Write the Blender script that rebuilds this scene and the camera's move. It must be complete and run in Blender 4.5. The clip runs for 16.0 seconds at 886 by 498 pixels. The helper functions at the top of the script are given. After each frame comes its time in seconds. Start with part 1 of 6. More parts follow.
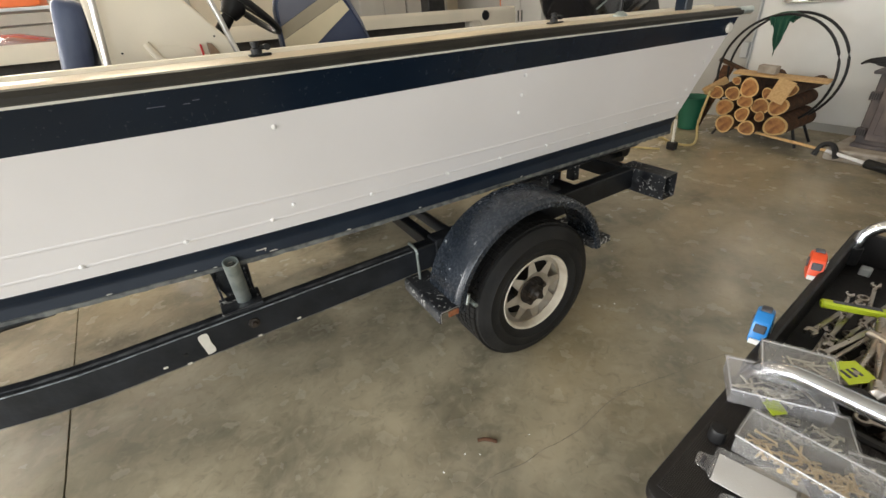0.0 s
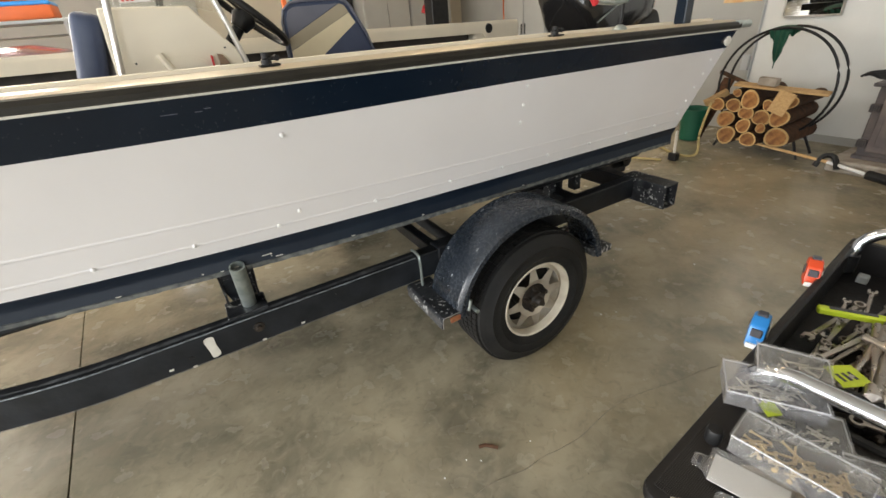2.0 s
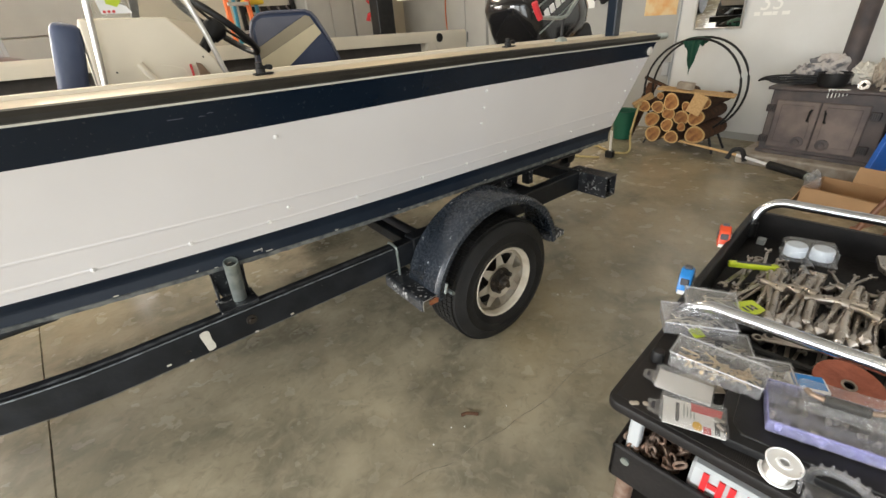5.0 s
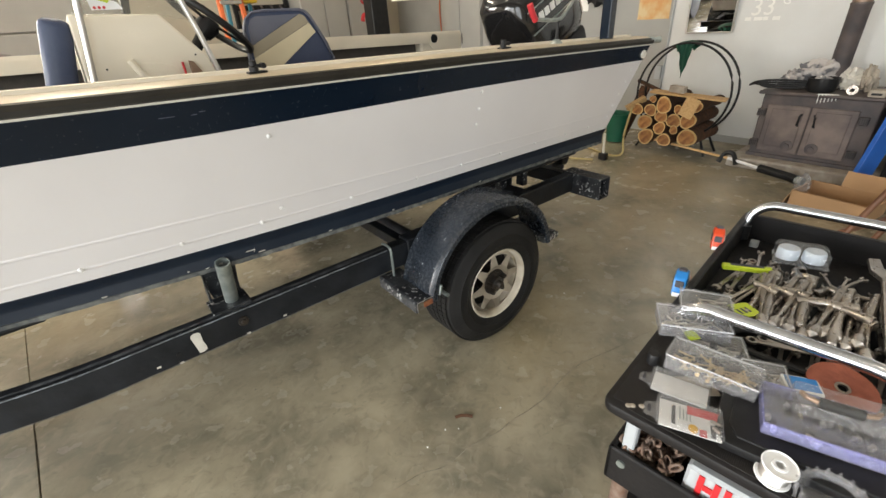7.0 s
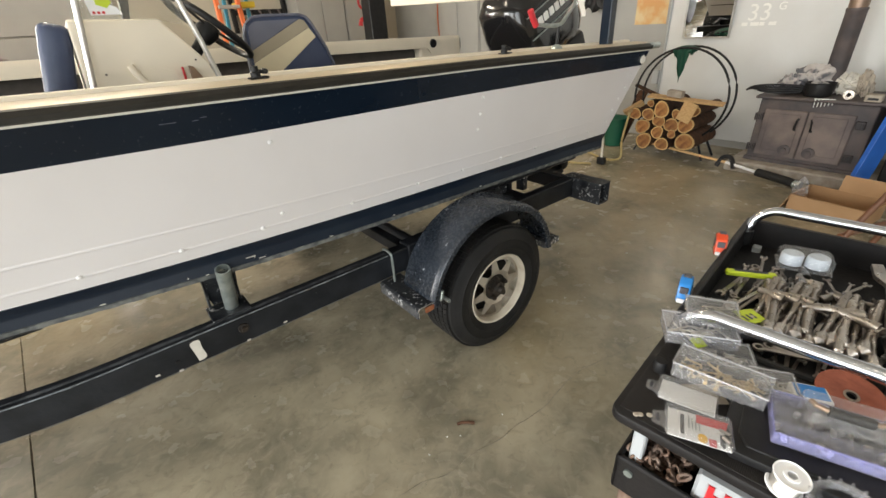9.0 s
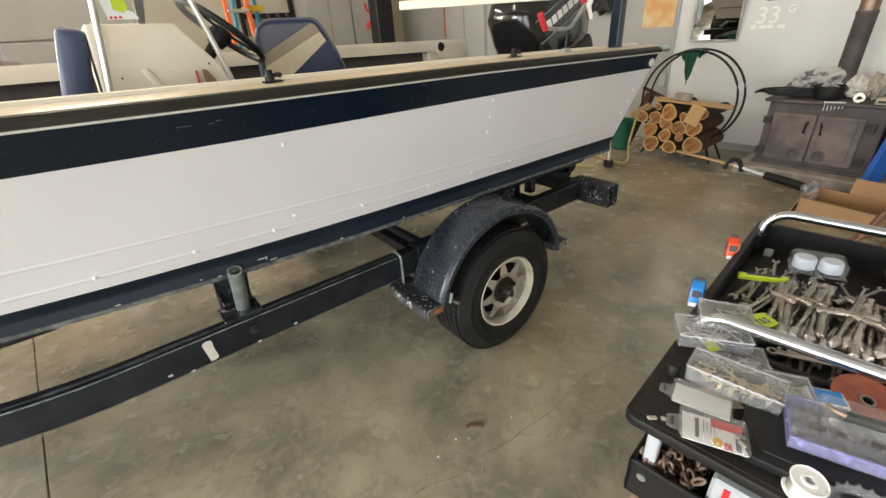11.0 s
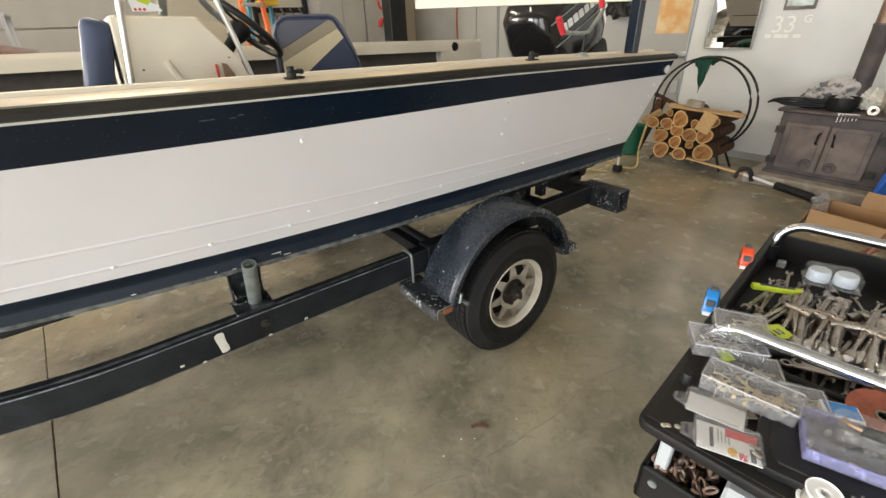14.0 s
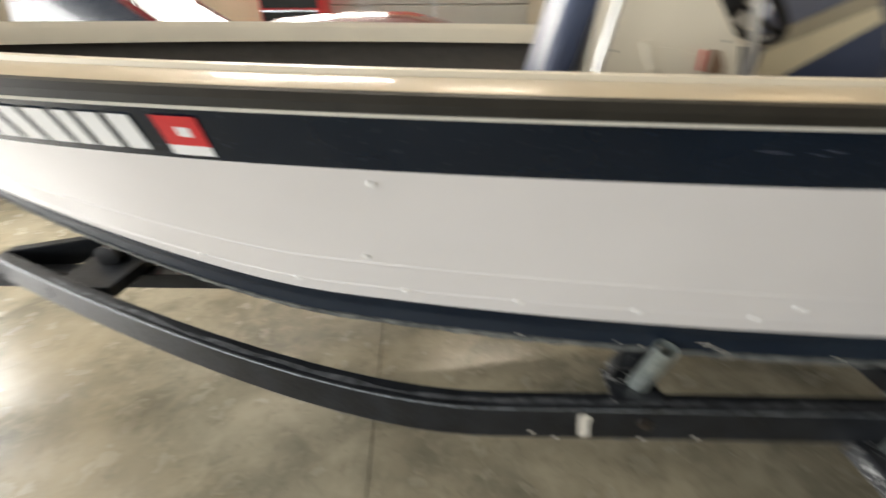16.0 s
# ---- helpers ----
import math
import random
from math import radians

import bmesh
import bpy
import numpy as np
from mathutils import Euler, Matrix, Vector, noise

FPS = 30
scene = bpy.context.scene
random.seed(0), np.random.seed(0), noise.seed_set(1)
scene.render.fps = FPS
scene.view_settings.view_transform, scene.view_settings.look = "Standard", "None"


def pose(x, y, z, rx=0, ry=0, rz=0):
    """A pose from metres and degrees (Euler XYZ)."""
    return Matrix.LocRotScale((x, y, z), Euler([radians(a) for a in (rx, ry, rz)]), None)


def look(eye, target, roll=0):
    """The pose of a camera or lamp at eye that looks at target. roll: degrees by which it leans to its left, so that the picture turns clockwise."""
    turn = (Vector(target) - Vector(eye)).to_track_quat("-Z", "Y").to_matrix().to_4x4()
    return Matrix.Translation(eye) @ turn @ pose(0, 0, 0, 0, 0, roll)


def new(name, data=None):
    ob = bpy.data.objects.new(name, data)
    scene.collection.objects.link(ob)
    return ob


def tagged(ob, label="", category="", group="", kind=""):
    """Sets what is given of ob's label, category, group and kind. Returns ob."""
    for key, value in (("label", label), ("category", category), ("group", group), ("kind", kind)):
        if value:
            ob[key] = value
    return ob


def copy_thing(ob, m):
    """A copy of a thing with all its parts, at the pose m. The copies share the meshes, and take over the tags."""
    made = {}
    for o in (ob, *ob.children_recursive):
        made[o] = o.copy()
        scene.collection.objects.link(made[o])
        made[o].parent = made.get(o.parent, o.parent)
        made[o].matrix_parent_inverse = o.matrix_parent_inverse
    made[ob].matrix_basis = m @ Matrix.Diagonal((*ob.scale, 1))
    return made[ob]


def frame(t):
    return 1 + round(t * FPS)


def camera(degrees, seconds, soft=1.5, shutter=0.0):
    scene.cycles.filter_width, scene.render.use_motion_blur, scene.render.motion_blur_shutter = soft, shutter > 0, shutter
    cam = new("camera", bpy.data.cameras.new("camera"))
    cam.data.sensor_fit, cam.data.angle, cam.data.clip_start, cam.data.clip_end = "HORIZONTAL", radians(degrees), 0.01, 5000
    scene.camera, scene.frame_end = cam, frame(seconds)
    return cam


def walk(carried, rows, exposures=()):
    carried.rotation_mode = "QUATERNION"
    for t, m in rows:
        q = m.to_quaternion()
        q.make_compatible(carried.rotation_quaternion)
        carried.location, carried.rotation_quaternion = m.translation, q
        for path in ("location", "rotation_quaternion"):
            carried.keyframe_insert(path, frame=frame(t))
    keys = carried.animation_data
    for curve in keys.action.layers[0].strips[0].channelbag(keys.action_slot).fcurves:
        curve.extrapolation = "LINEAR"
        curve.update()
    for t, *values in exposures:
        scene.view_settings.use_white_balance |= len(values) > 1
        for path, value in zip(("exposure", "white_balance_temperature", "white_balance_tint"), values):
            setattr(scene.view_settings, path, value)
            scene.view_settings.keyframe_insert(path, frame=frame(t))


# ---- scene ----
cam = camera(92.9, 16.0, shutter=0.5)
PATH = [
    (0, (-0.952, -1.045, 1.331), (-0.123, 0.471, 0.325), -5.6),
    (0.5, (-0.955, -1.046, 1.331), (-0.124, 0.47, 0.326), -5.4),
    (1, (-0.968, -1.075, 1.336), (-0.045, 0.425, 0.388), -5.5),
    (1.5, (-0.966, -1.078, 1.34), (-0.074, 0.439, 0.39), -6.3),
    (2, (-0.964, -1.067, 1.331), (-0.131, 0.475, 0.367), -5.4),
    (2.5, (-1.0, -1.067, 1.342), (-0.155, 0.493, 0.42), -4.5),
    (3, (-1.074, -1.099, 1.355), (-0.105, 0.393, 0.441), -4.4),
    (3.5, (-1.13, -1.134, 1.355), (-0.114, 0.303, 0.404), -4.4),
    (4, (-1.134, -1.153, 1.36), (-0.104, 0.271, 0.403), -4.9),
    (6.5, (-1.13, -1.15, 1.356), (-0.082, 0.256, 0.394), -4.1),
    (7, (-1.133, -1.144, 1.356), (-0.073, 0.256, 0.399), -4.0),
    (7.5, (-1.143, -1.145, 1.361), (-0.069, 0.252, 0.416), -4.0),
    (8, (-1.141, -1.144, 1.361), (-0.055, 0.248, 0.421), -4.1),
    (8.5, (-1.142, -1.137, 1.361), (-0.064, 0.261, 0.421), -4.2),
    (9, (-1.138, -1.126, 1.36), (-0.063, 0.271, 0.417), -3.9),
    (11.5, (-1.16, -1.114, 1.364), (-0.101, 0.305, 0.434), -3.9),
    (12, (-1.163, -1.107, 1.364), (-0.096, 0.306, 0.434), -3.2),
    (12.5, (-1.165, -1.103, 1.362), (-0.098, 0.311, 0.434), -2.9),
    (13, (-1.169, -1.105, 1.368), (-0.112, 0.318, 0.441), -2.7),
    (13.5, (-1.178, -1.107, 1.371), (-0.129, 0.321, 0.443), -2.6),
    (14, (-1.183, -1.1, 1.371), (-0.132, 0.322, 0.436), -2.3),
    (14.5, (-1.205, -1.08, 1.365), (-0.152, 0.333, 0.419), -1.6),
    (15, (-1.21, -0.969, 1.345), (-0.246, 0.476, 0.354), -1.4),
    (15.3, (-1.192, -0.836, 1.35), (-0.43, 0.712, 0.338), -2.3),
    (15.5, (-1.232, -0.735, 1.339), (-0.678, 0.911, 0.347), -1.5),
    (15.6, (-1.256, -0.702, 1.333), (-0.839, 1.001, 0.371), -1.7),
    (15.8, (-1.334, -0.596, 1.342), (-1.165, 1.142, 0.366), -1.0),
    (15.9, (-1.389, -0.543, 1.347), (-1.324, 1.202, 0.372), -0.6),
    (16, (-1.445, -0.492, 1.354), (-1.496, 1.26, 0.39), -0.3),
]
walk(cam, [(t, look(eye, target, roll)) for t, eye, target, roll in PATH], exposures=((0.0, 0.0), (15.4, 0.0), (16.0, -0.3)))

# ---- light ----
world = bpy.data.worlds.new("world")
scene.world = world
world.use_nodes = True
wn = world.node_tree.nodes
sky = wn.new("ShaderNodeTexSky")
sky.sky_type, sky.sun_disc = "NISHITA", False
sky.sun_elevation, sky.sun_rotation = radians(40), radians(250)
wn["Background"].inputs[1].default_value = 0.12
world.node_tree.links.new(sky.outputs[0], wn["Background"].inputs[0])
scene.view_settings.exposure = 0.0


def area_light(name, m, sx, sy, watts, colour):
    d = bpy.data.lights.new(name, "AREA")
    d.shape, d.size, d.size_y, d.energy, d.color = "RECTANGLE", sx, sy, watts, colour
    ob = new(name, d)
    ob.matrix_world = m
    return ob


# daylight from an inferred west door, then unseen fill lamps that balance the brightness
area_light("door_daylight", look((-7.4, 1.2, 1.6), (0, 1.0, 0.4)), 4.2, 2.9, 780, (0.99, 0.98, 0.96))
# second west lamp: no such door known, added to light the hull's side
area_light("added_west_fill", look((-7.4, -3.0, 1.6), (0, -1.0, 0.6)), 4.2, 2.9, 250, (0.93, 0.97, 1.0))
# unseen south lamp, added to brighten the near hull side
area_light("added_south_fill", look((-3.6, -5.45, 1.5), (-2.6, 0, 0.7)), 3.1, 2.7, 145, (0.93, 0.97, 1.0))
# assumed tube lights under the ceiling; watts and tint balance brightness by area
for lx in (-4.2, -1.0, 2.6):
    for ly in (-2.2, 1.6, 4.2):
        area_light("ceiling_fill", pose(lx, ly, 3.52), 1.3, 0.18, (8 if lx > 2 else 14 if lx < -2 else 24) * ((2.6 if lx > -2 else 1.8) if ly > 4 else 0.2 if ly < 0 else 1.0), (1.0, 0.72, 0.42) if lx > 2 else (1.0, 0.87, 0.68))
# lamp in a made-up high window, added to lift the floor at left
area_light("added_high_fill", look((-3.85, 6.75, 2.62), (-3.0, 1.0, 0.4)), 2.8, 1.3, 300, (1.0, 0.95, 0.86))

# ---- materials ----


def material(name, colour, rough=0.5, metal=0.0, second=None, scale=8.0, bump=0.1, fine=90.0, amount=0.5, stops=(0.35, 0.65), per_object=0.0, coat=0.0, stretch=(1, 1, 1), speck=None):
    """A node material: base colour varied at two scales, roughness variation and fine bump."""
    m = bpy.data.materials.new(name)
    m.use_nodes = True
    nt = m.node_tree
    n, l = nt.nodes, nt.links
    b = n["Principled BSDF"]
    b.inputs["Metallic"].default_value = metal
    b.inputs["Coat Weight"].default_value = coat
    tc = n.new("ShaderNodeTexCoord")
    mp = n.new("ShaderNodeMapping")
    mp.inputs["Scale"].default_value = stretch
    l.new(tc.outputs["Object"], mp.inputs[0])
    big = n.new("ShaderNodeTexNoise")
    big.inputs["Scale"].default_value, big.inputs["Detail"].default_value = scale, 6
    small = n.new("ShaderNodeTexNoise")
    small.inputs["Scale"].default_value, small.inputs["Detail"].default_value = fine, 4
    for t in (big, small):
        l.new(mp.outputs[0], t.inputs["Vector"])
    ramp = n.new("ShaderNodeMapRange")
    ramp.inputs[1].default_value, ramp.inputs[2].default_value = stops
    l.new(big.outputs["Fac"], ramp.inputs[0])
    mix = n.new("ShaderNodeMix")
    mix.data_type = "RGBA"
    mix.inputs[6].default_value = (*colour, 1)
    c2 = second or tuple(c * 0.72 for c in colour)
    mix.inputs[7].default_value = (*c2, 1)
    fac = n.new("ShaderNodeMath")
    fac.operation = "MULTIPLY"
    fac.inputs[1].default_value = amount
    l.new(ramp.outputs[0], fac.inputs[0])
    l.new(fac.outputs[0], mix.inputs[0])
    out = mix.outputs[2]
    if speck:
        sc, thr, col = speck
        sn = n.new("ShaderNodeTexNoise")
        sn.inputs["Scale"].default_value, sn.inputs["Detail"].default_value = sc, 5
        l.new(tc.outputs["Object"], sn.inputs["Vector"])
        sr = n.new("ShaderNodeMapRange")
        sr.inputs[1].default_value, sr.inputs[2].default_value = thr, thr + 0.02
        l.new(sn.outputs["Fac"], sr.inputs[0])
        # chips gather in worn patches
        pn = n.new("ShaderNodeTexNoise")
        pn.inputs["Scale"].default_value, pn.inputs["Detail"].default_value = sc * 0.16, 2
        l.new(tc.outputs["Object"], pn.inputs["Vector"])
        pr = n.new("ShaderNodeMapRange")
        pr.inputs[1].default_value, pr.inputs[2].default_value = 0.44, 0.60
        l.new(pn.outputs["Fac"], pr.inputs[0])
        pm = n.new("ShaderNodeMath")
        pm.operation = "MULTIPLY"
        l.new(sr.outputs[0], pm.inputs[0])
        l.new(pr.outputs[0], pm.inputs[1])
        mx = n.new("ShaderNodeMix")
        mx.data_type = "RGBA"
        mx.inputs[7].default_value = (*col, 1)
        l.new(pm.outputs[0], mx.inputs[0])
        l.new(out, mx.inputs[6])
        out = mx.outputs[2]
    if per_object:
        oi = n.new("ShaderNodeObjectInfo")
        hs = n.new("ShaderNodeHueSaturation")
        mr = n.new("ShaderNodeMapRange")
        mr.inputs[3].default_value, mr.inputs[4].default_value = 1 - per_object, 1 + per_object
        l.new(oi.outputs["Random"], mr.inputs[0])
        l.new(mr.outputs[0], hs.inputs["Value"])
        l.new(out, hs.inputs["Color"])
        out = hs.outputs[0]
    l.new(out, b.inputs["Base Color"])
    rr = n.new("ShaderNodeMapRange")
    rr.inputs[3].default_value, rr.inputs[4].default_value = max(0.02, rough - 0.1), min(1, rough + 0.1)
    l.new(small.outputs["Fac"], rr.inputs[0])
    l.new(rr.outputs[0], b.inputs["Roughness"])
    bp = n.new("ShaderNodeBump")
    bp.inputs["Strength"].default_value, bp.inputs["Distance"].default_value = bump, 0.004
    l.new(small.outputs["Fac"], bp.inputs["Height"])
    l.new(bp.outputs[0], b.inputs["Normal"])
    return m


def clear_plastic(name, tint, rough=0.08, mixin=0.25):
    """Thin clear plastic: mostly see-through, with gloss and a little haze."""
    m = bpy.data.materials.new(name)
    m.use_nodes = True
    nt = m.node_tree
    n, l = nt.nodes, nt.links
    b = n["Principled BSDF"]
    b.inputs["Base Color"].default_value = (*tint, 1)
    b.inputs["Roughness"].default_value = rough
    tr = n.new("ShaderNodeBsdfTransparent")
    tr.inputs[0].default_value = (*[0.5 + 0.5 * c for c in tint], 1)
    mx = n.new("ShaderNodeMixShader")
    mx.inputs[0].default_value = mixin + 0.02
    l.new(tr.outputs[0], mx.inputs[1])
    l.new(b.outputs[0], mx.inputs[2])
    lw = n.new("ShaderNodeLayerWeight")
    pw = n.new("ShaderNodeMath")
    pw.operation = "POWER"
    pw.inputs[1].default_value = 3.0
    l.new(lw.outputs["Facing"], pw.inputs[0])
    fr = n.new("ShaderNodeMath")
    fr.operation = "MULTIPLY_ADD"
    fr.inputs[1].default_value, fr.inputs[2].default_value = 0.45, 0.05
    l.new(pw.outputs[0], fr.inputs[0])
    wob = n.new("ShaderNodeTexNoise")
    wob.inputs["Scale"].default_value, wob.inputs["Detail"].default_value = 45, 2
    bp = n.new("ShaderNodeBump")
    bp.inputs["Strength"].default_value, bp.inputs["Distance"].default_value = 0.35, 0.004
    l.new(wob.outputs["Fac"], bp.inputs["Height"])
    gl = n.new("ShaderNodeBsdfGlossy")
    gl.inputs["Roughness"].default_value = rough
    l.new(bp.outputs[0], gl.inputs["Normal"])
    m2 = n.new("ShaderNodeMixShader")
    l.new(fr.outputs[0], m2.inputs[0])
    l.new(mx.outputs[0], m2.inputs[1])
    l.new(gl.outputs[0], m2.inputs[2])
    l.new(m2.outputs[0], n["Material Output"].inputs[0])
    return m




def concrete(name, pale, dark):
    """Sealed concrete: cloudy stains at several scales, pale scuffs and an uneven sheen."""
    m = material(name, pale, 0.25, second=dark, scale=2.3, fine=9, amount=0.95, stops=(0.36, 0.64), bump=0.03)
    nt = m.node_tree
    n, l = nt.nodes, nt.links
    b = n["Principled BSDF"]
    src = b.inputs["Base Color"].links[0].from_socket
    tc = n.new("ShaderNodeTexCoord")
    for sc, lo, hi, col, amt, warp in ((4.2, 0.45, 0.72, (0.46, 0.405, 0.29), 0.48, 0.9), (7.5, 0.52, 0.74, (0.12, 0.109, 0.08), 0.36, 0.9), (0.8, 0.5, 0.75, (0.34, 0.26, 0.14), 0.5, 0.3), (15, 0.5, 0.72, (0.42, 0.375, 0.275), 0.35, 1.6), (22, 0.55, 0.72, (0.10, 0.09, 0.065), 0.26, 1.2), (70, 0.68, 0.74, (0.07, 0.06, 0.045), 0.4, 0.0)):
        t = n.new("ShaderNodeTexNoise")
        t.inputs["Scale"].default_value, t.inputs["Detail"].default_value, t.inputs["Distortion"].default_value = sc, 6, warp
        l.new(tc.outputs["Object"], t.inputs["Vector"])
        r = n.new("ShaderNodeMapRange")
        r.inputs[1].default_value, r.inputs[2].default_value, r.inputs[4].default_value = lo, hi, amt
        l.new(t.outputs["Fac"], r.inputs[0])
        x = n.new("ShaderNodeMix")
        x.data_type = "RGBA"
        x.inputs[7].default_value = (*col, 1)
        l.new(r.outputs[0], x.inputs[0])
        l.new(src, x.inputs[6])
        src = x.outputs[2]
    l.new(src, b.inputs["Base Color"])
    return m


CONCRETE = concrete("concrete", (0.385, 0.335, 0.235), (0.16, 0.144, 0.103))
# own tone for the slab past the joint, brought in for brighter light there
CONCRETE_WEST = concrete("west_concrete", (0.365, 0.325, 0.235), (0.155, 0.142, 0.104))
CRACK = material("crack_dirt", (0.16, 0.14, 0.10), 0.9, second=(0.34, 0.30, 0.22), scale=22, amount=0.95)
WALL_WHITE = material("painted_block_wall", (0.70, 0.71, 0.70), 0.75, second=(0.60, 0.60, 0.58), scale=2.5, amount=0.5, bump=0.15)
WALL_GREY = material("beige_wall", (0.50, 0.46, 0.38), 0.8, second=(0.42, 0.39, 0.32), scale=1.5, amount=0.5)
GREY_DOOR = material("grey_steel_door", (0.36, 0.36, 0.34), 0.5, scale=3, amount=0.3)
CEILING = material("ceiling_board", (0.62, 0.60, 0.55), 0.85, scale=2, amount=0.2)
HULL_WHITE = material("white_hull_paint", (0.71, 0.685, 0.68), 0.36, second=(0.64, 0.615, 0.605), scale=2.2, amount=0.6, bump=0.02, coat=0.25)
NAVY = material("navy_gloss_paint", (0.004, 0.009, 0.018), 0.24, second=(0.007, 0.013, 0.024), scale=5, amount=0.6, bump=0.01, coat=0.12, speck=(38, 0.83, (0.06, 0.075, 0.095)))
NAVY_BOTTOM = material("navy_bottom_paint", (0.005, 0.010, 0.020), 0.45, second=(0.010, 0.017, 0.028), scale=9, amount=0.7, bump=0.15, speck=(24, 0.74, (0.30, 0.33, 0.36)))
CHINE_LIP = material("weathered_chine_lip", (0.17, 0.175, 0.165), 0.7, second=(0.03, 0.035, 0.04), scale=30, amount=0.95, bump=0.4)
BLACK_RAIL = material("black_rub_rail", (0.016, 0.014, 0.011), 0.5, second=(0.03, 0.027, 0.021), scale=14, amount=0.6)
CREAM = material("cream_gunwale_paint", (0.62, 0.52, 0.37), 0.36, second=(0.52, 0.43, 0.30), scale=9, amount=0.6, bump=0.03, coat=0.2)
LINER = material("white_boat_liner", (0.76, 0.69, 0.56), 0.45, scale=4, amount=0.3)
DECK_GREY = material("grey_deck_carpet", (0.10, 0.09, 0.08), 0.95, scale=30, bump=0.5)
ALUMINIUM = material("brushed_aluminium", (0.62, 0.61, 0.58), 0.32, 0.9, scale=20, amount=0.4)
CHROME = material("polished_chrome", (0.66, 0.68, 0.72), 0.20, 1.0, scale=12, second=(0.45, 0.46, 0.48), amount=0.5, bump=0.03)
RIVET = material("painted_rivet", (0.80, 0.79, 0.77), 0.3, scale=30, amount=0.2)
TRAILER = material("black_trailer_paint", (0.007, 0.008, 0.010), 0.42, second=(0.02, 0.023, 0.028), scale=11, amount=0.7, bump=0.25, fine=60, speck=(30, 0.765, (0.20, 0.21, 0.22)))
CHIPPED = material("chipped_black_paint", (0.008, 0.009, 0.012), 0.38, second=(0.05, 0.053, 0.058), scale=16, amount=0.7, bump=0.3, speck=(70, 0.60, (0.62, 0.62, 0.60)))
FENDER = material("scuffed_fender_paint", (0.012, 0.016, 0.022), 0.27, second=(0.035, 0.042, 0.054), scale=7, amount=0.8, bump=0.05, speck=(46, 0.665, (0.62, 0.64, 0.66)))
TYRE = material("tyre_rubber", (0.008, 0.008, 0.008), 0.62, second=(0.018, 0.017, 0.016), scale=9, amount=0.7, bump=0.2)
RIM = material("cream_rim_paint", (0.62, 0.56, 0.46), 0.4, second=(0.40, 0.32, 0.22), scale=13, amount=0.7, stops=(0.5, 0.75))
HUB = material("greasy_hub", (0.018, 0.016, 0.014), 0.45, 0.3, second=(0.05, 0.035, 0.025), scale=30, amount=0.7)
GALV = material("galvanised_pipe", (0.46, 0.51, 0.49), 0.36, 0.75, second=(0.24, 0.28, 0.27), scale=22, amount=0.8)
# worn metal that also paints the highlight on the rail's upper edge
GALV_DULL = material("wear_and_highlight_metal", (0.20, 0.22, 0.24), 0.5, 0.2, second=(0.05, 0.055, 0.06), scale=40, amount=0.9)
RAIL_SCUFF = material("dusty_black_paint", (0.10, 0.105, 0.115), 0.6, second=(0.015, 0.017, 0.02), scale=26, amount=0.95, bump=0.2)
WHITE_PAINT = material("white_paint_mark", (0.66, 0.63, 0.56), 0.5, scale=40, amount=0.4)
AMBER = material("amber_lens", (0.22, 0.05, 0.015), 0.4, second=(0.3, 0.16, 0.08), scale=60, amount=0.7)
BLACK_PLASTIC = material("black_plastic", (0.009, 0.009, 0.0095), 0.45, second=(0.02, 0.02, 0.021), scale=20, amount=0.6)
GLOSS_BLACK = material("gloss_black_cowl", (0.010, 0.010, 0.011), 0.16, scale=10, amount=0.4, bump=0.01, coat=0.5)
BLUE_VINYL = material("blue_vinyl", (0.028, 0.042, 0.092), 0.42, second=(0.055, 0.072, 0.125), scale=6, amount=0.8, bump=0.12)
GREY_VINYL = material("grey_blue_vinyl", (0.10, 0.11, 0.15), 0.45, second=(0.15, 0.15, 0.19), scale=6, amount=0.6, bump=0.12)
TAN_VINYL = material("tan_vinyl", (0.36, 0.31, 0.22), 0.45, scale=9, amount=0.3, bump=0.1)
CREAM_VINYL = material("cream_vinyl", (0.68, 0.59, 0.40), 0.45, scale=9, amount=0.3, bump=0.1)
RED_RUBBER = material("red_rubber", (0.52, 0.03, 0.04), 0.4, scale=20, amount=0.3)
IRON = material("stove_iron", (0.060, 0.052, 0.055), 0.6, second=(0.13, 0.10, 0.09), scale=6, amount=0.9, stops=(0.4, 0.7), bump=0.3)
IRON_PALE = material("heat_faded_iron", (0.21, 0.165, 0.145), 0.65, second=(0.085, 0.07, 0.07), scale=5, amount=0.9, bump=0.3)
COPPER = material("scorched_pipe", (0.34, 0.22, 0.14), 0.4, 0.6, second=(0.16, 0.12, 0.10), scale=9, amount=0.8)
HEARTH = material("hearth_stone", (0.40, 0.36, 0.31), 0.85, second=(0.25, 0.21, 0.17), scale=14, amount=0.8, bump=0.4)
LOG_END = material("cut_wood", (0.36, 0.17, 0.055), 0.8, second=(0.17, 0.065, 0.02), scale=22, amount=0.9, per_object=0.25, bump=0.3)
LOG_RIM = material("pale_sapwood", (0.52, 0.34, 0.14), 0.75, scale=20, amount=0.4, per_object=0.2)
BARK = material("bark", (0.09, 0.038, 0.016), 0.9, second=(0.03, 0.015, 0.008), scale=24, amount=0.9, bump=0.8, per_object=0.25)
PLANK = material("rough_pine", (0.50, 0.33, 0.15), 0.75, second=(0.38, 0.23, 0.10), scale=10, amount=0.8, stretch=(1, 6, 6), per_object=0.25)
CARDBOARD = material("cardboard", (0.40, 0.24, 0.12), 0.85, second=(0.33, 0.19, 0.09), scale=6, amount=0.6)
BLUE_SHEET = material("blue_plastic", (0.02, 0.12, 0.48), 0.4, scale=7, amount=0.3)
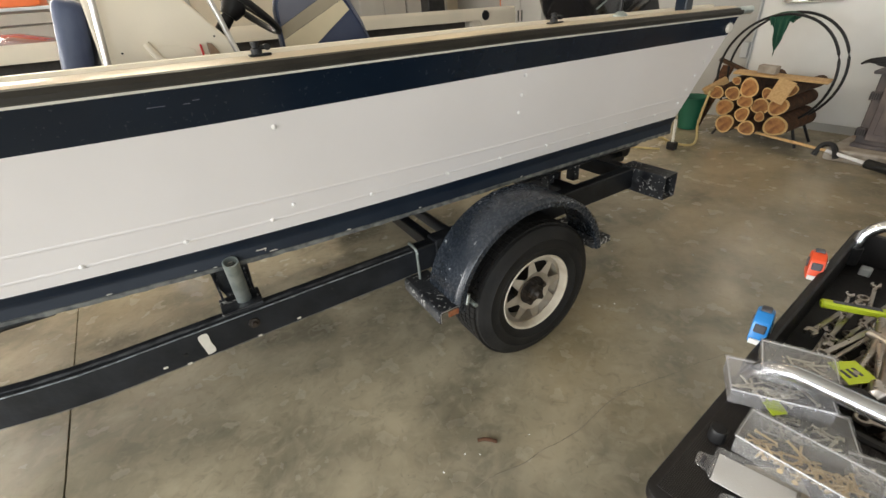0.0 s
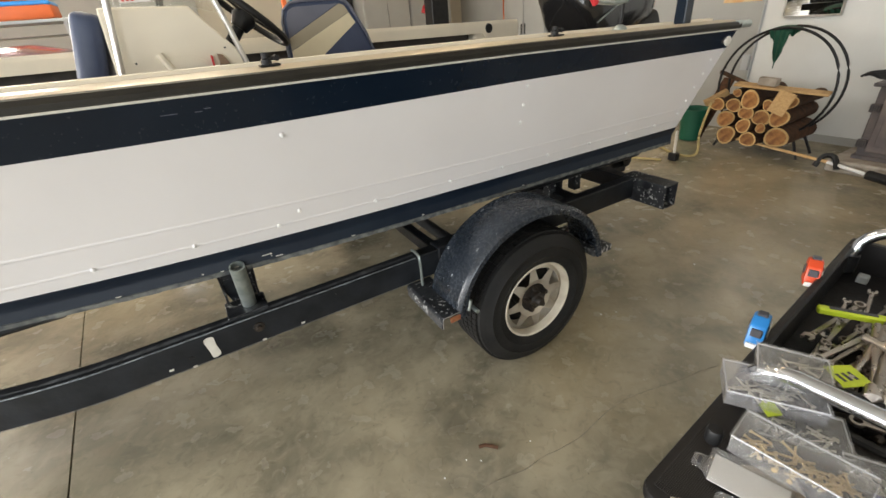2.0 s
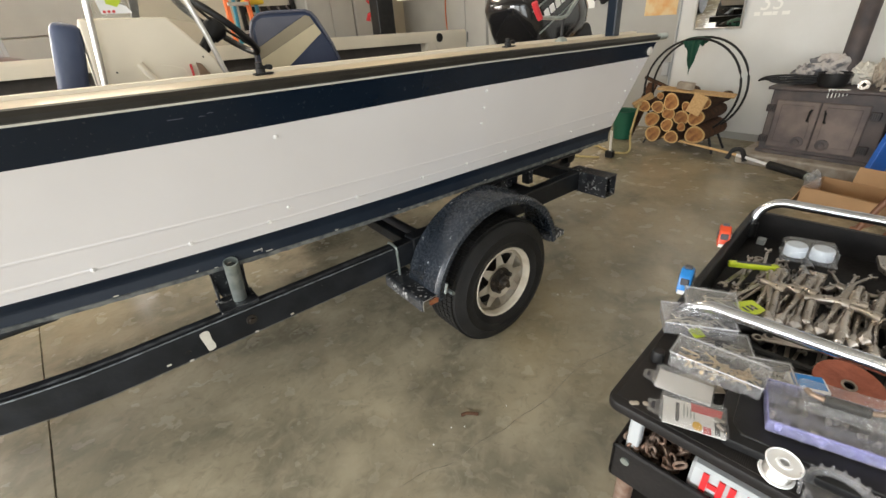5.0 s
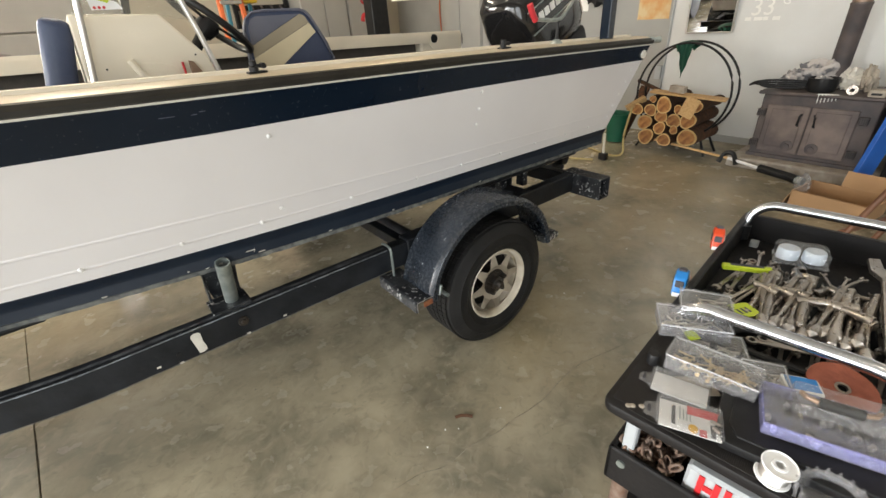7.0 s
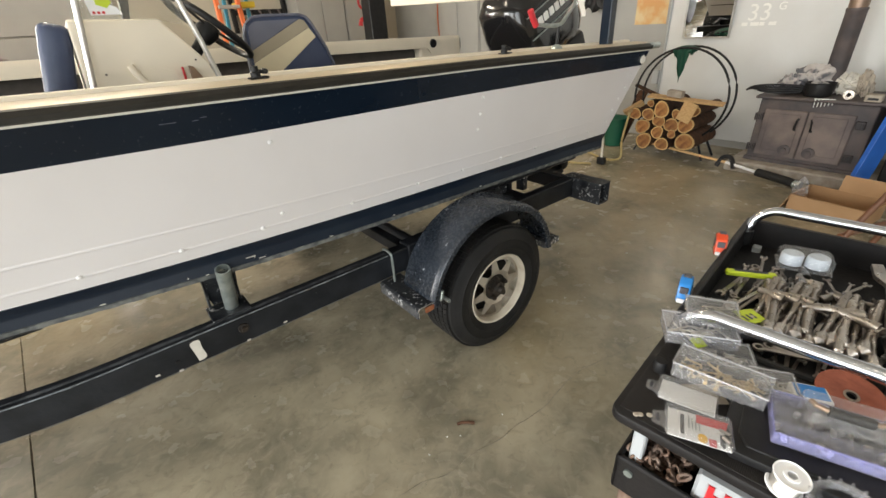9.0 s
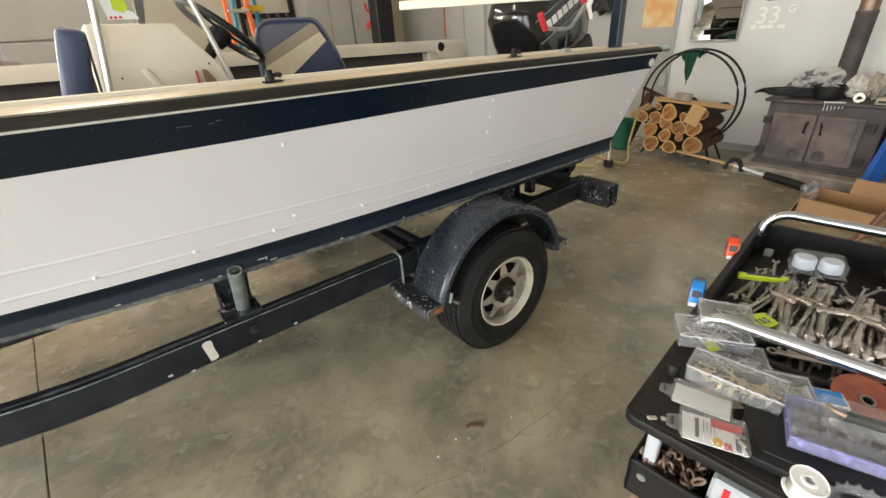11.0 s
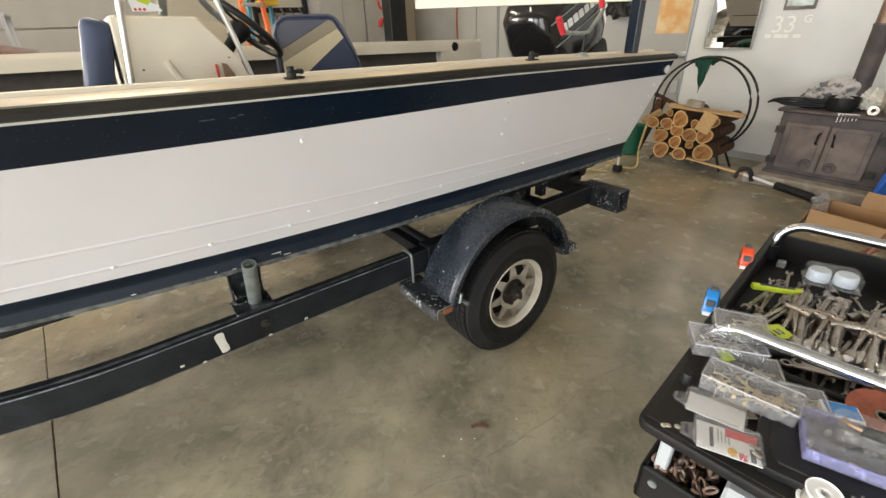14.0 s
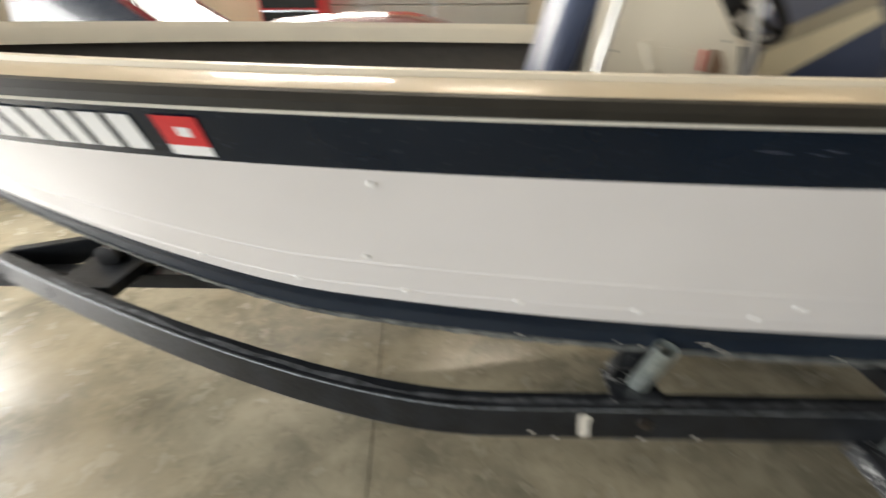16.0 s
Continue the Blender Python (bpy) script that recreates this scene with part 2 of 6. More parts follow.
GREEN_CLOTH = material("green_cloth", (0.012, 0.075, 0.045), 0.9, scale=18, amount=0.5, bump=0.4)
GREEN_PLASTIC = material("green_plastic", (0.008, 0.10, 0.055), 0.45, scale=8, amount=0.3)
STEEL = material("worn_tool_steel", (0.44, 0.40, 0.36), 0.30, 0.95, second=(0.24, 0.21, 0.18), scale=7, amount=0.7, bump=0.03, per_object=0.3)
RUST = material("rusty_chain", (0.16, 0.09, 0.06), 0.6, 0.4, second=(0.26, 0.20, 0.16), scale=40, amount=0.8, per_object=0.25)
CART_BLACK = material("cart_black", (0.008, 0.0075, 0.0075), 0.5, second=(0.017, 0.015, 0.015), scale=10, amount=0.7, bump=0.2)
MAT_RUBBER = material("ribbed_rubber_mat", (0.030, 0.027, 0.026), 0.55, second=(0.05, 0.045, 0.042), scale=8, amount=0.6)
GREY_PAINT = material("grey_painted_steel", (0.42, 0.44, 0.45), 0.4, scale=6, amount=0.25)
WHITE_CARD = material("white_card", (0.80, 0.80, 0.80), 0.4, scale=20, amount=0.1)
RED_CARD = material("red_print", (0.58, 0.025, 0.03), 0.4, scale=20, amount=0.2)
YELLOW_CARD = material("yellow_print", (0.75, 0.42, 0.02), 0.4, scale=20, amount=0.2)
DARK_PRINT = material("dark_print", (0.05, 0.05, 0.06), 0.5, scale=20, amount=0.2)
BLUE_TAPE = material("blue_tape_case", (0.02, 0.22, 0.62), 0.35, scale=20, amount=0.3)
ORANGE_TAPE = material("red_orange_tape_case", (0.66, 0.07, 0.02), 0.35, scale=20, amount=0.3)
CAP_BLUE = material("pale_blue_cap", (0.55, 0.62, 0.70), 0.4, scale=20, amount=0.2)
LIME = material("lime_plastic", (0.50, 0.62, 0.03), 0.4, scale=20, amount=0.3)
DISC = material("orange_grinding_disc", (0.34, 0.10, 0.055), 0.85, second=(0.24, 0.07, 0.04), scale=40, amount=0.8, bump=0.5)
BRASS = material("brass_nails", (0.62, 0.48, 0.28), 0.35, 0.7, scale=30, amount=0.5, per_object=0.3)
PALE_NAIL = material("pale_screws", (0.66, 0.62, 0.52), 0.35, 0.6, scale=30, amount=0.5)
LILAC = clear_plastic("lilac_clear_plastic", (0.62, 0.62, 0.95), 0.2, 0.16)
CLEAR = clear_plastic("clear_plastic", (0.9, 0.9, 0.9), 0.10, 0.04)
FROSTED = clear_plastic("frosted_clear_plastic", (0.88, 0.88, 0.90), 0.2, 0.06)
# whitened to stand in for the bright reflections along the boxes' edges
RIM_GLINT = clear_plastic("whitened_plastic_rim", (0.92, 0.92, 0.94), 0.2, 0.4)
ACRYLIC = clear_plastic("scratched_acrylic", (0.85, 0.84, 0.78), 0.1, 0.03)
MIRROR = material("mirror_glass", (0.85, 0.86, 0.86), 0.03, 1.0, scale=3, amount=0.05, bump=0.0)
MIRROR.node_tree.links.remove(MIRROR.node_tree.nodes["Principled BSDF"].inputs["Roughness"].links[0])
MIRROR.node_tree.nodes["Principled BSDF"].inputs["Roughness"].default_value = 0.01
POSTER = material("faded_orange_poster", (0.62, 0.33, 0.12), 0.6, second=(0.66, 0.52, 0.28), scale=7, amount=1.0, stops=(0.4, 0.6))
CAR_RED = material("dark_red_car_paint", (0.10, 0.008, 0.012), 0.2, scale=3, amount=0.3, bump=0.01, coat=0.6)
ORANGE_LADDER = material("orange_fibreglass", (0.68, 0.15, 0.04), 0.5, scale=9, amount=0.3)
YELLOW = material("yellow_plastic", (0.72, 0.50, 0.03), 0.45, scale=9, amount=0.3)
TEAL = material("blue_green_fibreglass", (0.05, 0.24, 0.34), 0.5, scale=9, amount=0.3)
PAPER = material("white_paper", (0.88, 0.88, 0.85), 0.7, scale=9, amount=0.15)
RAG = material("grey_rags", (0.45, 0.42, 0.40), 0.9, second=(0.12, 0.12, 0.13), scale=12, amount=1.0, stops=(0.45, 0.55), bump=0.4)
LEATHER = material("work_glove_leather", (0.42, 0.37, 0.30), 0.85, second=(0.26, 0.22, 0.18), scale=15, amount=0.8, bump=0.3)
BROWN_STICK = material("brown_varnished_wood", (0.16, 0.07, 0.035), 0.45, scale=12, amount=0.5, stretch=(1, 1, 5))
HOSE_YELLOW = material("tan_hose", (0.42, 0.33, 0.14), 0.6, scale=30, amount=0.4)

STEP_CHIPPED = material("heavily_chipped_paint", (0.012, 0.013, 0.016), 0.38, second=(0.09, 0.092, 0.095), scale=16, amount=0.8, bump=0.35, speck=(60, 0.545, (0.58, 0.58, 0.57)))
for m in (BLACK_RAIL, NAVY, NAVY_BOTTOM, TRAILER, TYRE, CART_BLACK, BLACK_PLASTIC, MAT_RUBBER, CHIPPED):
    m.node_tree.nodes["Principled BSDF"].inputs["Specular IOR Level"].default_value = 0.28

# ---- building helpers ----


def part(name, bm, mat, parent, label="", smooth=False, at=None, kind=""):
    me = bpy.data.meshes.new(name)
    bmesh.ops.recalc_face_normals(bm, faces=bm.faces)
    if smooth:
        for f in bm.faces:
            f.smooth = True
        for e in bm.edges:
            if len(e.link_faces) == 2 and e.calc_face_angle(0) > 0.7:
                e.smooth = False
    bm.to_mesh(me)
    bm.free()
    me.materials.append(mat)
    ob = new(name, me)
    if parent:
        ob.parent = parent
    if at is not None:
        ob.matrix_basis = at
    return tagged(ob, label, kind=kind)


def thing(name, label, category, m=None, group="", kind=""):
    ob = new(name)
    ob.empty_display_size = 0.05
    if m is not None:
        ob.matrix_basis = m
    return tagged(ob, label, category, group, kind)


def box(bm, x0, x1, y0, y1, z0, z1, bevel=0.0, m=None, seg=1):
    """A bevelled box between the given limits."""
    r = bmesh.ops.create_cube(bm, size=1)
    vs = r["verts"]
    for v in vs:
        v.co = Vector((x0 + (v.co.x + 0.5) * (x1 - x0), y0 + (v.co.y + 0.5) * (y1 - y0), z0 + (v.co.z + 0.5) * (z1 - z0)))
    if bevel:
        es = list({e for v in vs for e in v.link_edges})
        r2 = bmesh.ops.bevel(bm, geom=es, offset=bevel, segments=seg, affect="EDGES", profile=0.5)
        vs = list({v for f in r2["faces"] for v in f.verts} | {v for v in vs if v.is_valid})
    if m is not None:
        bmesh.ops.transform(bm, matrix=m, verts=vs)
    return bm


def bx(*a, **k):
    return box(bmesh.new(), *a, **k)


def cyl(bm, p, q, r, r2=None, n=16, caps=True):
    """A cylinder or cone from p to q."""
    p, q = Vector(p), Vector(q)
    d = q - p
    m = Matrix.Translation((p + q) / 2) @ d.to_track_quat("Z", "Y").to_matrix().to_4x4()
    bmesh.ops.create_cone(bm, cap_ends=caps, segments=n, radius1=r, radius2=r if r2 is None else r2, depth=d.length, matrix=m)
    return bm


def cy(*a, **k):
    return cyl(bmesh.new(), *a, **k)


def tube(bm, pts, r, n=10, closed=False, flat=1.0):
    """A round tube along the points."""
    pts = [Vector(p) for p in pts]
    rings = []
    k = len(pts)
    for i, p in enumerate(pts):
        a = pts[(i - 1) % k] if closed or i else p
        b = pts[(i + 1) % k] if closed or i < k - 1 else p
        d = (b - a).normalized()
        up = Vector((0, 0, 1)) if abs(d.z) < 0.95 else Vector((0, 1, 0))
        s = d.cross(up).normalized()
        u = s.cross(d)
        rings.append([bm.verts.new(p + r * (math.cos(t) * s + flat * math.sin(t) * u)) for t in (2 * math.pi * j / n for j in range(n))])
    for i in range(k if closed else k - 1):
        a, b = rings[i], rings[(i + 1) % k]
        for j in range(n):
            bm.faces.new((a[j], a[(j + 1) % n], b[(j + 1) % n], b[j]))
    if not closed:
        bm.faces.new(rings[0][::-1])
        bm.faces.new(rings[-1])
    return bm


def tb(*a, **k):
    return tube(bmesh.new(), *a, **k)


def grid(rows, thick=0.0):
    """A skin over rows of points."""
    bm = bmesh.new()
    vs = [[bm.verts.new(p) for p in r] for r in rows]
    for a, b in zip(vs, vs[1:]):
        for j in range(len(a) - 1):
            bm.faces.new((a[j], a[j + 1], b[j + 1], b[j]))
    if thick:
        bmesh.ops.recalc_face_normals(bm, faces=bm.faces)
        bmesh.ops.solidify(bm, geom=bm.faces[:], thickness=thick)
    return bm


def slab(outline, depth, axis="y", bevel=0.0):
    """An outline in (a, b), extruded along an axis by depth from 0."""
    bm = bmesh.new()
    put = {"y": lambda a, b, d: (a, d, b), "z": lambda a, b, d: (a, b, d), "x": lambda a, b, d: (d, a, b)}[axis]
    f = bm.faces.new([bm.verts.new(put(a, b, 0)) for a, b in outline])
    r = bmesh.ops.extrude_face_region(bm, geom=[f])
    d = Vector(put(0, 0, depth))
    for v in r["geom"]:
        if isinstance(v, bmesh.types.BMVert):
            v.co += d
    if bevel:
        bmesh.ops.bevel(bm, geom=bm.edges[:], offset=bevel, segments=2, affect="EDGES", profile=0.5)
    return bm


def smooth_line(pts, n=8):
    """Points along a Catmull-Rom curve."""
    pts = [Vector(p) for p in pts]
    out = []
    for i in range(len(pts) - 1):
        p0, p1, p2, p3 = pts[max(i - 1, 0)], pts[i], pts[i + 1], pts[min(i + 2, len(pts) - 1)]
        for k in range(n):
            t = k / n
            out.append(0.5 * ((2 * p1) + (p2 - p0) * t + (2 * p0 - 5 * p1 + 4 * p2 - p3) * t * t + (3 * p1 - p0 - 3 * p2 + p3) * t ** 3))
    return out + [pts[-1]]


def lathe(profile, n=40, axis="y"):
    """A profile of (radius, along) turned about an axis."""
    bm = bmesh.new()
    rings = []
    for r, a in profile:
        ring = []
        for j in range(n):
            t = 2 * math.pi * j / n
            c, s = r * math.cos(t), r * math.sin(t)
            ring.append(bm.verts.new({"y": (c, a, s), "z": (c, s, a), "x": (a, c, s)}[axis]))
        rings.append(ring)
    for a, b in zip(rings, rings[1:]):
        for j in range(n):
            bm.faces.new((a[j], a[(j + 1) % n], b[(j + 1) % n], b[j]))
    return bm


def writing(name, text, size, mat, parent, m, label=""):
    """Built-in font writing, turned into a mesh."""
    c = bpy.data.curves.new(name, "FONT")
    c.body, c.size, c.extrude = text, size, 0.0006
    tmp = bpy.data.objects.new(name, c)
    me = bpy.data.meshes.new_from_object(tmp)
    bpy.data.objects.remove(tmp)
    me.materials.append(mat)
    ob = new(name, me)
    ob.parent = parent
    ob.matrix_basis = m
    return tagged(ob, label)

# ---- the room ----
WX, EX, SY, NY, TOP = -5.6, 4.05, -5.5, 6.6, 3.6
floor = thing("floor", "smooth stained concrete garage floor with a saw-cut joint and a crack", "floor", kind="structure")
JOINT = pose(-1.692, 0, 0, 0, 0, 4.75)
part("slab", bx(0.0025, 7.0, SY - 1.5, NY + 1.2, -0.15, 0.0, bevel=0.002), CONCRETE, floor, at=JOINT)
part("slab", bx(-9.5, -0.0025, SY - 1.5, NY + 1.2, -0.15, 0.0, bevel=0.002), CONCRETE_WEST, floor, "slab past the joint in a nearly equal tone", at=JOINT)
part("joint_filler", bx(-0.008, 0.008, SY, NY, -0.14, -0.005), CRACK, floor, "dirty saw-cut joint", at=JOINT)


def crack(pts, w):
    line = smooth_line(pts, 14)
    rows = []
    for i, p in enumerate(line):
        j = Vector((noise.noise(p * 9), noise.noise(p * 9 + Vector((5, 1, 2))), 0)) * 0.02
        d = (line[min(i + 1, len(line) - 1)] - line[max(i - 1, 0)]).normalized()
        s = Vector((-d.y, d.x, 0)) * w * (0.3 + 0.7 * abs(noise.noise(p * 14)))
        rows.append([p + j + s, p + j - s])
    return grid(rows, 0.0006)


part("crack", crack([(0.62, -0.52, 0.001), (0.303, -0.442, 0.001), (0.152, -0.414, 0.001), (0.03, -0.401, 0.001), (-0.127, -0.423, 0.001), (-0.301, -0.411, 0.001), (-0.453, -0.39, 0.001), (-0.581, -0.382, 0.001), (-0.692, -0.348, 0.001), (-0.80, -0.335, 0.001)], 0.0026), CRACK, floor, "thin wandering crack in the concrete")

wall_east = thing("wall_east", "white painted garage wall with scuffs", "wall", kind="structure")
part("wall_panel", bx(EX, EX + 0.2, SY, 1.315, 0, TOP), WALL_WHITE, wall_east)
part("wall_panel", bx(EX, EX + 0.2, 1.325, NY, 0, TOP), GREY_DOOR, wall_east, "grey painted wall section")
part("conduit", tb([(EX - 0.012, 1.32, 0.05), (EX - 0.012, 1.32, 3.4)], 0.012), GREY_PAINT, wall_east, "thin grey conduit")
part("outlet_box", bx(EX - 0.045, EX, 1.33, 1.40, 0.60, 0.74, bevel=0.004), GREY_PAINT, wall_east, "grey metal outlet box")
part("baseboard", bx(EX - 0.012, EX, SY, 1.31, 0.0, 0.07), GREY_DOOR, wall_east, "dark grey baseboard")
wall_north = thing("wall_north", "beige painted garage wall", "wall", kind="structure")
part("wall_panel", bx(WX, EX + 0.2, NY, NY + 0.2, 0, 1.95), WALL_GREY, wall_north)
part("wall_panel", bx(WX, EX + 0.2, NY, NY + 0.2, 3.3, TOP), WALL_GREY, wall_north)
part("wall_panel", bx(-2.4, EX + 0.2, NY, NY + 0.2, 1.95, 3.3), WALL_GREY, wall_north)
part("wall_panel", bx(WX, -5.3, NY, NY + 0.2, 1.95, 3.3), WALL_GREY, wall_north)
# mullions of the high window added for its lamp, out of view
for k in range(4):
    part("added_window_frame", bx(-5.3 + 0.967 * k - 0.03, -5.3 + 0.967 * k + 0.03, NY + 0.02, NY + 0.1, 1.95, 3.3), GREY_PAINT, wall_north, "grey mullion of the added high window")
# unseen south wall, with an opening made up for the south lamp
wall_south = thing("wall_south", "beige painted garage wall with a wide opening added for a lamp", "wall", kind="structure")
part("wall_panel", bx(WX, -5.2, SY - 0.2, SY, 0, TOP), WALL_GREY, wall_south)
part("wall_panel", bx(-1.8, EX + 0.2, SY - 0.2, SY, 0, TOP), WALL_GREY, wall_south)
part("wall_panel", bx(-5.2, -1.8, SY - 0.2, SY, 2.85, TOP), WALL_GREY, wall_south)
# the southern west opening is added only to let the second lamp in
wall_west = thing("wall_west", "beige painted garage wall with an inferred door and an opening added for light", "wall", kind="structure")
part("wall_panel", bx(WX - 0.2, WX, 2.4, NY + 0.2, 0, TOP), WALL_GREY, wall_west)
part("wall_panel", bx(WX - 0.2, WX, SY - 0.2, -5.0, 0, TOP), WALL_GREY, wall_west)
part("wall_panel", bx(WX - 0.2, WX, -1.0, -0.35, 0, TOP), WALL_GREY, wall_west)
part("wall_panel", bx(WX - 0.2, WX, -0.35, 2.4, 2.85, TOP), WALL_GREY, wall_west)
part("wall_panel", bx(WX - 0.2, WX, -5.0, -1.0, 2.85, TOP), WALL_GREY, wall_west)
tagged(part("ceiling", bx(WX - 0.2, EX + 0.2, SY - 0.2, NY + 0.2, TOP, TOP + 0.15), CEILING, None, "pale boarded garage ceiling"), category="ceiling", kind="structure")
# unseen fittings, assumed above the ceiling fill lamps
for lx in (-4.2, -1.0, 2.6):
    for ly in (-2.2, 1.6, 4.2):
        lamp = thing("tube_light", "long ceiling tube light fitting, assumed out of view", "lamp", pose(lx, ly, 3.58), "ceiling tube lights")
        part("housing", bx(-0.68, 0.68, -0.1, 0.1, -0.035, 0.02, bevel=0.006), GREY_PAINT, lamp)

# ---- the boat ----
Y0 = 0.93
ROLL = 0.03


def sheer(x):
    return 1.2035 - (0.0262 if x > 0 else 0.0185) * x


def half_top(x):
    s = max(0.0, -x) / 3.62
    return 0.85 * max(0.0, 1 - s ** 4) + 0.0


def half_chine(x):
    s = max(0.0, -x) / 3.45
    return 0.728 * max(0.0, 1 - s ** 2.6)


def chine_z(x):
    d = max(0.0, -x - 1.75)
    return min(0.758 - 0.013 * x + 0.165 * d * d / (d + 0.25), sheer(x) - 0.12)


def lower_z(x):
    return chine_z(x) - 0.078


def keel_z(x):
    return lower_z(x) - 0.10 if x > -2.6 else lower_z(x) - 0.10 + 0.12 * (x + 2.6) ** 2


def side_point(x, z, sgn, out=0.0):
    """A point on the hull's side; sgn -1 is the side towards the walk."""
    zc, zt = chine_z(x), sheer(x)
    f = (z - zc) / (zt - zc)
    h = half_chine(x) + (half_top(x) - half_chine(x)) * f + out
    y = sgn * h
    return Vector((x + 0.3 * (z - 1.13) * max(0.0, (x - 0.775) / 0.46), Y0 + y, z + ROLL * (y + 0.85)))


XS = [1.235 - 4.83 * i / 70 for i in range(71)]
boat = thing("motor_boat", "white and navy aluminium motor boat resting on a trailer", "boat")


def stripe_h(x):
    return 0.073 + 0.019 * min(1, max(0, (1.1 - x) / 2))


def band(lo, hi, sgn, out=0.0, n=4, thick=0.004):
    rows = []
    for x in XS:
        a, b = lo(x), hi(x)
        rows.append([side_point(x, a + (b - a) * j / n, sgn, out) for j in range(n + 1)])
    return grid(rows, thick)


for sgn in (-1, 1):
    part("hull_side", band(chine_z, lambda x: sheer(x) - stripe_h(x), sgn, n=6), HULL_WHITE, boat, "white painted aluminium hull side", smooth=True)
    part("stripe", band(lambda x: sheer(x) - stripe_h(x), sheer, sgn, 0.0006), NAVY, boat, "glossy navy stripe below the rail", smooth=True)
    part("pinstripe", band(lambda x: sheer(x) - 0.001, lambda x: sheer(x) + 0.006, sgn, 0.004, 1), WHITE_PAINT, boat, "thin bright pinstripe", smooth=True)
    part("chine_band", grid([[side_point(x, chine_z(x) - d, sgn, o) for d, o in ((0.0, -0.001), (0.018, -0.002), (0.034, -0.002), (0.040, 0.001), (0.058, 0.009), (0.072, 0.016))] for x in XS], 0.004), NAVY_BOTTOM, boat, "scuffed navy lower hull with a flared chine", smooth=True)
    part("spray_lip", grid([[side_point(x, chine_z(x) - d, sgn, o + 0.006 * noise.noise(Vector((x * 31, d * 60, 3)))) for d, o in ((0.066, 0.013), (0.067, 0.022), (0.081, 0.024), (0.084, 0.012))] for x in (1.235 - 4.83 * i / 300 for i in range(301))], 0.002), CHINE_LIP, boat, "rough weathered chine lip", smooth=True)
    for k, (f0, dz) in enumerate(((0.0, 0.045), (0.0, 0.10))):
        part("pressed_ridge", tb([side_point(x, chine_z(x) + dz + (0.018 if k else 0) * max(0, -x), sgn, -0.0110) for x in XS if x > -2.7], 0.012, 24), HULL_WHITE, boat, smooth=True)
    # rubber rail and gunwale cap
    rail, cap, lip, coam, well = [], [], [], [], []
    for x in XS:
        p = side_point(x, sheer(x), sgn)
        i = -sgn
        w = min(0.145, half_top(x))
        z = p.z
        rail.append([p + Vector((0, sgn * 0.004, 0.004)), p + Vector((0, sgn * 0.016, 0.008)), p + Vector((0, sgn * 0.018, 0.020)), p + Vector((0, sgn * 0.010, 0.031)), p + Vector((0, i * 0.004, 0.034))])
        cap.append([p + Vector((0, i * 0.003, 0.034)), p + Vector((0, i * w * 0.15, 0.039)), p + Vector((0, i * w * 0.55, 0.041)), p + Vector((0, i * w * 0.8, 0.040))])
        lip.append([p + Vector((0, i * w * 0.8, 0.038)), p + Vector((0, i * w * 0.82, 0.049)), p + Vector((0, i * w, 0.050)), p + Vector((0, i * w * 1.02, 0.030))])
        coam.append([p + Vector((0, i * w * 1.0, 0.03)), p + Vector((0, i * (w + 0.004), -0.025 if x < 0.98 else -0.12))])
        well.append([side_point(x, chine_z(x) + (sheer(x) + 0.01 - chine_z(x)) * f, sgn, -min(0.05, 0.6 * half_chine(x))) for f in (1, 0.6, 0.2)])
    part("rub_rail", grid(rail, 0.003), BLACK_RAIL, boat, "dark rubber rub rail", smooth=True)
    part("gunwale_cap", grid(cap, 0.003), CREAM, boat, "cream painted gunwale top", smooth=True)
    part("gunwale_lip", grid(lip, 0.002), LINER, boat, "raised inner gunwale edge", smooth=True)
    part("coaming", grid(coam, 0.006), LINER, boat, "off-white inner coaming", smooth=True)
    part("inner_side", grid(well, 0.004), DECK_GREY, boat, "dark carpeted inner side", smooth=True)
    e = side_point(1.235, sheer(1.235), sgn)
    part("rail_end_cap", tb([e + Vector((-0.02, 0, 0.02)), e + Vector((0.09, 0.004, 0.018))], 0.017, 10), GALV, boat, "grey rail end cap", smooth=True)
rows = []
for x in XS:
    k = Vector((x + 0.3 * (keel_z(x) - 1.13) * max(0.0, (x - 0.775) / 0.46), Y0, keel_z(x)))
    a, b = side_point(x, lower_z(x), -1), side_point(x, lower_z(x), 1)
    rows.append([a, a.lerp(k, 0.5), k, k.lerp(b, 0.5), b])
part("hull_bottom", grid(rows, 0.004), NAVY_BOTTOM, boat, "navy painted V bottom", smooth=True)
xs = 1.235
tr = []
for f in [j / 8 for j in range(9)]:
    z = lower_z(xs) + (sheer(xs) - 0.13 - lower_z(xs)) * f
    a, b = side_point(xs, z, -1), side_point(xs, z, 1)
    tr.append([a.lerp(b, g / 6) for g in range(7)])
part("transom", grid(tr, 0.03), HULL_WHITE, boat, "white transom board")
tz = lower_z(xs)
part("transom_v", grid([[side_point(xs, tz, -1), side_point(xs, tz, -1).lerp(side_point(xs, tz, 1), 0.5), side_point(xs, tz, 1)], [side_point(xs, tz, -1), Vector((1.235 + 0.3 * (keel_z(xs) - 1.13), Y0, keel_z(xs))), side_point(xs, tz, 1)]], 0.01), NAVY_BOTTOM, boat, "navy foot of the transom")
deck = [[side_point(x, min(0.82, sheer(x) - 0.3) if x > -2 else 0.95, s, -0.06) for s in (-1, 1)] for x in XS if x > -3.0]
part("deck", grid(deck, 0.01), DECK_GREY, boat, "dark carpeted deck")
fd = [[side_point(x, 1.06, s, -0.06) for s in (-1, 1)] for x in XS if -3.2 < x < -1.75]
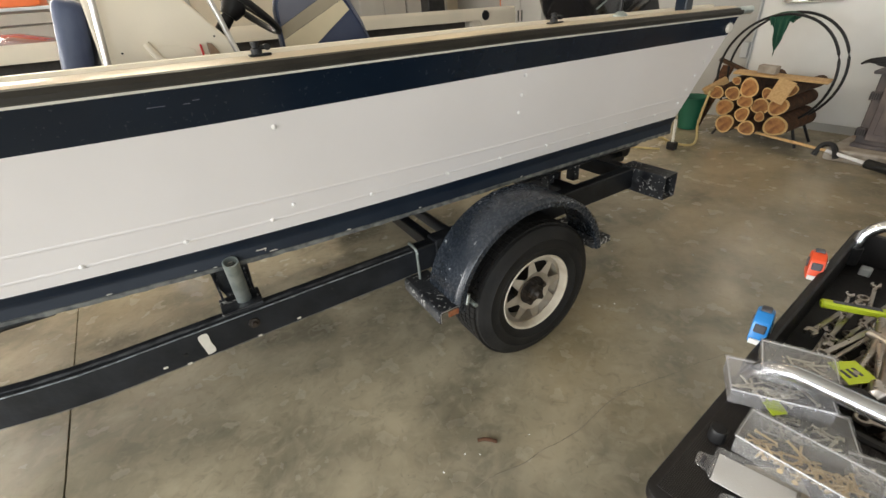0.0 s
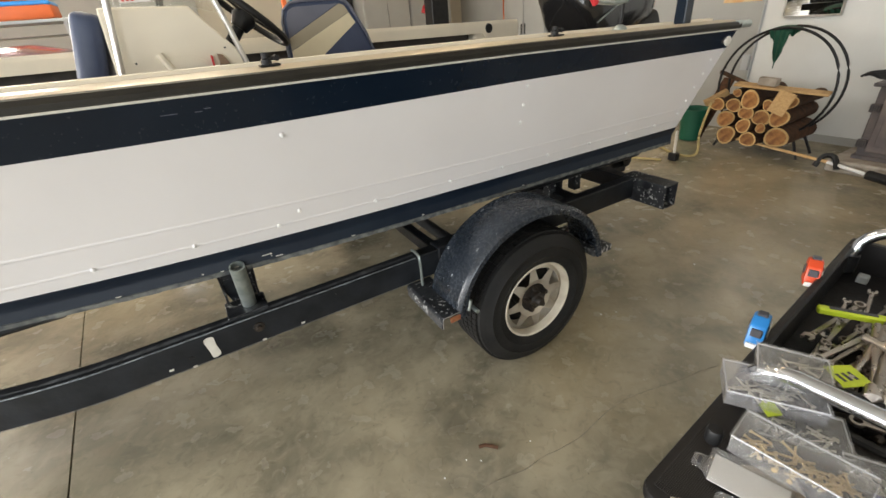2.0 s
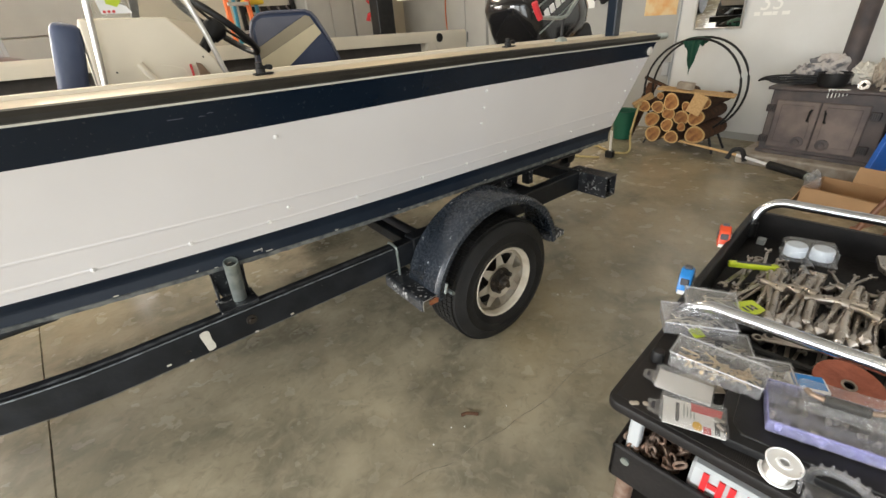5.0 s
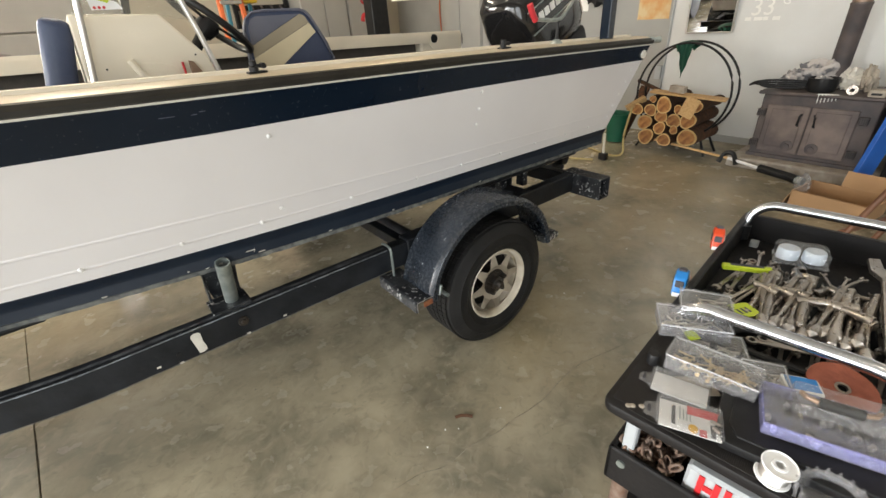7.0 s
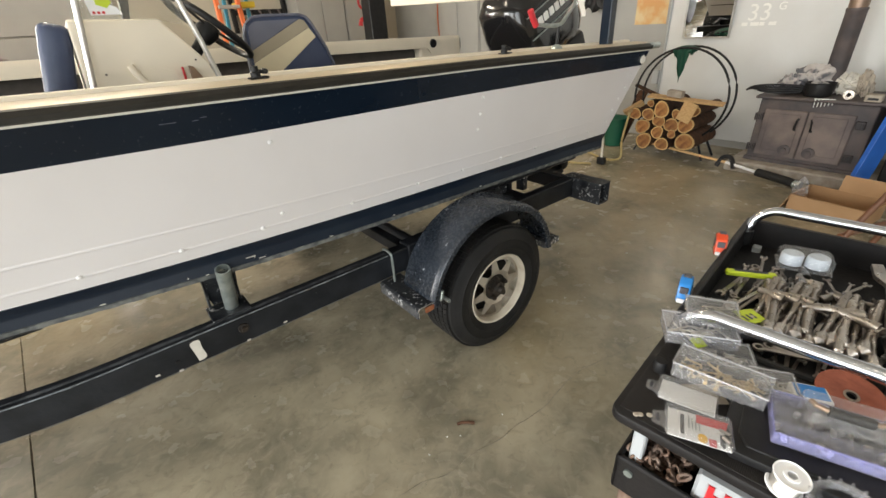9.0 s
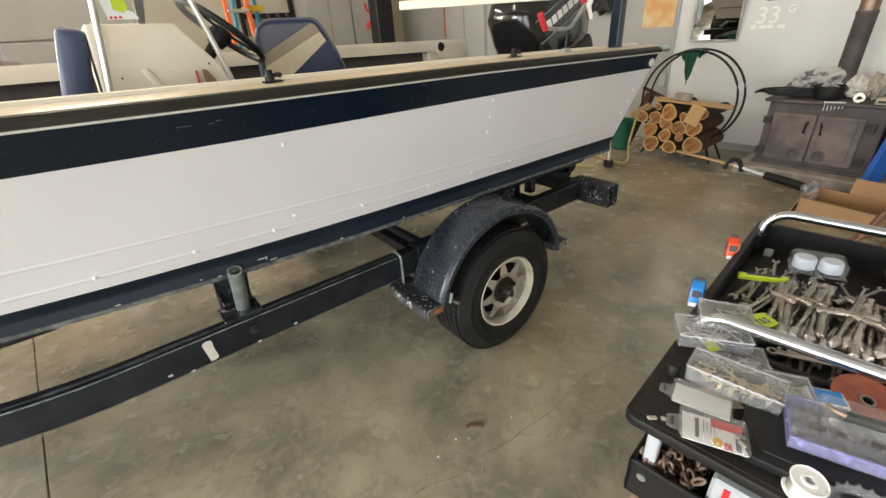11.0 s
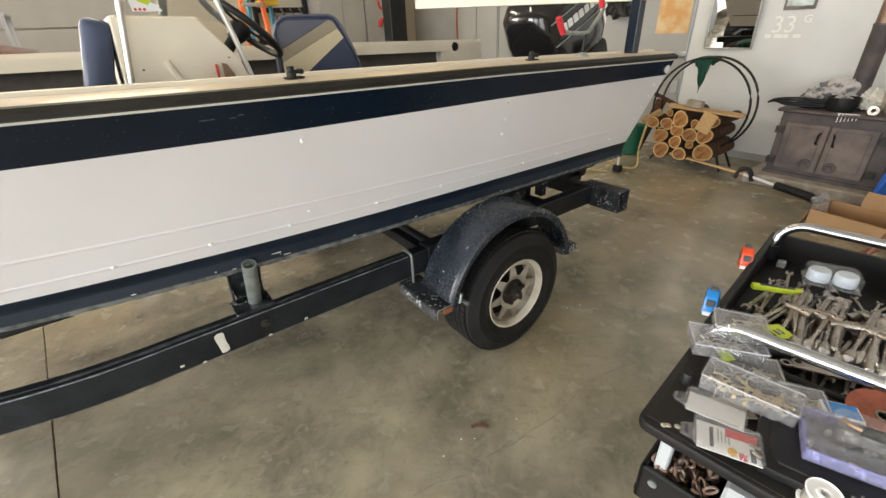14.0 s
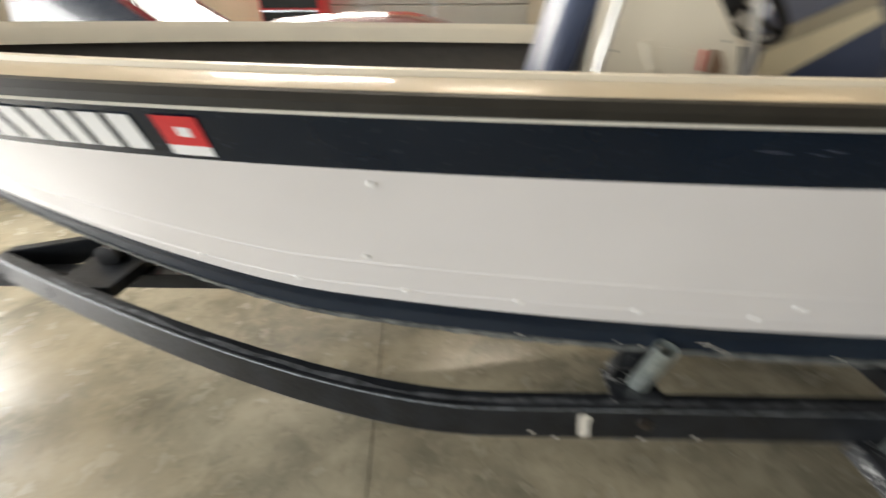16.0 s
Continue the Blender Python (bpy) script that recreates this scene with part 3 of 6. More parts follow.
part("bow_deck", grid(fd, 0.02), DECK_GREY, boat, "raised carpeted bow deck")

# paint knocked off the chine
for k, (x, d, l, w) in enumerate(((-0.905, 0.050, 0.030, 0.0016), (-0.880, 0.056, 0.0016, 0.012), (-0.868, 0.062, 0.022, 0.0016), (-0.99, 0.063, 0.012, 0.003), (-1.03, 0.066, 0.010, 0.0022), (-1.08, 0.060, 0.006, 0.002), (-0.62, 0.064, 0.012, 0.002), (-0.35, 0.062, 0.009, 0.002), (0.12, 0.064, 0.010, 0.002), (-1.30, 0.064, 0.014, 0.002))):
    o = 0.001 + 0.47 * max(0.0, d - 0.040) + 0.0045
    part("paint_chip", grid([[side_point(x + t * l, chine_z(x) - d - w + 0.001 * (-1) ** j * (k % 2), -1, o), side_point(x + t * l, chine_z(x) - d + w, -1, o)] for j, t in enumerate((0, 0.4, 1))], 0.0005), WHITE_PAINT, boat, "bare chip in the navy paint")

# rivet heads on the near side
rb = bmesh.new()
for x, z in [(x, chine_z(x) + 0.045) for x in (0.004, -0.23, -0.52, -0.835, -1.067, -1.307, -1.55, -1.80, -2.04, 0.24, 0.48, 0.72, 0.96)] + [(-0.768, 0.849), (0.055, 1.10), (0.055, 1.035), (0.055, 0.971), (-0.772, 1.094), (-1.58, 1.115), (-1.62, 0.93), (1.16, 1.06), (1.165, 1.0), (1.16, 0.94), (1.155, 0.88), (1.15, 0.82)]:
    p = side_point(x, z - ROLL * 0.05, -1, 0.004)
    bmesh.ops.create_uvsphere(rb, u_segments=10, v_segments=6, radius=0.0066, matrix=Matrix.Translation(p) @ Matrix.Diagonal((1, 0.6, 1, 1)))
part("rivets", rb, RIVET, boat, "small domed rivet heads", smooth=True, kind="stuff")
p = side_point(1.205, 1.130, -1, 0.005)
part("drain_cap", lathe([(0.0, -0.006), (0.016, -0.006), (0.02, -0.002), (0.021, 0.004)], 20), WHITE_PAINT, boat, "round white plug in the stripe", smooth=True, at=Matrix.Translation(p))

# registration mark as plain bars, and the red and white decal


def side_plate(x0, x1, f0, f1, out):
    lo = lambda x: sheer(x) - stripe_h(x) + stripe_h(x) * f0
    hi = lambda x: sheer(x) - stripe_h(x) + stripe_h(x) * f1
    return grid([[side_point(x, lo(x), -1, out), side_point(x, hi(x), -1, out)] for x in (x0, (x0 + x1) / 2, x1)], 0.0006)


part("decal", side_plate(-1.905, -1.832, 0.30, 0.86, 0.0035), RED_CARD, boat, "red registration decal")
part("decal_foot", side_plate(-1.905, -1.832, 0.10, 0.30, 0.0035), WHITE_CARD, boat, "white lower strip of the decal")
part("decal_mark", side_plate(-1.875, -1.852, 0.48, 0.66, 0.0045), WHITE_CARD, boat, "small white mark")
bxs = -1.945
for w in (0.04, 0.04, 0.03, 0.045, 0.04, 0.045, 0.04):
    part("registration_bar", side_plate(bxs - w, bxs, 0.16, 0.84, 0.0035), WHITE_CARD, boat, "plain pale lettering bar")
    bxs -= w + 0.014
for x0, x1, f in ((-1.02, -0.985, 0.62), (-0.95, -0.935, 0.60), (-0.93, -0.915, 0.66)):
    part("scratch", side_plate(x0, x1, f, f + 0.012, 0.0012), GREY_VINYL, boat, "fine pale scratch")

# rail mounts


def rail_mount(x):
    p = side_point(x, sheer(x), -1) + Vector((0, 0.055, 0.043))
    o = part("rail_mount", bx(-0.032, 0.032, -0.02, 0.02, -0.002, 0.004, bevel=0.002), BLACK_PLASTIC, boat, "black plastic rod holder mount on the gunwale", at=Matrix.Translation(p + Vector((0.022, 0, -0.001))) @ Matrix.Scale(0.78, 4))
    part("socket", lathe([(0.0, 0), (0.016, 0), (0.017, 0.014), (0.012, 0.018), (0.013, 0.034), (0.0, 0.035)], 14, "z"), BLACK_PLASTIC, o, smooth=True, at=Matrix.Translation((-0.008, 0, 0.004)))
    part("latch", bx(-0.004, 0.03, -0.009, 0.009, 0.014, 0.026, bevel=0.003), BLACK_PLASTIC, o)
    part("knob", cy((0.024, -0.014, 0.02), (0.024, 0.014, 0.02), 0.009, n=12), BLACK_PLASTIC, o, smooth=True)


rail_mount(-0.775)
rail_mount(0.185)

# console with windshield, wheel and helm seat
console = part("console", slab([(-1.16, 0.80), (-1.10, 1.436), (-0.862, 1.428), (-0.752, 1.292), (-0.725, 1.20), (-0.70, 0.80)], 0.55, bevel=0.006), LINER, boat, "off-white moulded helm console", at=pose(0, 0.66, 0))
part("moulded_rib", tb([(-0.985, -0.004, 1.30), (-0.975, -0.006, 1.275), (-0.955, -0.005, 1.24), (-0.95, -0.003, 1.2)], 0.011, 8), LINER, console, smooth=True)
part("recess", slab([(-0.965, 1.20), (-0.96, 1.29), (-0.90, 1.285), (-0.86, 1.27), (-0.84, 1.2)], 0.004, bevel=0.0015), LINER, console, at=pose(0, -0.004, 0))
part("handle_tab", bx(-0.842, -0.836, -0.014, 0, 1.235, 1.282, bevel=0.002), RED_CARD, console, "red plastic tab")
part("handle_tab", slab([(-0.82, 1.23), (-0.82, 1.285), (-0.805, 1.28), (-0.785, 1.245), (-0.785, 1.23)], 0.012, bevel=0.002), COPPER, console, "brown handle", at=pose(0, -0.014, 0))
for bxx, bz in ((-1.055, 1.28), (-0.79, 1.30)):
    part("screw", cy((bxx, -0.003, bz), (bxx, 0.002, bz), 0.003, n=8), BLACK_PLASTIC, console)
shield = part("windshield", slab([(-1.085, 1.43), (-1.02, 1.66), (-0.86, 1.66), (-0.77, 1.40), (-0.862, 1.424)], 0.004), ACRYLIC, console, "scratched clear side windshield", at=pose(0, -0.02, 0))
shield.visible_shadow = False
part("strut", tb([(-1.105, -0.04, 1.22), (-1.085, -0.04, 1.34), (-1.03, -0.04, 1.66)], 0.009, 10), ALUMINIUM, console, "bright aluminium windshield strut", smooth=True)
part("strut", tb([(-0.735, -0.04, 1.225), (-0.765, -0.04, 1.36), (-0.845, -0.04, 1.66)], 0.009, 10), ALUMINIUM, console, "bright aluminium windshield strut", smooth=True)
part("sticker", slab([(-1.035, 1.443), (-0.955, 1.443), (-0.965, 1.462), (-1.0, 1.475), (-1.01, 1.5), (-1.04, 1.5)], 0.001), WHITE_CARD, console, "white windshield sticker", at=pose(0, -0.024, 0))
part("sticker_mark", slab([(-1.015, 1.47), (-0.99, 1.46), (-0.975, 1.475), (-0.985, 1.52), (-1.01, 1.515)], 0.001), LIME, console, "green sticker mark", at=pose(0, -0.0262, 0))
for k in range(3):
    part("sticker_dot", cy((-1.026 + 0.012 * k, -0.0265, 1.449), (-1.026 + 0.012 * k, -0.024, 1.449), 0.004, n=10), RED_CARD, console)
part("instrument_pod", slab([(-0.945, 1.432), (-0.935, 1.52), (-0.905, 1.52), (-0.925, 1.432)], 0.05), BLACK_PLASTIC, console, "black dash pod", at=pose(0, 0.12, 0))

wheel = thing("steering_wheel", "black boat steering wheel on the console", "wheel", pose(-0.655, 0.92, 1.40, 0, 42, 0))
part("grip", lathe([(0.165 + 0.013 * math.cos(t), 0.013 * math.sin(t)) for t in (2 * math.pi * k / 10 for k in range(11))], 40, "z"), BLACK_PLASTIC, wheel, smooth=True)
part("hub", lathe([(0, 0.012), (0.035, 0.01), (0.045, -0.02), (0.03, -0.06), (0, -0.06)], 18, "z"), BLACK_PLASTIC, wheel, smooth=True)
for k in range(3):
    a = radians(90 + 120 * k)
    part("spoke", tb([(0.03 * math.cos(a), 0.03 * math.sin(a), 0), (0.16 * math.cos(a), 0.16 * math.sin(a), 0)], 0.013, 8, flat=0.4), BLACK_PLASTIC, wheel, smooth=True)
part("column", cy((0, 0, -0.05), (0, 0, -0.16), 0.022), BLACK_PLASTIC, wheel, smooth=True)


seat = thing("helm_seat", "padded blue vinyl helm seat with tan and cream diagonal stripes", "seat", pose(-0.33, 0.93, 0.82, 0, 0, -8))
BACK = [(-0.20, 0.0), (-0.19, 0.27), (-0.178, 0.315), (-0.145, 0.34), (-0.10, 0.345), (0.055, 0.343), (0.082, 0.333), (0.10, 0.31), (0.155, 0.20), (0.176, 0.14), (0.185, 0.0)]
back = part("backrest", slab(BACK, 0.09, "y", 0.018), BLUE_VINYL, seat, "blue vinyl backrest with a sloping corner", smooth=True, at=pose(0, 0, 0.27))
part("upper_panel", slab([(-0.176, 0.214), (-0.172, 0.285), (-0.158, 0.314), (-0.135, 0.325), (0.05, 0.326)], 0.004, bevel=0.0012), GREY_VINYL, back, "faded blue-grey upper panel", at=pose(0, -0.003, 0))
part("tan_stripe", slab([(-0.178, 0.165), (-0.177, 0.212), (0.052, 0.325), (0.072, 0.318), (0.088, 0.290)], 0.005, bevel=0.001), TAN_VINYL, back, "tan stripe", at=pose(0, -0.004, 0))
part("cream_stripe", slab([(-0.180, 0.10), (-0.178, 0.164), (0.088, 0.289), (0.112, 0.25), (-0.10, 0.10)], 0.005, bevel=0.001), CREAM_VINYL, back, "cream stripe", at=pose(0, -0.004, 0))
part("piping", tb([(a, -0.001, b) for a, b in BACK], 0.006, 6), GREY_VINYL, back, "grey edge piping", smooth=True)
part("seat_cushion", bx(-0.2, 0.2, 0.07, 0.46, 0.27, 0.36, bevel=0.03, seg=3), BLUE_VINYL, seat, smooth=True)
part("pedestal", cy((0, 0.25, 0.0), (0, 0.25, 0.28), 0.04), ALUMINIUM, seat, smooth=True)
seat2 = thing("console_seat", "dark blue vinyl seat pad against the console", "seat", pose(-1.15, 0.66, 0.82))
SB = pose(-0.145, 0, 0, 0, 15, 0)
part("backrest", bx(-0.04, 0.04, 0.0, 0.30, 0.19, 0.63, bevel=0.026, seg=3), BLUE_VINYL, seat2, "blue vinyl backrest with creases", smooth=True, at=SB)
part("seat_base", bx(-0.5, -0.09, 0.0, 0.30, 0.0, 0.21, bevel=0.03, seg=2), BLUE_VINYL, seat2, smooth=True)

part("porthole", lathe([(0, -0.004), (0.026, -0.004), (0.03, 0.0), (0.031, 0.01)], 20), BLACK_PLASTIC, boat, "round black drain port", smooth=True, at=pose(1.02, 1.624, 1.232))
part("stern_box", bx(0.9, 1.30, 1.635, 1.72, 1.10, 1.27, bevel=0.012), LINER, boat, "off-white stern moulding")

# red-tipped rod holder on the gunwale
rod = thing("rod_holder", "grey metal rod holder with red rubber tips on the gunwale", "rod holder", pose(0.57, 0.165, 1.226))
part("base", lathe([(0, 0.0), (0.028, 0), (0.026, 0.008), (0.012, 0.02), (0, 0.022)], 16, "z"), GALV, rod, smooth=True)
part("stem", tb([(0, 0, 0.015), (0.006, 0, 0.10)], 0.007, 8), BLACK_PLASTIC, rod, smooth=True)
part("arm", tb(smooth_line([(-0.145, 0, 0.105), (-0.05, 0, 0.097), (0.02, 0, 0.10), (0.06, 0, 0.13), (0.115, 0, 0.185), (0.10, 0, 0.215)], 5), 0.008, 8), GALV, rod, smooth=True)
part("tip", tb([(-0.145, 0, 0.10), (-0.165, 0, 0.125), (-0.185, 0, 0.16)], 0.013, 10), RED_RUBBER, rod, smooth=True)
part("tip", tb([(0.108, 0, 0.195), (0.092, 0, 0.225), (0.08, 0, 0.25)], 0.012, 10), RED_RUBBER, rod, smooth=True)

rack = thing("cross_bar", "white square cross bar on a dark post over the stern", "bar")
part("post", bx(0.955, 1.005, 0.15, 0.20, 1.21, 1.46, bevel=0.004), NAVY, rack, "dark navy steel post")
d = Vector((0.98, 0.19, 1.465)) - Vector((0.628, 1.505, 1.495))
part("bar", bx(-0.018, 0.018, -0.020, 0.030, -d.length / 2 - 0.02, d.length / 2 + 0.02, bevel=0.003), LINER, rack, "white painted bar", at=Matrix.Translation((0.804, 0.8475, 1.48)) @ d.to_track_quat("Z", "Y").to_matrix().to_4x4())
part("end_cap", bx(0.955, 1.01, 0.12, 0.165, 1.445, 1.487, bevel=0.004), RED_RUBBER, rack, "red end cap")

# outboard motor tilted up over the transom
motor = thing("outboard_motor", "black outboard motor tilted up on the transom", "motor", pose(1.44, 0.93, 1.03, 0, -27, 0) @ Matrix.Scale(1.2, 4))
rows = []
for f, (sx, sy, cx) in zip((0.0, 0.06, 0.2, 0.5, 0.8, 0.93, 1.0), ((0.20, 0.13, 0.02), (0.25, 0.165, 0.02), (0.27, 0.18, 0.02), (0.265, 0.18, 0.01), (0.24, 0.165, -0.01), (0.19, 0.13, -0.02), (0.08, 0.05, -0.03))):
    rows.append([Vector((cx + sx * (abs(math.cos(t)) ** 0.6) * (1 if math.cos(t) >= 0 else -1), sy * (abs(math.sin(t)) ** 0.6) * (1 if math.sin(t) >= 0 else -1), 0.10 + 0.42 * f)) for t in (2 * math.pi * k / 40 for k in range(41))])
cowl = part("cowl", grid(rows), GLOSS_BLACK, motor, "gloss black engine cowl", smooth=True)
for k in range(7):
    part("brand_bar", bx(-0.13 + 0.045 * k, -0.10 + 0.045 * k, -0.186, -0.178, 0.33, 0.365), PAPER, cowl, "pale lettering bar")
part("trim_line", bx(-0.2, 0.22, -0.185, -0.178, 0.29, 0.294), GALV, cowl)
part("trim_line", bx(-0.2, 0.22, -0.184, -0.176, 0.40, 0.404), GALV, cowl)
part("lower_cowl", bx(-0.2, 0.24, -0.15, 0.15, 0.0, 0.11, bevel=0.03, seg=2), BLACK_PLASTIC, motor, "dull black lower cowl", smooth=True)
UP = pose(0, 0, 0, 0, -48, 0)
part("leg", bx(-0.06, 0.14, -0.06, 0.06, -0.65, 0.02, bevel=0.03, seg=2), GLOSS_BLACK, motor, smooth=True, at=UP)
part("plate", bx(-0.1, 0.22, -0.1, 0.1, -0.5, -0.485, bevel=0.005), GLOSS_BLACK, motor, at=UP)
part("gearcase", tb([(-0.12, 0, -0.72), (-0.02, 0, -0.72), (0.12, 0, -0.72), (0.22, 0, -0.72)], 0.055, 14), GLOSS_BLACK, motor, smooth=True, at=UP)
part("clamp", bx(-0.12, 0.0, -0.12, 0.12, -0.25, 0.02, bevel=0.01), BLACK_PLASTIC, motor)

# ---- the trailer ----
trailer = thing("boat_trailer", "black painted steel boat trailer with chipped paint", "trailer")


def rail_path(x):
    """Inward sweep of the frame towards the bow."""
    s = max(0.0, -x - 1.35)
    return 0.232 + 0.52 * s * s / (s + 0.85)


def frame_rail(sgn):
    rows = []
    xs2 = [0.848 - 4.09 * i / 60 for i in range(61)]
    for x in xs2:
        c = rail_path(x)
        y = c if sgn < 0 else 2 * Y0 - c
        h = 0.0275
        e = 0.004
        ring = [(-h, e - 0.052), (-h + e, -0.052), (h - e, -0.052), (h, e - 0.052), (h, 0.052 - e), (h - e, 0.052), (-h + e, 0.052), (-h, 0.052 - e), (-h, e - 0.052)]
        rows.append([Vector((x, y + a, 0.49 + b)) for a, b in ring])
    bm = grid(rows)
    bmesh.ops.remove_doubles(bm, verts=bm.verts, dist=1e-5)
    bmesh.ops.holes_fill(bm, edges=bm.edges[:], sides=12)
    return bm


for sgn in (-1, 1):
    part("side_rail", frame_rail(sgn), TRAILER, trailer, "black box-section side rail")
for x, w in ((-0.275, 0.022), (-2.78, 0.115)):
    y = rail_path(x)
    part("cross_member", bx(x - w, x + w, y + 0.02, 2 * Y0 - y - 0.02, 0.47, 0.52, bevel=0.003), TRAILER, trailer)
part("tongue", bx(-4.3, -2.3, Y0 - 0.04, Y0 + 0.04, 0.40, 0.465, bevel=0.004), TRAILER, trailer)
part("axle", cy((0.0, 0.1, 0.305), (0.0, 1.76, 0.305), 0.03), TRAILER, trailer, smooth=True)
for sgn in (-1, 1):
    y = 0.232 if sgn < 0 else 2 * Y0 - 0.232
    part("leaf_spring", tb(smooth_line([(-0.30, y, 0.42), (-0.15, y, 0.36), (0, y, 0.34), (0.15, y, 0.36), (0.30, y, 0.42)], 5), 0.022, 8, flat=0.7), TRAILER, trailer, smooth=True)
# worn upper and lower edges, the upper also painting its highlight, white paint patch, bolts and seam on the near rail
for nm, z, seed, x0, x1 in (("wear_and_highlight", 0.5385, 2.0, -3.15, -0.4), ("wear_and_highlight", 0.4405, 7.0, -2.0, -0.42)):
    rows = []
    for i in range(420):
        x = x0 + (x1 - x0) * i / 419
        w = 0.0005 + 0.0042 * max(0.0, noise.noise(Vector((x * 17, seed, 0))) + 0.5 * noise.noise(Vector((x * 61, seed, 4))))
        y = rail_path(x) - 0.0283
        rows.append([Vector((x, y, z - w)), Vector((x, y - 0.0004, z)), Vector((x, y + 0.0012, z + 0.0030 if z > 0.5 else z - 0.0016))])
    part(nm, grid(rows, 0.0004), GALV_DULL, trailer, "paint worn thin along the rail's edge, with the upper edge's painted highlight")
rows = []
for i in range(300):
    x = -2.9 + 2.5 * i / 299
    y = rail_path(x)
    a, b = (noise.noise(Vector((x * 6, 1, 0))), noise.noise(Vector((x * 6, 9, 0))))
    rows.append([Vector((x, y - 0.012 + 0.012 * a, 0.5424)), Vector((x, y - 0.004 + 0.016 * b + 0.006, 0.5426))])
part("worn_top", grid(rows, 0.0004), RAIL_SCUFF, trailer, "dusty scuffed top of the rail")
part("paint_patch", slab([(-1.136, 0.449), (-1.138, 0.47), (-1.144, 0.512), (-1.142, 0.521), (-1.131, 0.526), (-1.118, 0.524), (-1.114, 0.516), (-1.115, 0.488), (-1.110, 0.463), (-1.112, 0.452), (-1.124, 0.447)], 0.0012), WHITE_PAINT, trailer, "worn white paint patch", at=pose(0, 0.2025, 0))
part("bolt_head", lathe([(0, -0.012), (0.008, -0.012), (0.009, -0.004), (0.017, -0.003), (0.018, 0.002)], 12), HUB, trailer, at=pose(-0.983, 0.203, 0.497), smooth=True)
part("bolt_hole", cy((-1.19, 0.2025, 0.475), (-1.19, 0.21, 0.475), 0.007, n=10), BLACK_PLASTIC, trailer)
for x, z in ((-0.85, 0.45), (-0.98, 0.443), (-1.25, 0.46), (-1.19, 0.442)):
    part("chip", bx(x - 0.006, x + 0.006, 0.2022, 0.206, z - 0.003, z + 0.003), WHITE_PAINT, trailer)
part("u_bolt", tb(smooth_line([(-0.385, 0.200, 0.405), (-0.385, 0.199, 0.50), (-0.385, 0.201, 0.535), (-0.385, 0.215, 0.546), (-0.385, 0.25, 0.547), (-0.385, 0.263, 0.53), (-0.385, 0.264, 0.41)], 4), 0.0055, 8), GALV, trailer, "grey U-bolt round the rail", smooth=True)
part("splice_sleeve", bx(-0.30, -0.05, 0.197, 0.268, 0.433, 0.552, bevel=0.004), TRAILER, trailer)
# bunk post with open galvanised pipe
LEAN = Vector((0.003, -0.078, 0.207)).to_track_quat("Z", "Y").to_matrix().to_4x4()
POST = Matrix.Translation((-0.986, 0.279, 0.545)) @ LEAN
part("pipe_socket", lathe([(0.0185, 0.0), (0.0185, 0.192), (0.0225, 0.192), (0.0225, 0.0)], 28, "z"), GALV, trailer, "open galvanised pipe stub", smooth=True, at=POST)
part("post_bracket", slab([(-0.045, -0.01), (-0.058, 0.05), (-0.064, 0.13), (-0.058, 0.172), (0.034, 0.178), (0.046, 0.12), (0.044, 0.05), (0.040, -0.01)], 0.008, "y", 0.002), CHIPPED, trailer, "black bracket plate with chipped edges", at=POST @ pose(0, 0.045, 0))
part("bracket_side", slab([(0.026, 0.0), (0.053, 0.0), (0.053, 0.165), (0.040, 0.17), (0.026, 0.06)], 0.007, "x", 0.0015), CHIPPED, trailer, at=POST @ pose(-0.062, 0, 0))
part("bracket_side", slab([(0.020, 0.0), (0.048, 0.0), (0.048, 0.12), (0.035, 0.06)], 0.007, "x", 0.0015), CHIPPED, trailer, at=POST @ pose(0.034, 0, 0))
part("pipe_foot", bx(-1.06, -0.935, 0.225, 0.33, 0.542, 0.550, bevel=0.003), CHIPPED, trailer)
# rear lamp box and roller bracket
rear = bmesh.new()
for x0, x1, z0, z1 in ((0.85, 0.94, 0.428, 0.433), (0.85, 0.94, 0.54, 0.545), (0.85, 0.855, 0.433, 0.54), (0.935, 0.94, 0.433, 0.54)):
    box(rear, x0, x1, 0.03, 0.275, z0, z1)
part("rear_cross_tube", rear, CHIPPED, trailer, "chipped open-ended rear tube")
part("rear_cross_member", bx(0.865, 0.925, 0.275, 1.83, 0.445, 0.525, bevel=0.004), TRAILER, trailer)
part("roller", lathe([(0.0, -0.05), (0.02, -0.05), (0.036, -0.045), (0.032, 0.0), (0.036, 0.045), (0.02, 0.05), (0, 0.05)], 18), BLACK_PLASTIC, trailer, "black rubber roller", smooth=True, at=pose(1.187, 0.55, 0.49))
part("roller_arm", bx(0.95, 1.2, 0.52, 0.58, 0.42, 0.46, bevel=0.004), TRAILER, trailer)
part("bunk_board", bx(0.25, 1.08, 0.35, 0.44, 0.575, 0.625, bevel=0.01), TRAILER, trailer, "black carpeted bunk board")
part("bunk_board", bx(-1.62, -1.44, 0.35, 0.44, 0.66, 0.70, bevel=0.012), TRAILER, trailer, "black carpeted bunk board")
part("bunk_post", cy((0.52, 0.395, 0.44), (0.52, 0.395, 0.58), 0.02, n=12), TRAILER, trailer, smooth=True)
part("axle_beam", bx(0.44, 0.52, 0.26, 1.60, 0.45, 0.53, bevel=0.004), TRAILER, trailer)
for x in (0.45, 0.62):
    part("bunk_bracket", bx(x - 0.02, x + 0.02, 0.36, 0.41, 0.50, 0.64, bevel=0.003), CHIPPED, trailer)
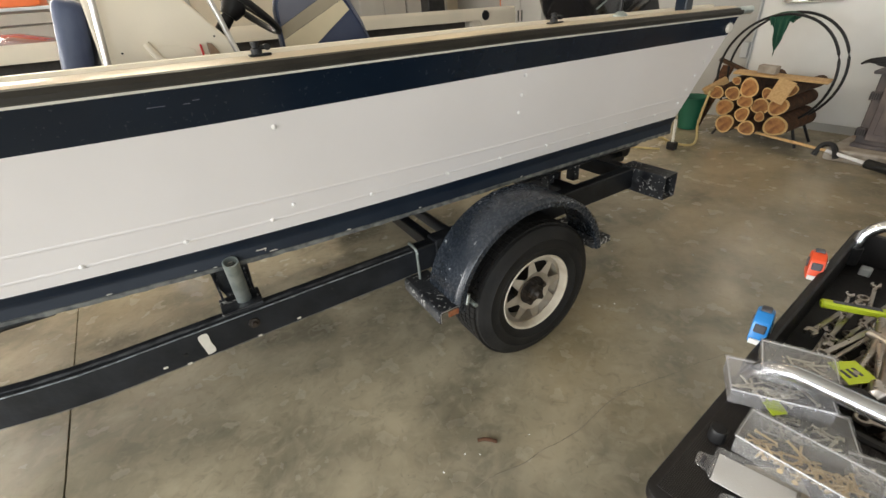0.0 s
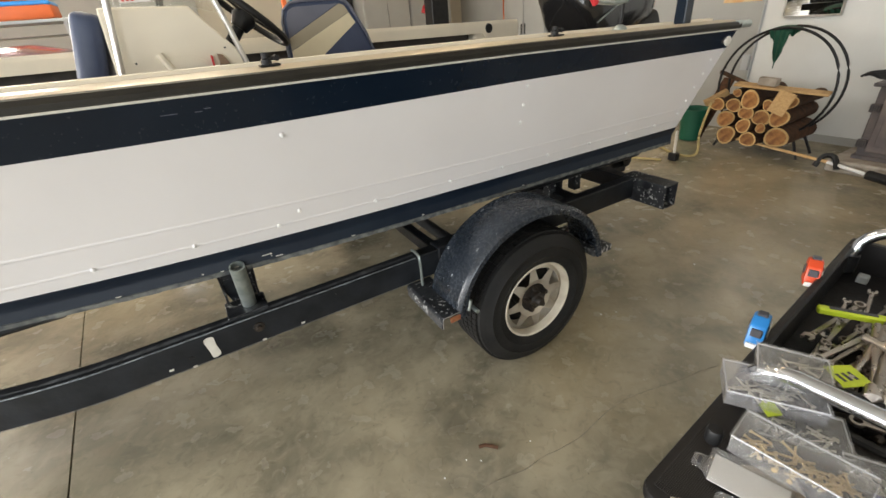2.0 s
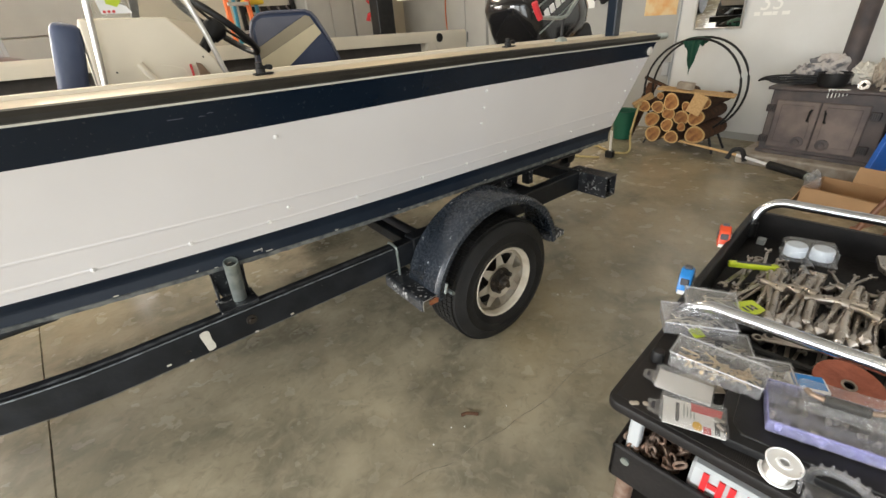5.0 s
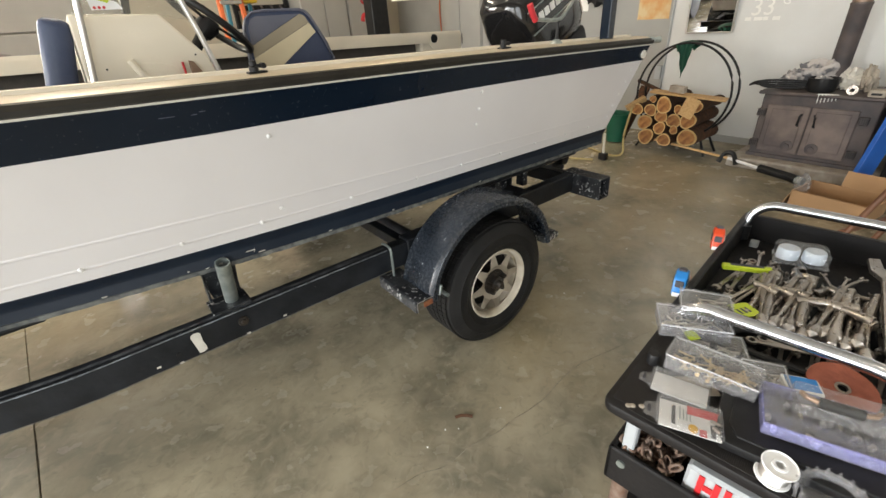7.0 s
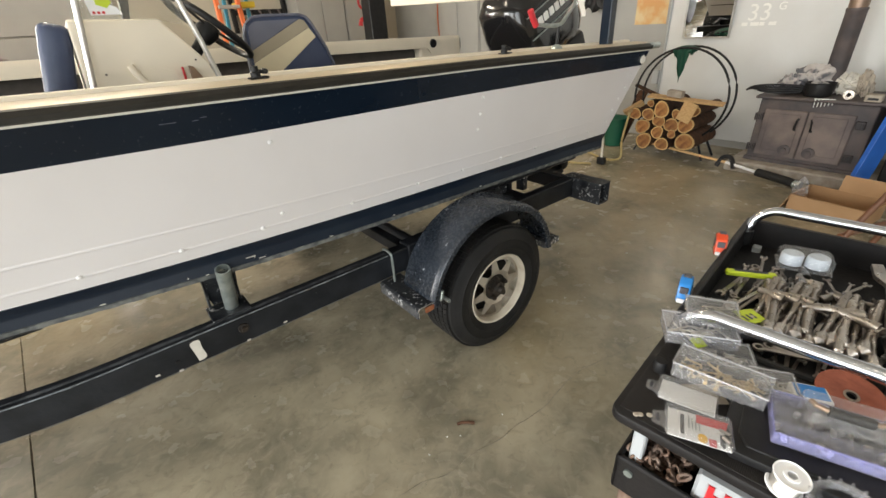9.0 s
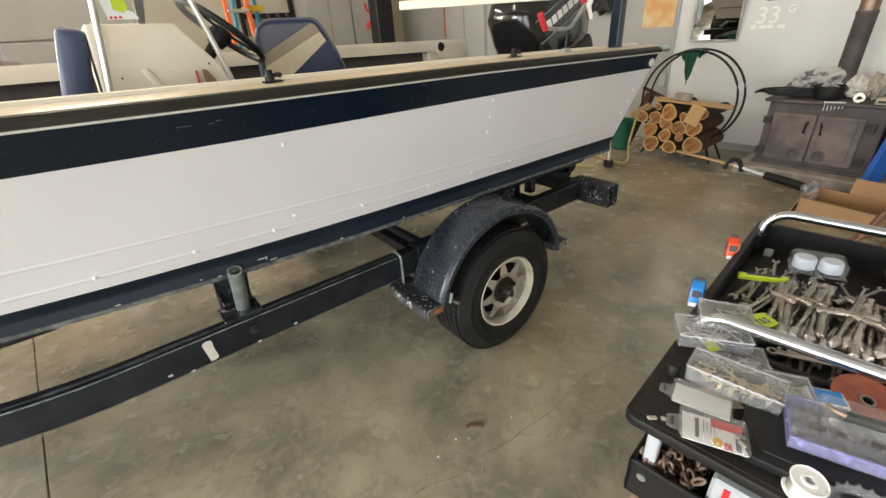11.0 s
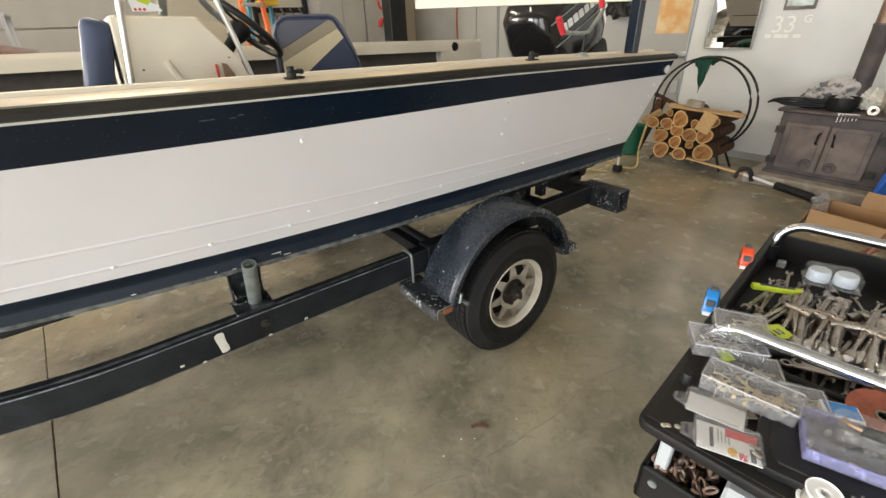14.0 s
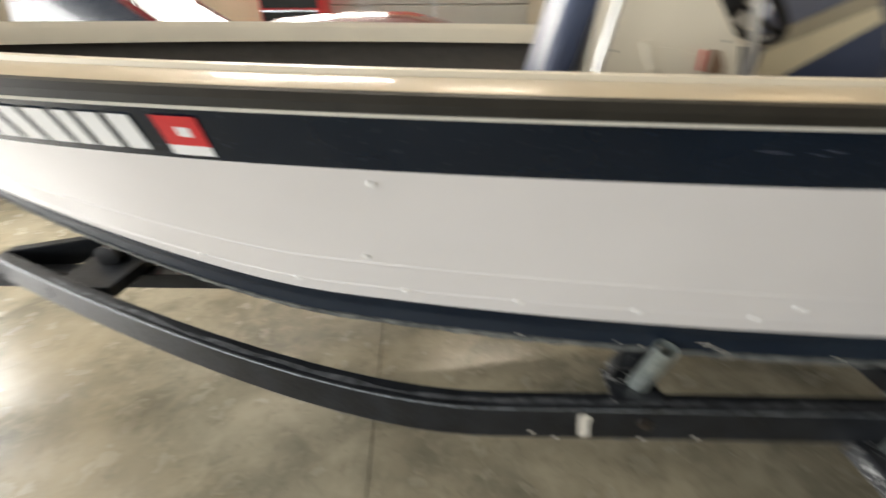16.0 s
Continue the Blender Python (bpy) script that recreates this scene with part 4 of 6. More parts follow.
for x in (-2.78, -0.275, 0.9):
    part("keel_roller", lathe([(0.0, -0.06), (0.02, -0.06), (0.045, -0.055), (0.034, 0.0), (0.045, 0.055), (0.02, 0.06), (0, 0.06)], 18), BLACK_PLASTIC, trailer, "black rubber keel roller", smooth=True, at=pose(x, Y0, 0.552))

# wheels
W = 0.205


def make_wheel():
    w = part("wheel", bx(-0.001, 0.001, 0.08, 0.082, -0.001, 0.001), HUB, trailer, "trailer wheel on a black tyre")
    prof = [(0.165, 0.004), (0.185, -0.004), (0.205, -0.0115), (0.208, -0.0135), (0.211, -0.012), (0.244, -0.0115), (0.247, -0.0135), (0.250, -0.0105), (0.276, -0.003), (0.294, 0.008), (0.297, 0.018)]
    ty = part("tyre", lathe(prof + [(0.297, W - 0.024), (0.292, W - 0.014), (0.245, W + 0.010), (0.2, W + 0.008), (0.172, W)], 72), TYRE, w, "worn black rubber tyre", smooth=True)
    tread = bmesh.new()
    for k, (a, b) in enumerate(((0.020, 0.045), (0.051, 0.078), (0.084, 0.111), (0.117, 0.144), (0.150, 0.180))):
        n = 72
        for j in range(n):
            t0, t1 = 2 * math.pi * (j + 0.06) / n, 2 * math.pi * (j + 0.94) / n
            sk = 0.012 * (1 if k % 2 else -1)
            vs = []
            for rr in (0.296, 0.3065):
                for t, dy in ((t0, 0), (t1, sk)):
                    for yy in (a, b):
                        vs.append(tread.verts.new((rr * math.cos(t + (yy - a) * 0.4), yy, rr * math.sin(t + (yy - a) * 0.4))))
            for q in ((4, 5, 7, 6), (0, 2, 6, 4), (1, 3, 7, 5), (0, 1, 5, 4), (2, 3, 7, 6)):
                tread.faces.new([vs[i] for i in q])
    part("tread", tread, TYRE, w, kind="stuff")
    part("rim", lathe([(0.171, 0.010), (0.175, 0.002), (0.171, -0.004), (0.164, 0.0), (0.160, 0.012), (0.158, 0.022), (0.156, 0.035), (0.150, 0.06), (0.148, 0.12), (0.171, 0.15)], 56), RIM, w, "cream painted steel rim", smooth=True)
    disc = bmesh.new()
    n = 8
    # spoked centre: eight bridges between triangular openings
    cen = [disc.verts.new((0.062 * math.cos(2 * math.pi * j / 32), 0.030, 0.062 * math.sin(2 * math.pi * j / 32))) for j in range(32)]
    mid = [disc.verts.new((0.088 * math.cos(2 * math.pi * j / 32), 0.020, 0.088 * math.sin(2 * math.pi * j / 32))) for j in range(32)]
    rim1 = [disc.verts.new((0.140 * math.cos(2 * math.pi * j / 32), 0.022, 0.140 * math.sin(2 * math.pi * j / 32))) for j in range(32)]
    rim2 = [disc.verts.new((0.157 * math.cos(2 * math.pi * j / 32), 0.030, 0.157 * math.sin(2 * math.pi * j / 32))) for j in range(32)]
    for j in range(32):
        k = (j + 1) % 32
        disc.faces.new((cen[j], cen[k], mid[k], mid[j]))
        disc.faces.new((rim1[j], rim1[k], rim2[k], rim2[j]))
        if j % 4 in (0,):
            disc.faces.new((mid[j], mid[k], rim1[k], rim1[j]))
        elif j % 4 == 1:
            disc.faces.new((mid[j], mid[k], rim1[j]))
        elif j % 4 == 3:
            disc.faces.new((mid[j], mid[k], rim1[k]))
    bmesh.ops.solidify(disc, geom=disc.faces[:], thickness=0.004)
    part("spoked_disc", disc, RIM, w, "cream spoked wheel centre with eight openings")
    part("hub", lathe([(0, -0.022), (0.014, -0.022), (0.019, -0.016), (0.021, 0.0), (0.030, 0.006), (0.033, 0.02), (0.062, 0.024), (0.066, 0.034), (0.066, 0.10), (0.0, 0.10)], 28), HUB, w, "greasy black hub and dust cap", smooth=True)
    for k in range(5):
        a = 2 * math.pi * k / 5 + 0.4
        part("wheel_nut", cy((0.05 * math.cos(a), 0.003, 0.05 * math.sin(a)), (0.05 * math.cos(a), 0.028, 0.05 * math.sin(a)), 0.0105, 0.013, n=6), HUB, w, "rusty wheel nut")
    part("brake_plate", lathe([(0, 0.09), (0.144, 0.088), (0.144, 0.094)], 32), BLACK_PLASTIC, w)
    return w


w1 = make_wheel()
w1.matrix_basis = pose(0.012, -0.028, 0.296) @ Matrix.Scale(0.966, 4)
w2 = copy_thing(w1, pose(0.012, 2 * Y0 + 0.028, 0.296, 0, 0, 180))


def fender(y0, y1, lip_sgn):
    """A round-topped steel mudguard with a rolled outer lip."""
    rows = []
    for k in range(33):
        a = radians(173 - 166 * k / 32)
        rx, rz = 0.375, 0.36
        cxx, cz = 0.0 + rx * math.cos(a), 0.34 + rz * math.sin(a)
        sec = [(y1, 0.0), (y0 + 0.02, 0.0), (y0 + 0.008, -0.003), (y0, -0.014), (y0 + 0.002, -0.034), (y0 + 0.012, -0.036)]
        rows.append([Vector((cxx + dr * math.cos(a), yy, cz + dr * math.sin(a))) for yy, dr in sec])
    return grid(rows, 0.003)


for sgn in (-1, 1):
    m = None if sgn < 0 else pose(0, 2 * Y0, 0, 0, 0, 180)
    part("fender", fender(-0.035, 0.158, -1), FENDER, trailer, "scuffed dark mudguard over the tyre", smooth=True, at=m)
    part("fender_step", slab([(-0.435, 0.366), (-0.428, 0.366), (-0.427, 0.402), (-0.422, 0.406), (-0.336, 0.406), (-0.332, 0.402), (-0.331, 0.372), (-0.324, 0.372), (-0.325, 0.408), (-0.332, 0.414), (-0.428, 0.414), (-0.435, 0.408)], 0.27, "y", 0.0015), CHIPPED, trailer, "folded step plate beside the mudguard, paint chipped off its edges", at=(m or Matrix()) @ pose(0, -0.030, 0))
    part("step_edge", slab([(-0.4368, 0.366), (-0.4352, 0.366), (-0.4352, 0.405), (-0.4368, 0.402)], 0.265, "y"), STEP_CHIPPED, trailer, "bare chipped side of the step", at=(m or Matrix()) @ pose(0, -0.028, 0))
    # bright tube paints the lit, chipped edge of the step
    part("step_edge", tb([(-0.431, -0.0305, 0.369), (-0.431, -0.0305, 0.405), (-0.427, -0.0305, 0.411), (-0.333, -0.0305, 0.411), (-0.329, -0.0305, 0.405)], 0.0016, 6), ALUMINIUM, trailer, "bright rim of the step, chipped bare and painted as lit", at=m)
    part("fender_step", bx(0.33, 0.44, -0.02, 0.24, 0.375, 0.405, bevel=0.004), STEP_CHIPPED, trailer, "chipped step plate beside the mudguard", at=m)
    part("side_marker", bx(-0.400, -0.340, -0.033, -0.024, 0.378, 0.402, bevel=0.003), AMBER, trailer, "broken amber side marker", at=m)
    part("fender_bolt", cy((-0.30, -0.055, 0.40), (-0.30, -0.01, 0.40), 0.008, n=10), GALV, trailer, at=m)
    part("fender_strap", tb([(-0.325, -0.036, 0.405), (-0.318, -0.040, 0.45)], 0.006, 6), GALV, trailer, at=m)
for k, (x, y) in enumerate(((-0.40, 0.02), (-0.355, 0.05), (-0.40, 0.08), (-0.36, 0.11), (-0.385, 0.0), (-0.38, 0.045), (-0.415, 0.055), (-0.35, 0.015), (-0.39, 0.105), (-0.37, 0.08))):
    part("grip_hole", cy((x, y, 0.412), (x, y, 0.4146), 0.006, n=8), BLACK_PLASTIC, trailer)
for x, z in ((0.10, 0.655), (0.285, 0.53)):
    part("fender_bolt", cy((x, -0.03, z), (x, -0.015, z), 0.006, n=8), GALV, trailer)

# ---- things at the east wall ----
mirror = thing("wall_mirror", "narrow framed mirror on the white wall", "mirror", pose(EX - 0.03, 0.92, 1.06, 0, -5, 4))
part("glass", bx(-0.004, 0.002, -0.205, 0.205, 0.015, 0.93), MIRROR, mirror, "mirror glass")
for y0, y1, z0, z1 in ((-0.22, -0.205, 0, 0.95), (0.205, 0.22, 0, 0.95), (-0.205, 0.205, 0, 0.015), (-0.205, 0.205, 0.93, 0.95)):
    part("frame_bar", bx(-0.010, 0.018, y0, y1, z0, z1, bevel=0.002), ALUMINIUM, mirror, "thin metal frame")
poster = thing("poster", "faded orange and yellow poster on the grey wall", "poster", pose(EX - 0.004, 1.54, 1.21))
part("sheet", bx(-0.001, 0.002, -0.18, 0.18, 0, 0.5), POSTER, poster)
sign = thing("wall_sign", "small dark wooden sign on the wall", "sign", pose(EX - 0.012, 0.41, 1.39))
part("board", bx(-0.006, 0.010, -0.12, 0.12, 0, 0.12, bevel=0.003), IRON_PALE, sign)
part("plate", bx(-0.009, -0.006, -0.10, 0.10, 0.03, 0.10), GALV, sign)
chalk = thing("wall_writing", "white chalk writing on the wall", "writing", pose(EX - 0.003, 0.55, 1.16, 90, 0, -90))
writing("characters", "33", 0.20, PAPER, chalk, pose(-0.04, 0.045, 0, 0, 0, 0))
writing("character", "G", 0.09, PAPER, chalk, pose(0.20, 0.125, 0))
for k, w in enumerate((0.05, 0.07, 0.04, 0.06)):
    part("writing_bar", bx(-0.07 + 0.075 * k, -0.07 + 0.075 * k + w, -0.0, 0.03, 0, 0.001), PAPER, chalk, "unreadable chalk mark")

# wood hoop with logs
hoop = thing("log_hoop", "round black steel log holder standing by the wall", "log holder", pose(3.5, 0.81, 0.575))
for dx in (-0.085, 0.085):
    part("ring", tb([(dx, 0.445 * math.cos(t), 0.445 * math.sin(t)) for t in (2 * math.pi * k / 48 for k in range(48))], 0.0105, 8, closed=True), BLACK_PLASTIC, hoop, smooth=True)
for t in (-60, -90, -120):
    a = radians(t)
    part("spacer", cy((-0.085, 0.445 * math.cos(a), 0.445 * math.sin(a)), (0.085, 0.445 * math.cos(a), 0.445 * math.sin(a)), 0.009, n=8), BLACK_PLASTIC, hoop)
for dy in (-0.28, 0.28):
    for dx in (-0.085, 0.085):
        part("leg", tb([(dx, dy * 0.9, -0.36), (dx * 1.5, dy * 1.25, -0.57)], 0.011, 8), BLACK_PLASTIC, hoop)


def log(y, z, r, x=3.2, seed=0):
    o = thing("firewood_log", "split cedar log with a pale cut end", "log", pose(x, y, z), "stacked firewood")
    rnd = random.Random(seed)
    ph = rnd.random() * 6
    out = lambda t: r * (1 + 0.07 * math.sin(2 * t + ph) + 0.05 * math.sin(3 * t + 2 * ph))
    n = 22
    rows = [[Vector((xx, out(t) * math.cos(t), out(t) * math.sin(t))) for t in (2 * math.pi * k / n for k in range(n + 1))] for xx in (0.0, 0.02, 0.25, 0.48)]
    part("bark", grid(rows), BARK, o, smooth=True)
    for nm, f, mt, xx in (("sapwood", 0.985, LOG_RIM, -0.001), ("heartwood", 0.80, LOG_END, -0.004)):
        bm = bmesh.new()
        vs = [bm.verts.new((xx, f * out(t) * math.cos(t), f * out(t) * math.sin(t))) for t in (2 * math.pi * k / n for k in range(n))]
        f1 = bm.faces.new(vs)
        e = bmesh.ops.extrude_face_region(bm, geom=[f1])
        for v in e["geom"]:
            if isinstance(v, bmesh.types.BMVert):
                v.co.x += 0.003
        part(nm, bm, mt, o, "pale sapwood ring" if nm == "sapwood" else "orange-brown cut heartwood")


for k, (y, z, r) in enumerate([(0.855, 0.485, 0.078), (0.985, 0.425, 0.062), (0.72, 0.45, 0.045), (0.865, 0.375, 0.062), (0.745, 0.345, 0.07), (0.86, 0.265, 0.062), (0.725, 0.262, 0.042), (0.595, 0.20, 0.088), (0.80, 0.155, 0.066), (1.03, 0.30, 0.075), (0.985, 0.165, 0.08), (0.61, 0.36, 0.075), (0.56, 0.49, 0.05), (1.12, 0.42, 0.06), (0.98, 0.53, 0.035)]):
    log(y, max(z, r + 0.004), r, 3.2 + 0.03 * ((k * 7) % 5) / 4, k)


def plank(name, label, a, b, w, t, mat=PLANK):
    a, b = Vector(a), Vector(b)
    d = b - a
    o = part(name, bx(-w / 2, w / 2, -t / 2, t / 2, -d.length / 2, d.length / 2, bevel=0.003), mat, None, label, at=Matrix.Translation((a + b) / 2) @ d.to_track_quat("Z", "Y").to_matrix().to_4x4())
    return tagged(o, category="wood")


plank("wood_offcut", "flat pale pine offcut on the firewood", (3.25, 1.02, 0.60), (3.40, 0.38, 0.545), 0.16, 0.018)
plank("wood_offcut", "square pine offcut leaning on the logs", (3.19, 0.64, 0.40), (3.19, 0.58, 0.575), 0.016, 0.13)
plank("wood_offcut", "short grey block on the firewood", (3.3, 0.86, 0.63), (3.3, 0.72, 0.62), 0.07, 0.06, HEARTH)
plank("wood_offcut", "long rough stick on the firewood", (3.45, 1.28, 0.66), (3.4, 0.95, 0.56), 0.03, 0.03, BARK)
plank("wood_offcut", "split pine piece beside the logs", (3.18, 1.22, 0.42), (3.3, 1.10, 0.52), 0.07, 0.05)
plank("board", "brown board leaning behind the boat", (3.45, 1.40, 0.02), (3.75, 1.34, 0.56), 0.12, 0.02, BARK)

cloth = thing("cloth", "dark green cloth draped over the log hoop", "cloth", pose(3.5, 0.86, 1.02))
rows = []
for i in range(13):
    u = i / 12
    rows.append([Vector(((-0.098 - 0.012 * math.sin(7 * u * 3.1)) * (1 if v <= 6 else -1) * min(1, abs(v - 6) / 2) , -0.13 + 0.26 * u * (1 - 0.35 * abs(v - 6) / 6) + 0.03 * (abs(v - 6) / 6), 0.012 - (0.04 if v < 6 else 0.012) * max(0, abs(v - 6) - 1) * (0.35 + 1.25 * max(0.0, 1 - abs(u - 0.42) * 2.1)) - 0.09 * (u - 0.5) ** 2)) for v in range(13)])
part("fabric", grid([[Vector((p.x, p.y * 0.7, p.z)) for p in r] for r in rows], 0.004), GREEN_CLOTH, cloth, smooth=True)

bucket = thing("green_bin", "dark green plastic bin by the firewood", "bin", pose(3.42, 1.44, 0) @ Matrix.Scale(0.86, 4))
part("shell", lathe([(0.0, 0.01), (0.11, 0.01), (0.145, 0.36), (0.155, 0.365), (0.15, 0.37), (0.135, 0.36), (0.10, 0.02)], 28, "z"), GREEN_PLASTIC, bucket, smooth=True)
hose = thing("hose", "tan hose lying on the floor by the bin", "hose")
part("coil", tb(smooth_line([(3.1, 1.12, 0.45), (2.98, 1.10, 0.2), (2.95, 1.08, 0.02), (2.85, 1.2, 0.014), (2.95, 1.5, 0.014), (2.7, 1.7, 0.014), (2.5, 1.5, 0.014), (2.62, 1.2, 0.014)], 8), 0.011, 8), HOSE_YELLOW, hose, smooth=True)
jack = thing("small_stand", "small black stand with a white rod on the floor", "stand", pose(2.72, 1.15, 0))
part("foot", bx(-0.03, 0.03, -0.04, 0.04, 0, 0.07, bevel=0.008), BLACK_PLASTIC, jack)
part("rod", cy((0, 0, 0.06), (0.02, 0.02, 0.26), 0.012), WHITE_PAINT, jack, smooth=True)

trimmer = thing("string_trimmer", "long tan pole tool lying on the floor", "garden tool")
part("shaft", cy((3.30, 1.05, 0.13), (3.235, 0.20, 0.075), 0.012, n=12), PLANK, trimmer, "tan pole", smooth=True)
part("shaft_tube", cy((3.235, 0.20, 0.075), (3.15, -0.08, 0.06), 0.013, n=12), WHITE_CARD, trimmer, "bare pale metal tube", smooth=True)
part("grip", tb(smooth_line([(3.22, 0.27, 0.03), (3.25, 0.24, 0.11), (3.24, 0.17, 0.12), (3.20, 0.12, 0.04)], 5), 0.02, 8), BLACK_PLASTIC, trimmer, "black plastic grip", smooth=True)
part("motor_housing", tb([(3.15, -0.08, 0.06), (3.12, -0.16, 0.06), (3.07, -0.32, 0.055), (3.05, -0.37, 0.05)], 0.034, 12), BLACK_PLASTIC, trimmer, "black motor housing", smooth=True)
part("end_cap", cy((3.05, -0.37, 0.05), (3.03, -0.42, 0.05), 0.03, n=12), GALV, trimmer, smooth=True)

# stove on its hearth
hearth = tagged(part("hearth", bx(3.25, 4.02, -0.85, 0.22, 0, 0.095, bevel=0.012), HEARTH, None, "worn stone hearth slab under the stove"), category="hearth")
stove = thing("wood_stove", "heavy dark iron wood stove with two doors", "stove", pose(3.4, -0.28, 0.095))
part("body", bx(0, 0.50, -0.38, 0.385, 0.02, 0.53, bevel=0.008), IRON, stove)
part("top_plate", bx(-0.04, 0.54, -0.42, 0.42, 0.531, 0.556, bevel=0.006), IRON, stove)
part("base_skirt", bx(-0.02, 0.5, -0.40, 0.40, 0.0, 0.03, bevel=0.004), IRON, stove)
for s in (-1, 1):
    door = part("door", bx(-0.022, -0.001, min(s * 0.004, s * 0.30) + 0.03, max(s * 0.004, s * 0.30) + 0.03, 0.06, 0.45, bevel=0.006), IRON_PALE, stove, "heat-faded cast stove door")
    part("door_panel", bx(-0.028, -0.022, min(s * 0.04, s * 0.26) + 0.03, max(s * 0.04, s * 0.26) + 0.03, 0.11, 0.42, bevel=0.004), IRON_PALE, door)
    part("handle", tb([(-0.03, s * 0.055 + 0.03, 0.30), (-0.06, s * 0.055 + 0.03, 0.31), (-0.065, s * 0.05 + 0.03, 0.38), (-0.06, s * 0.04 + 0.03, 0.40)], 0.009, 8), BLACK_PLASTIC, door, "coiled dark door handle", smooth=True)
    part("air_damper", lathe([(0, -0.018), (0.02, -0.018), (0.022, -0.012), (0.044, -0.008), (0.046, 0.002)], 24, "x"), IRON, door, "round air damper", smooth=True, at=pose(-0.026, s * 0.085 + 0.03, 0.125))
    for z in (0.12, 0.38):
        part("hinge", bx(-0.03, 0.0, s * 0.335 + 0.03 - 0.03, s * 0.335 + 0.03 + 0.03, z - 0.03, z + 0.03, bevel=0.004), IRON, stove)
        for k in range(4):
            part("hinge_slot", bx(-0.034, -0.03, s * 0.335 + 0.008 + 0.013 * k, s * 0.335 + 0.014 + 0.013 * k, z - 0.022, z + 0.022), BLACK_PLASTIC, stove)
flue = thing("stove_pipe", "black stove pipe rising from the stove", "pipe", pose(3.7, -0.27, 0.65))
part("lower_pipe", lathe([(0.066, 0.0), (0.066, 0.60), (0.07, 0.605), (0.07, 0.62), (0.066, 0.625)], 28, "z"), IRON, flue, smooth=True)
part("upper_pipe", lathe([(0.062, 0.62), (0.062, 2.95)], 28, "z"), COPPER, flue, "scorched bare upper pipe", smooth=True)
# clutter on the stove


def lump(name, label, cat, c, r, mat, seed, squash=0.55):
    bm = bmesh.new()
    bmesh.ops.create_icosphere(bm, subdivisions=5, radius=1)
    for v in bm.verts:
        p = v.co.copy()
        k = 1 + 0.5 * noise.noise(p * 1.7 + Vector((seed, 0, 0))) + 0.20 * noise.noise(p * 4.5 + Vector((0, seed, 0))) - 0.32 * abs(noise.noise(p * 2.6 + Vector((seed, seed, 0)))) - 0.07 * abs(noise.noise(p * 6.5 + Vector((3, seed, 0))))
        v.co = Vector((p.x * r[0] * k, p.y * r[1] * k, max(-0.6, p.z) * r[2] * k))
    z0 = min(v.co.z for v in bm.verts)
    return tagged(part(name, bm, mat, None, label, smooth=True, at=pose(c[0], c[1], c[2] - z0)), category=cat)


ST = 0.653
lump("rag", "crumpled grey rags on the stove", "rags", (3.62, -0.16, ST), (0.10, 0.14, 0.12), RAG, 3)
lump("rag", "crumpled pale rags on the stove", "rags", (3.55, -0.02, ST), (0.07, 0.07, 0.08), RAG, 8)
lump("work_glove", "worn leather work glove on the stove", "glove", (3.58, -0.50, ST), (0.06, 0.05, 0.11), LEATHER, 5)
lump("rag", "pale plastic wrapping on the stove", "wrapping", (3.66, -0.38, ST), (0.07, 0.09, 0.09), WHITE_PAINT, 12)
cable = thing("black_cable", "black cable bundle on the stove", "cable")
for k in range(4):
    part("strand", tb(smooth_line([(3.5, -0.12 - 0.02 * k, ST + 0.02 + 0.015 * k), (3.44, 0.02, ST + 0.02 + 0.02 * k), (3.40, 0.13 + 0.015 * k, ST + 0.03 + 0.012 * k), (3.45, 0.19 + 0.02 * k, ST + 0.05 - 0.008 * k)], 6), 0.009, 7), BLACK_PLASTIC, cable, smooth=True)
pot = thing("black_pot", "black iron pot on the stove", "pot", pose(3.50, -0.24, ST))
part("shell", lathe([(0, 0.0), (0.085, 0.0), (0.10, 0.05), (0.10, 0.10), (0.105, 0.105), (0.095, 0.105), (0.09, 0.02)], 26, "z"), BLACK_PLASTIC, pot, smooth=True)
griller = thing("wire_rack", "small white wire rack on the stove edge", "rack", pose(3.36, -0.32, ST, 0, 55, 10))
for k in range(6):
    part("wire", cy((0, -0.06 + 0.022 * k, 0), (0.09, -0.06 + 0.022 * k, 0), 0.004, n=6), PAPER, griller)
part("wire", cy((0.0, -0.07, 0), (0.0, 0.06, 0), 0.004, n=6), PAPER, griller)
fan = thing("small_motor", "small metal part on the stove edge", "metal part", pose(3.40, -0.45, ST))
part("ring", lathe([(0.015, 0), (0.035, 0), (0.035, 0.04), (0.015, 0.04), (0.015, 0)], 18, "x"), STEEL, fan, smooth=True, at=pose(0, 0, 0.036))
switch = thing("switch_box", "small pale metal box on the stove", "box", pose(3.40, -0.60, ST))
part("shell", bx(-0.04, 0.05, -0.05, 0.05, 0, 0.05, bevel=0.006), LEATHER, switch)
part("slot", bx(-0.046, -0.04, -0.03, 0.03, 0.015, 0.03), BLACK_PLASTIC, switch)

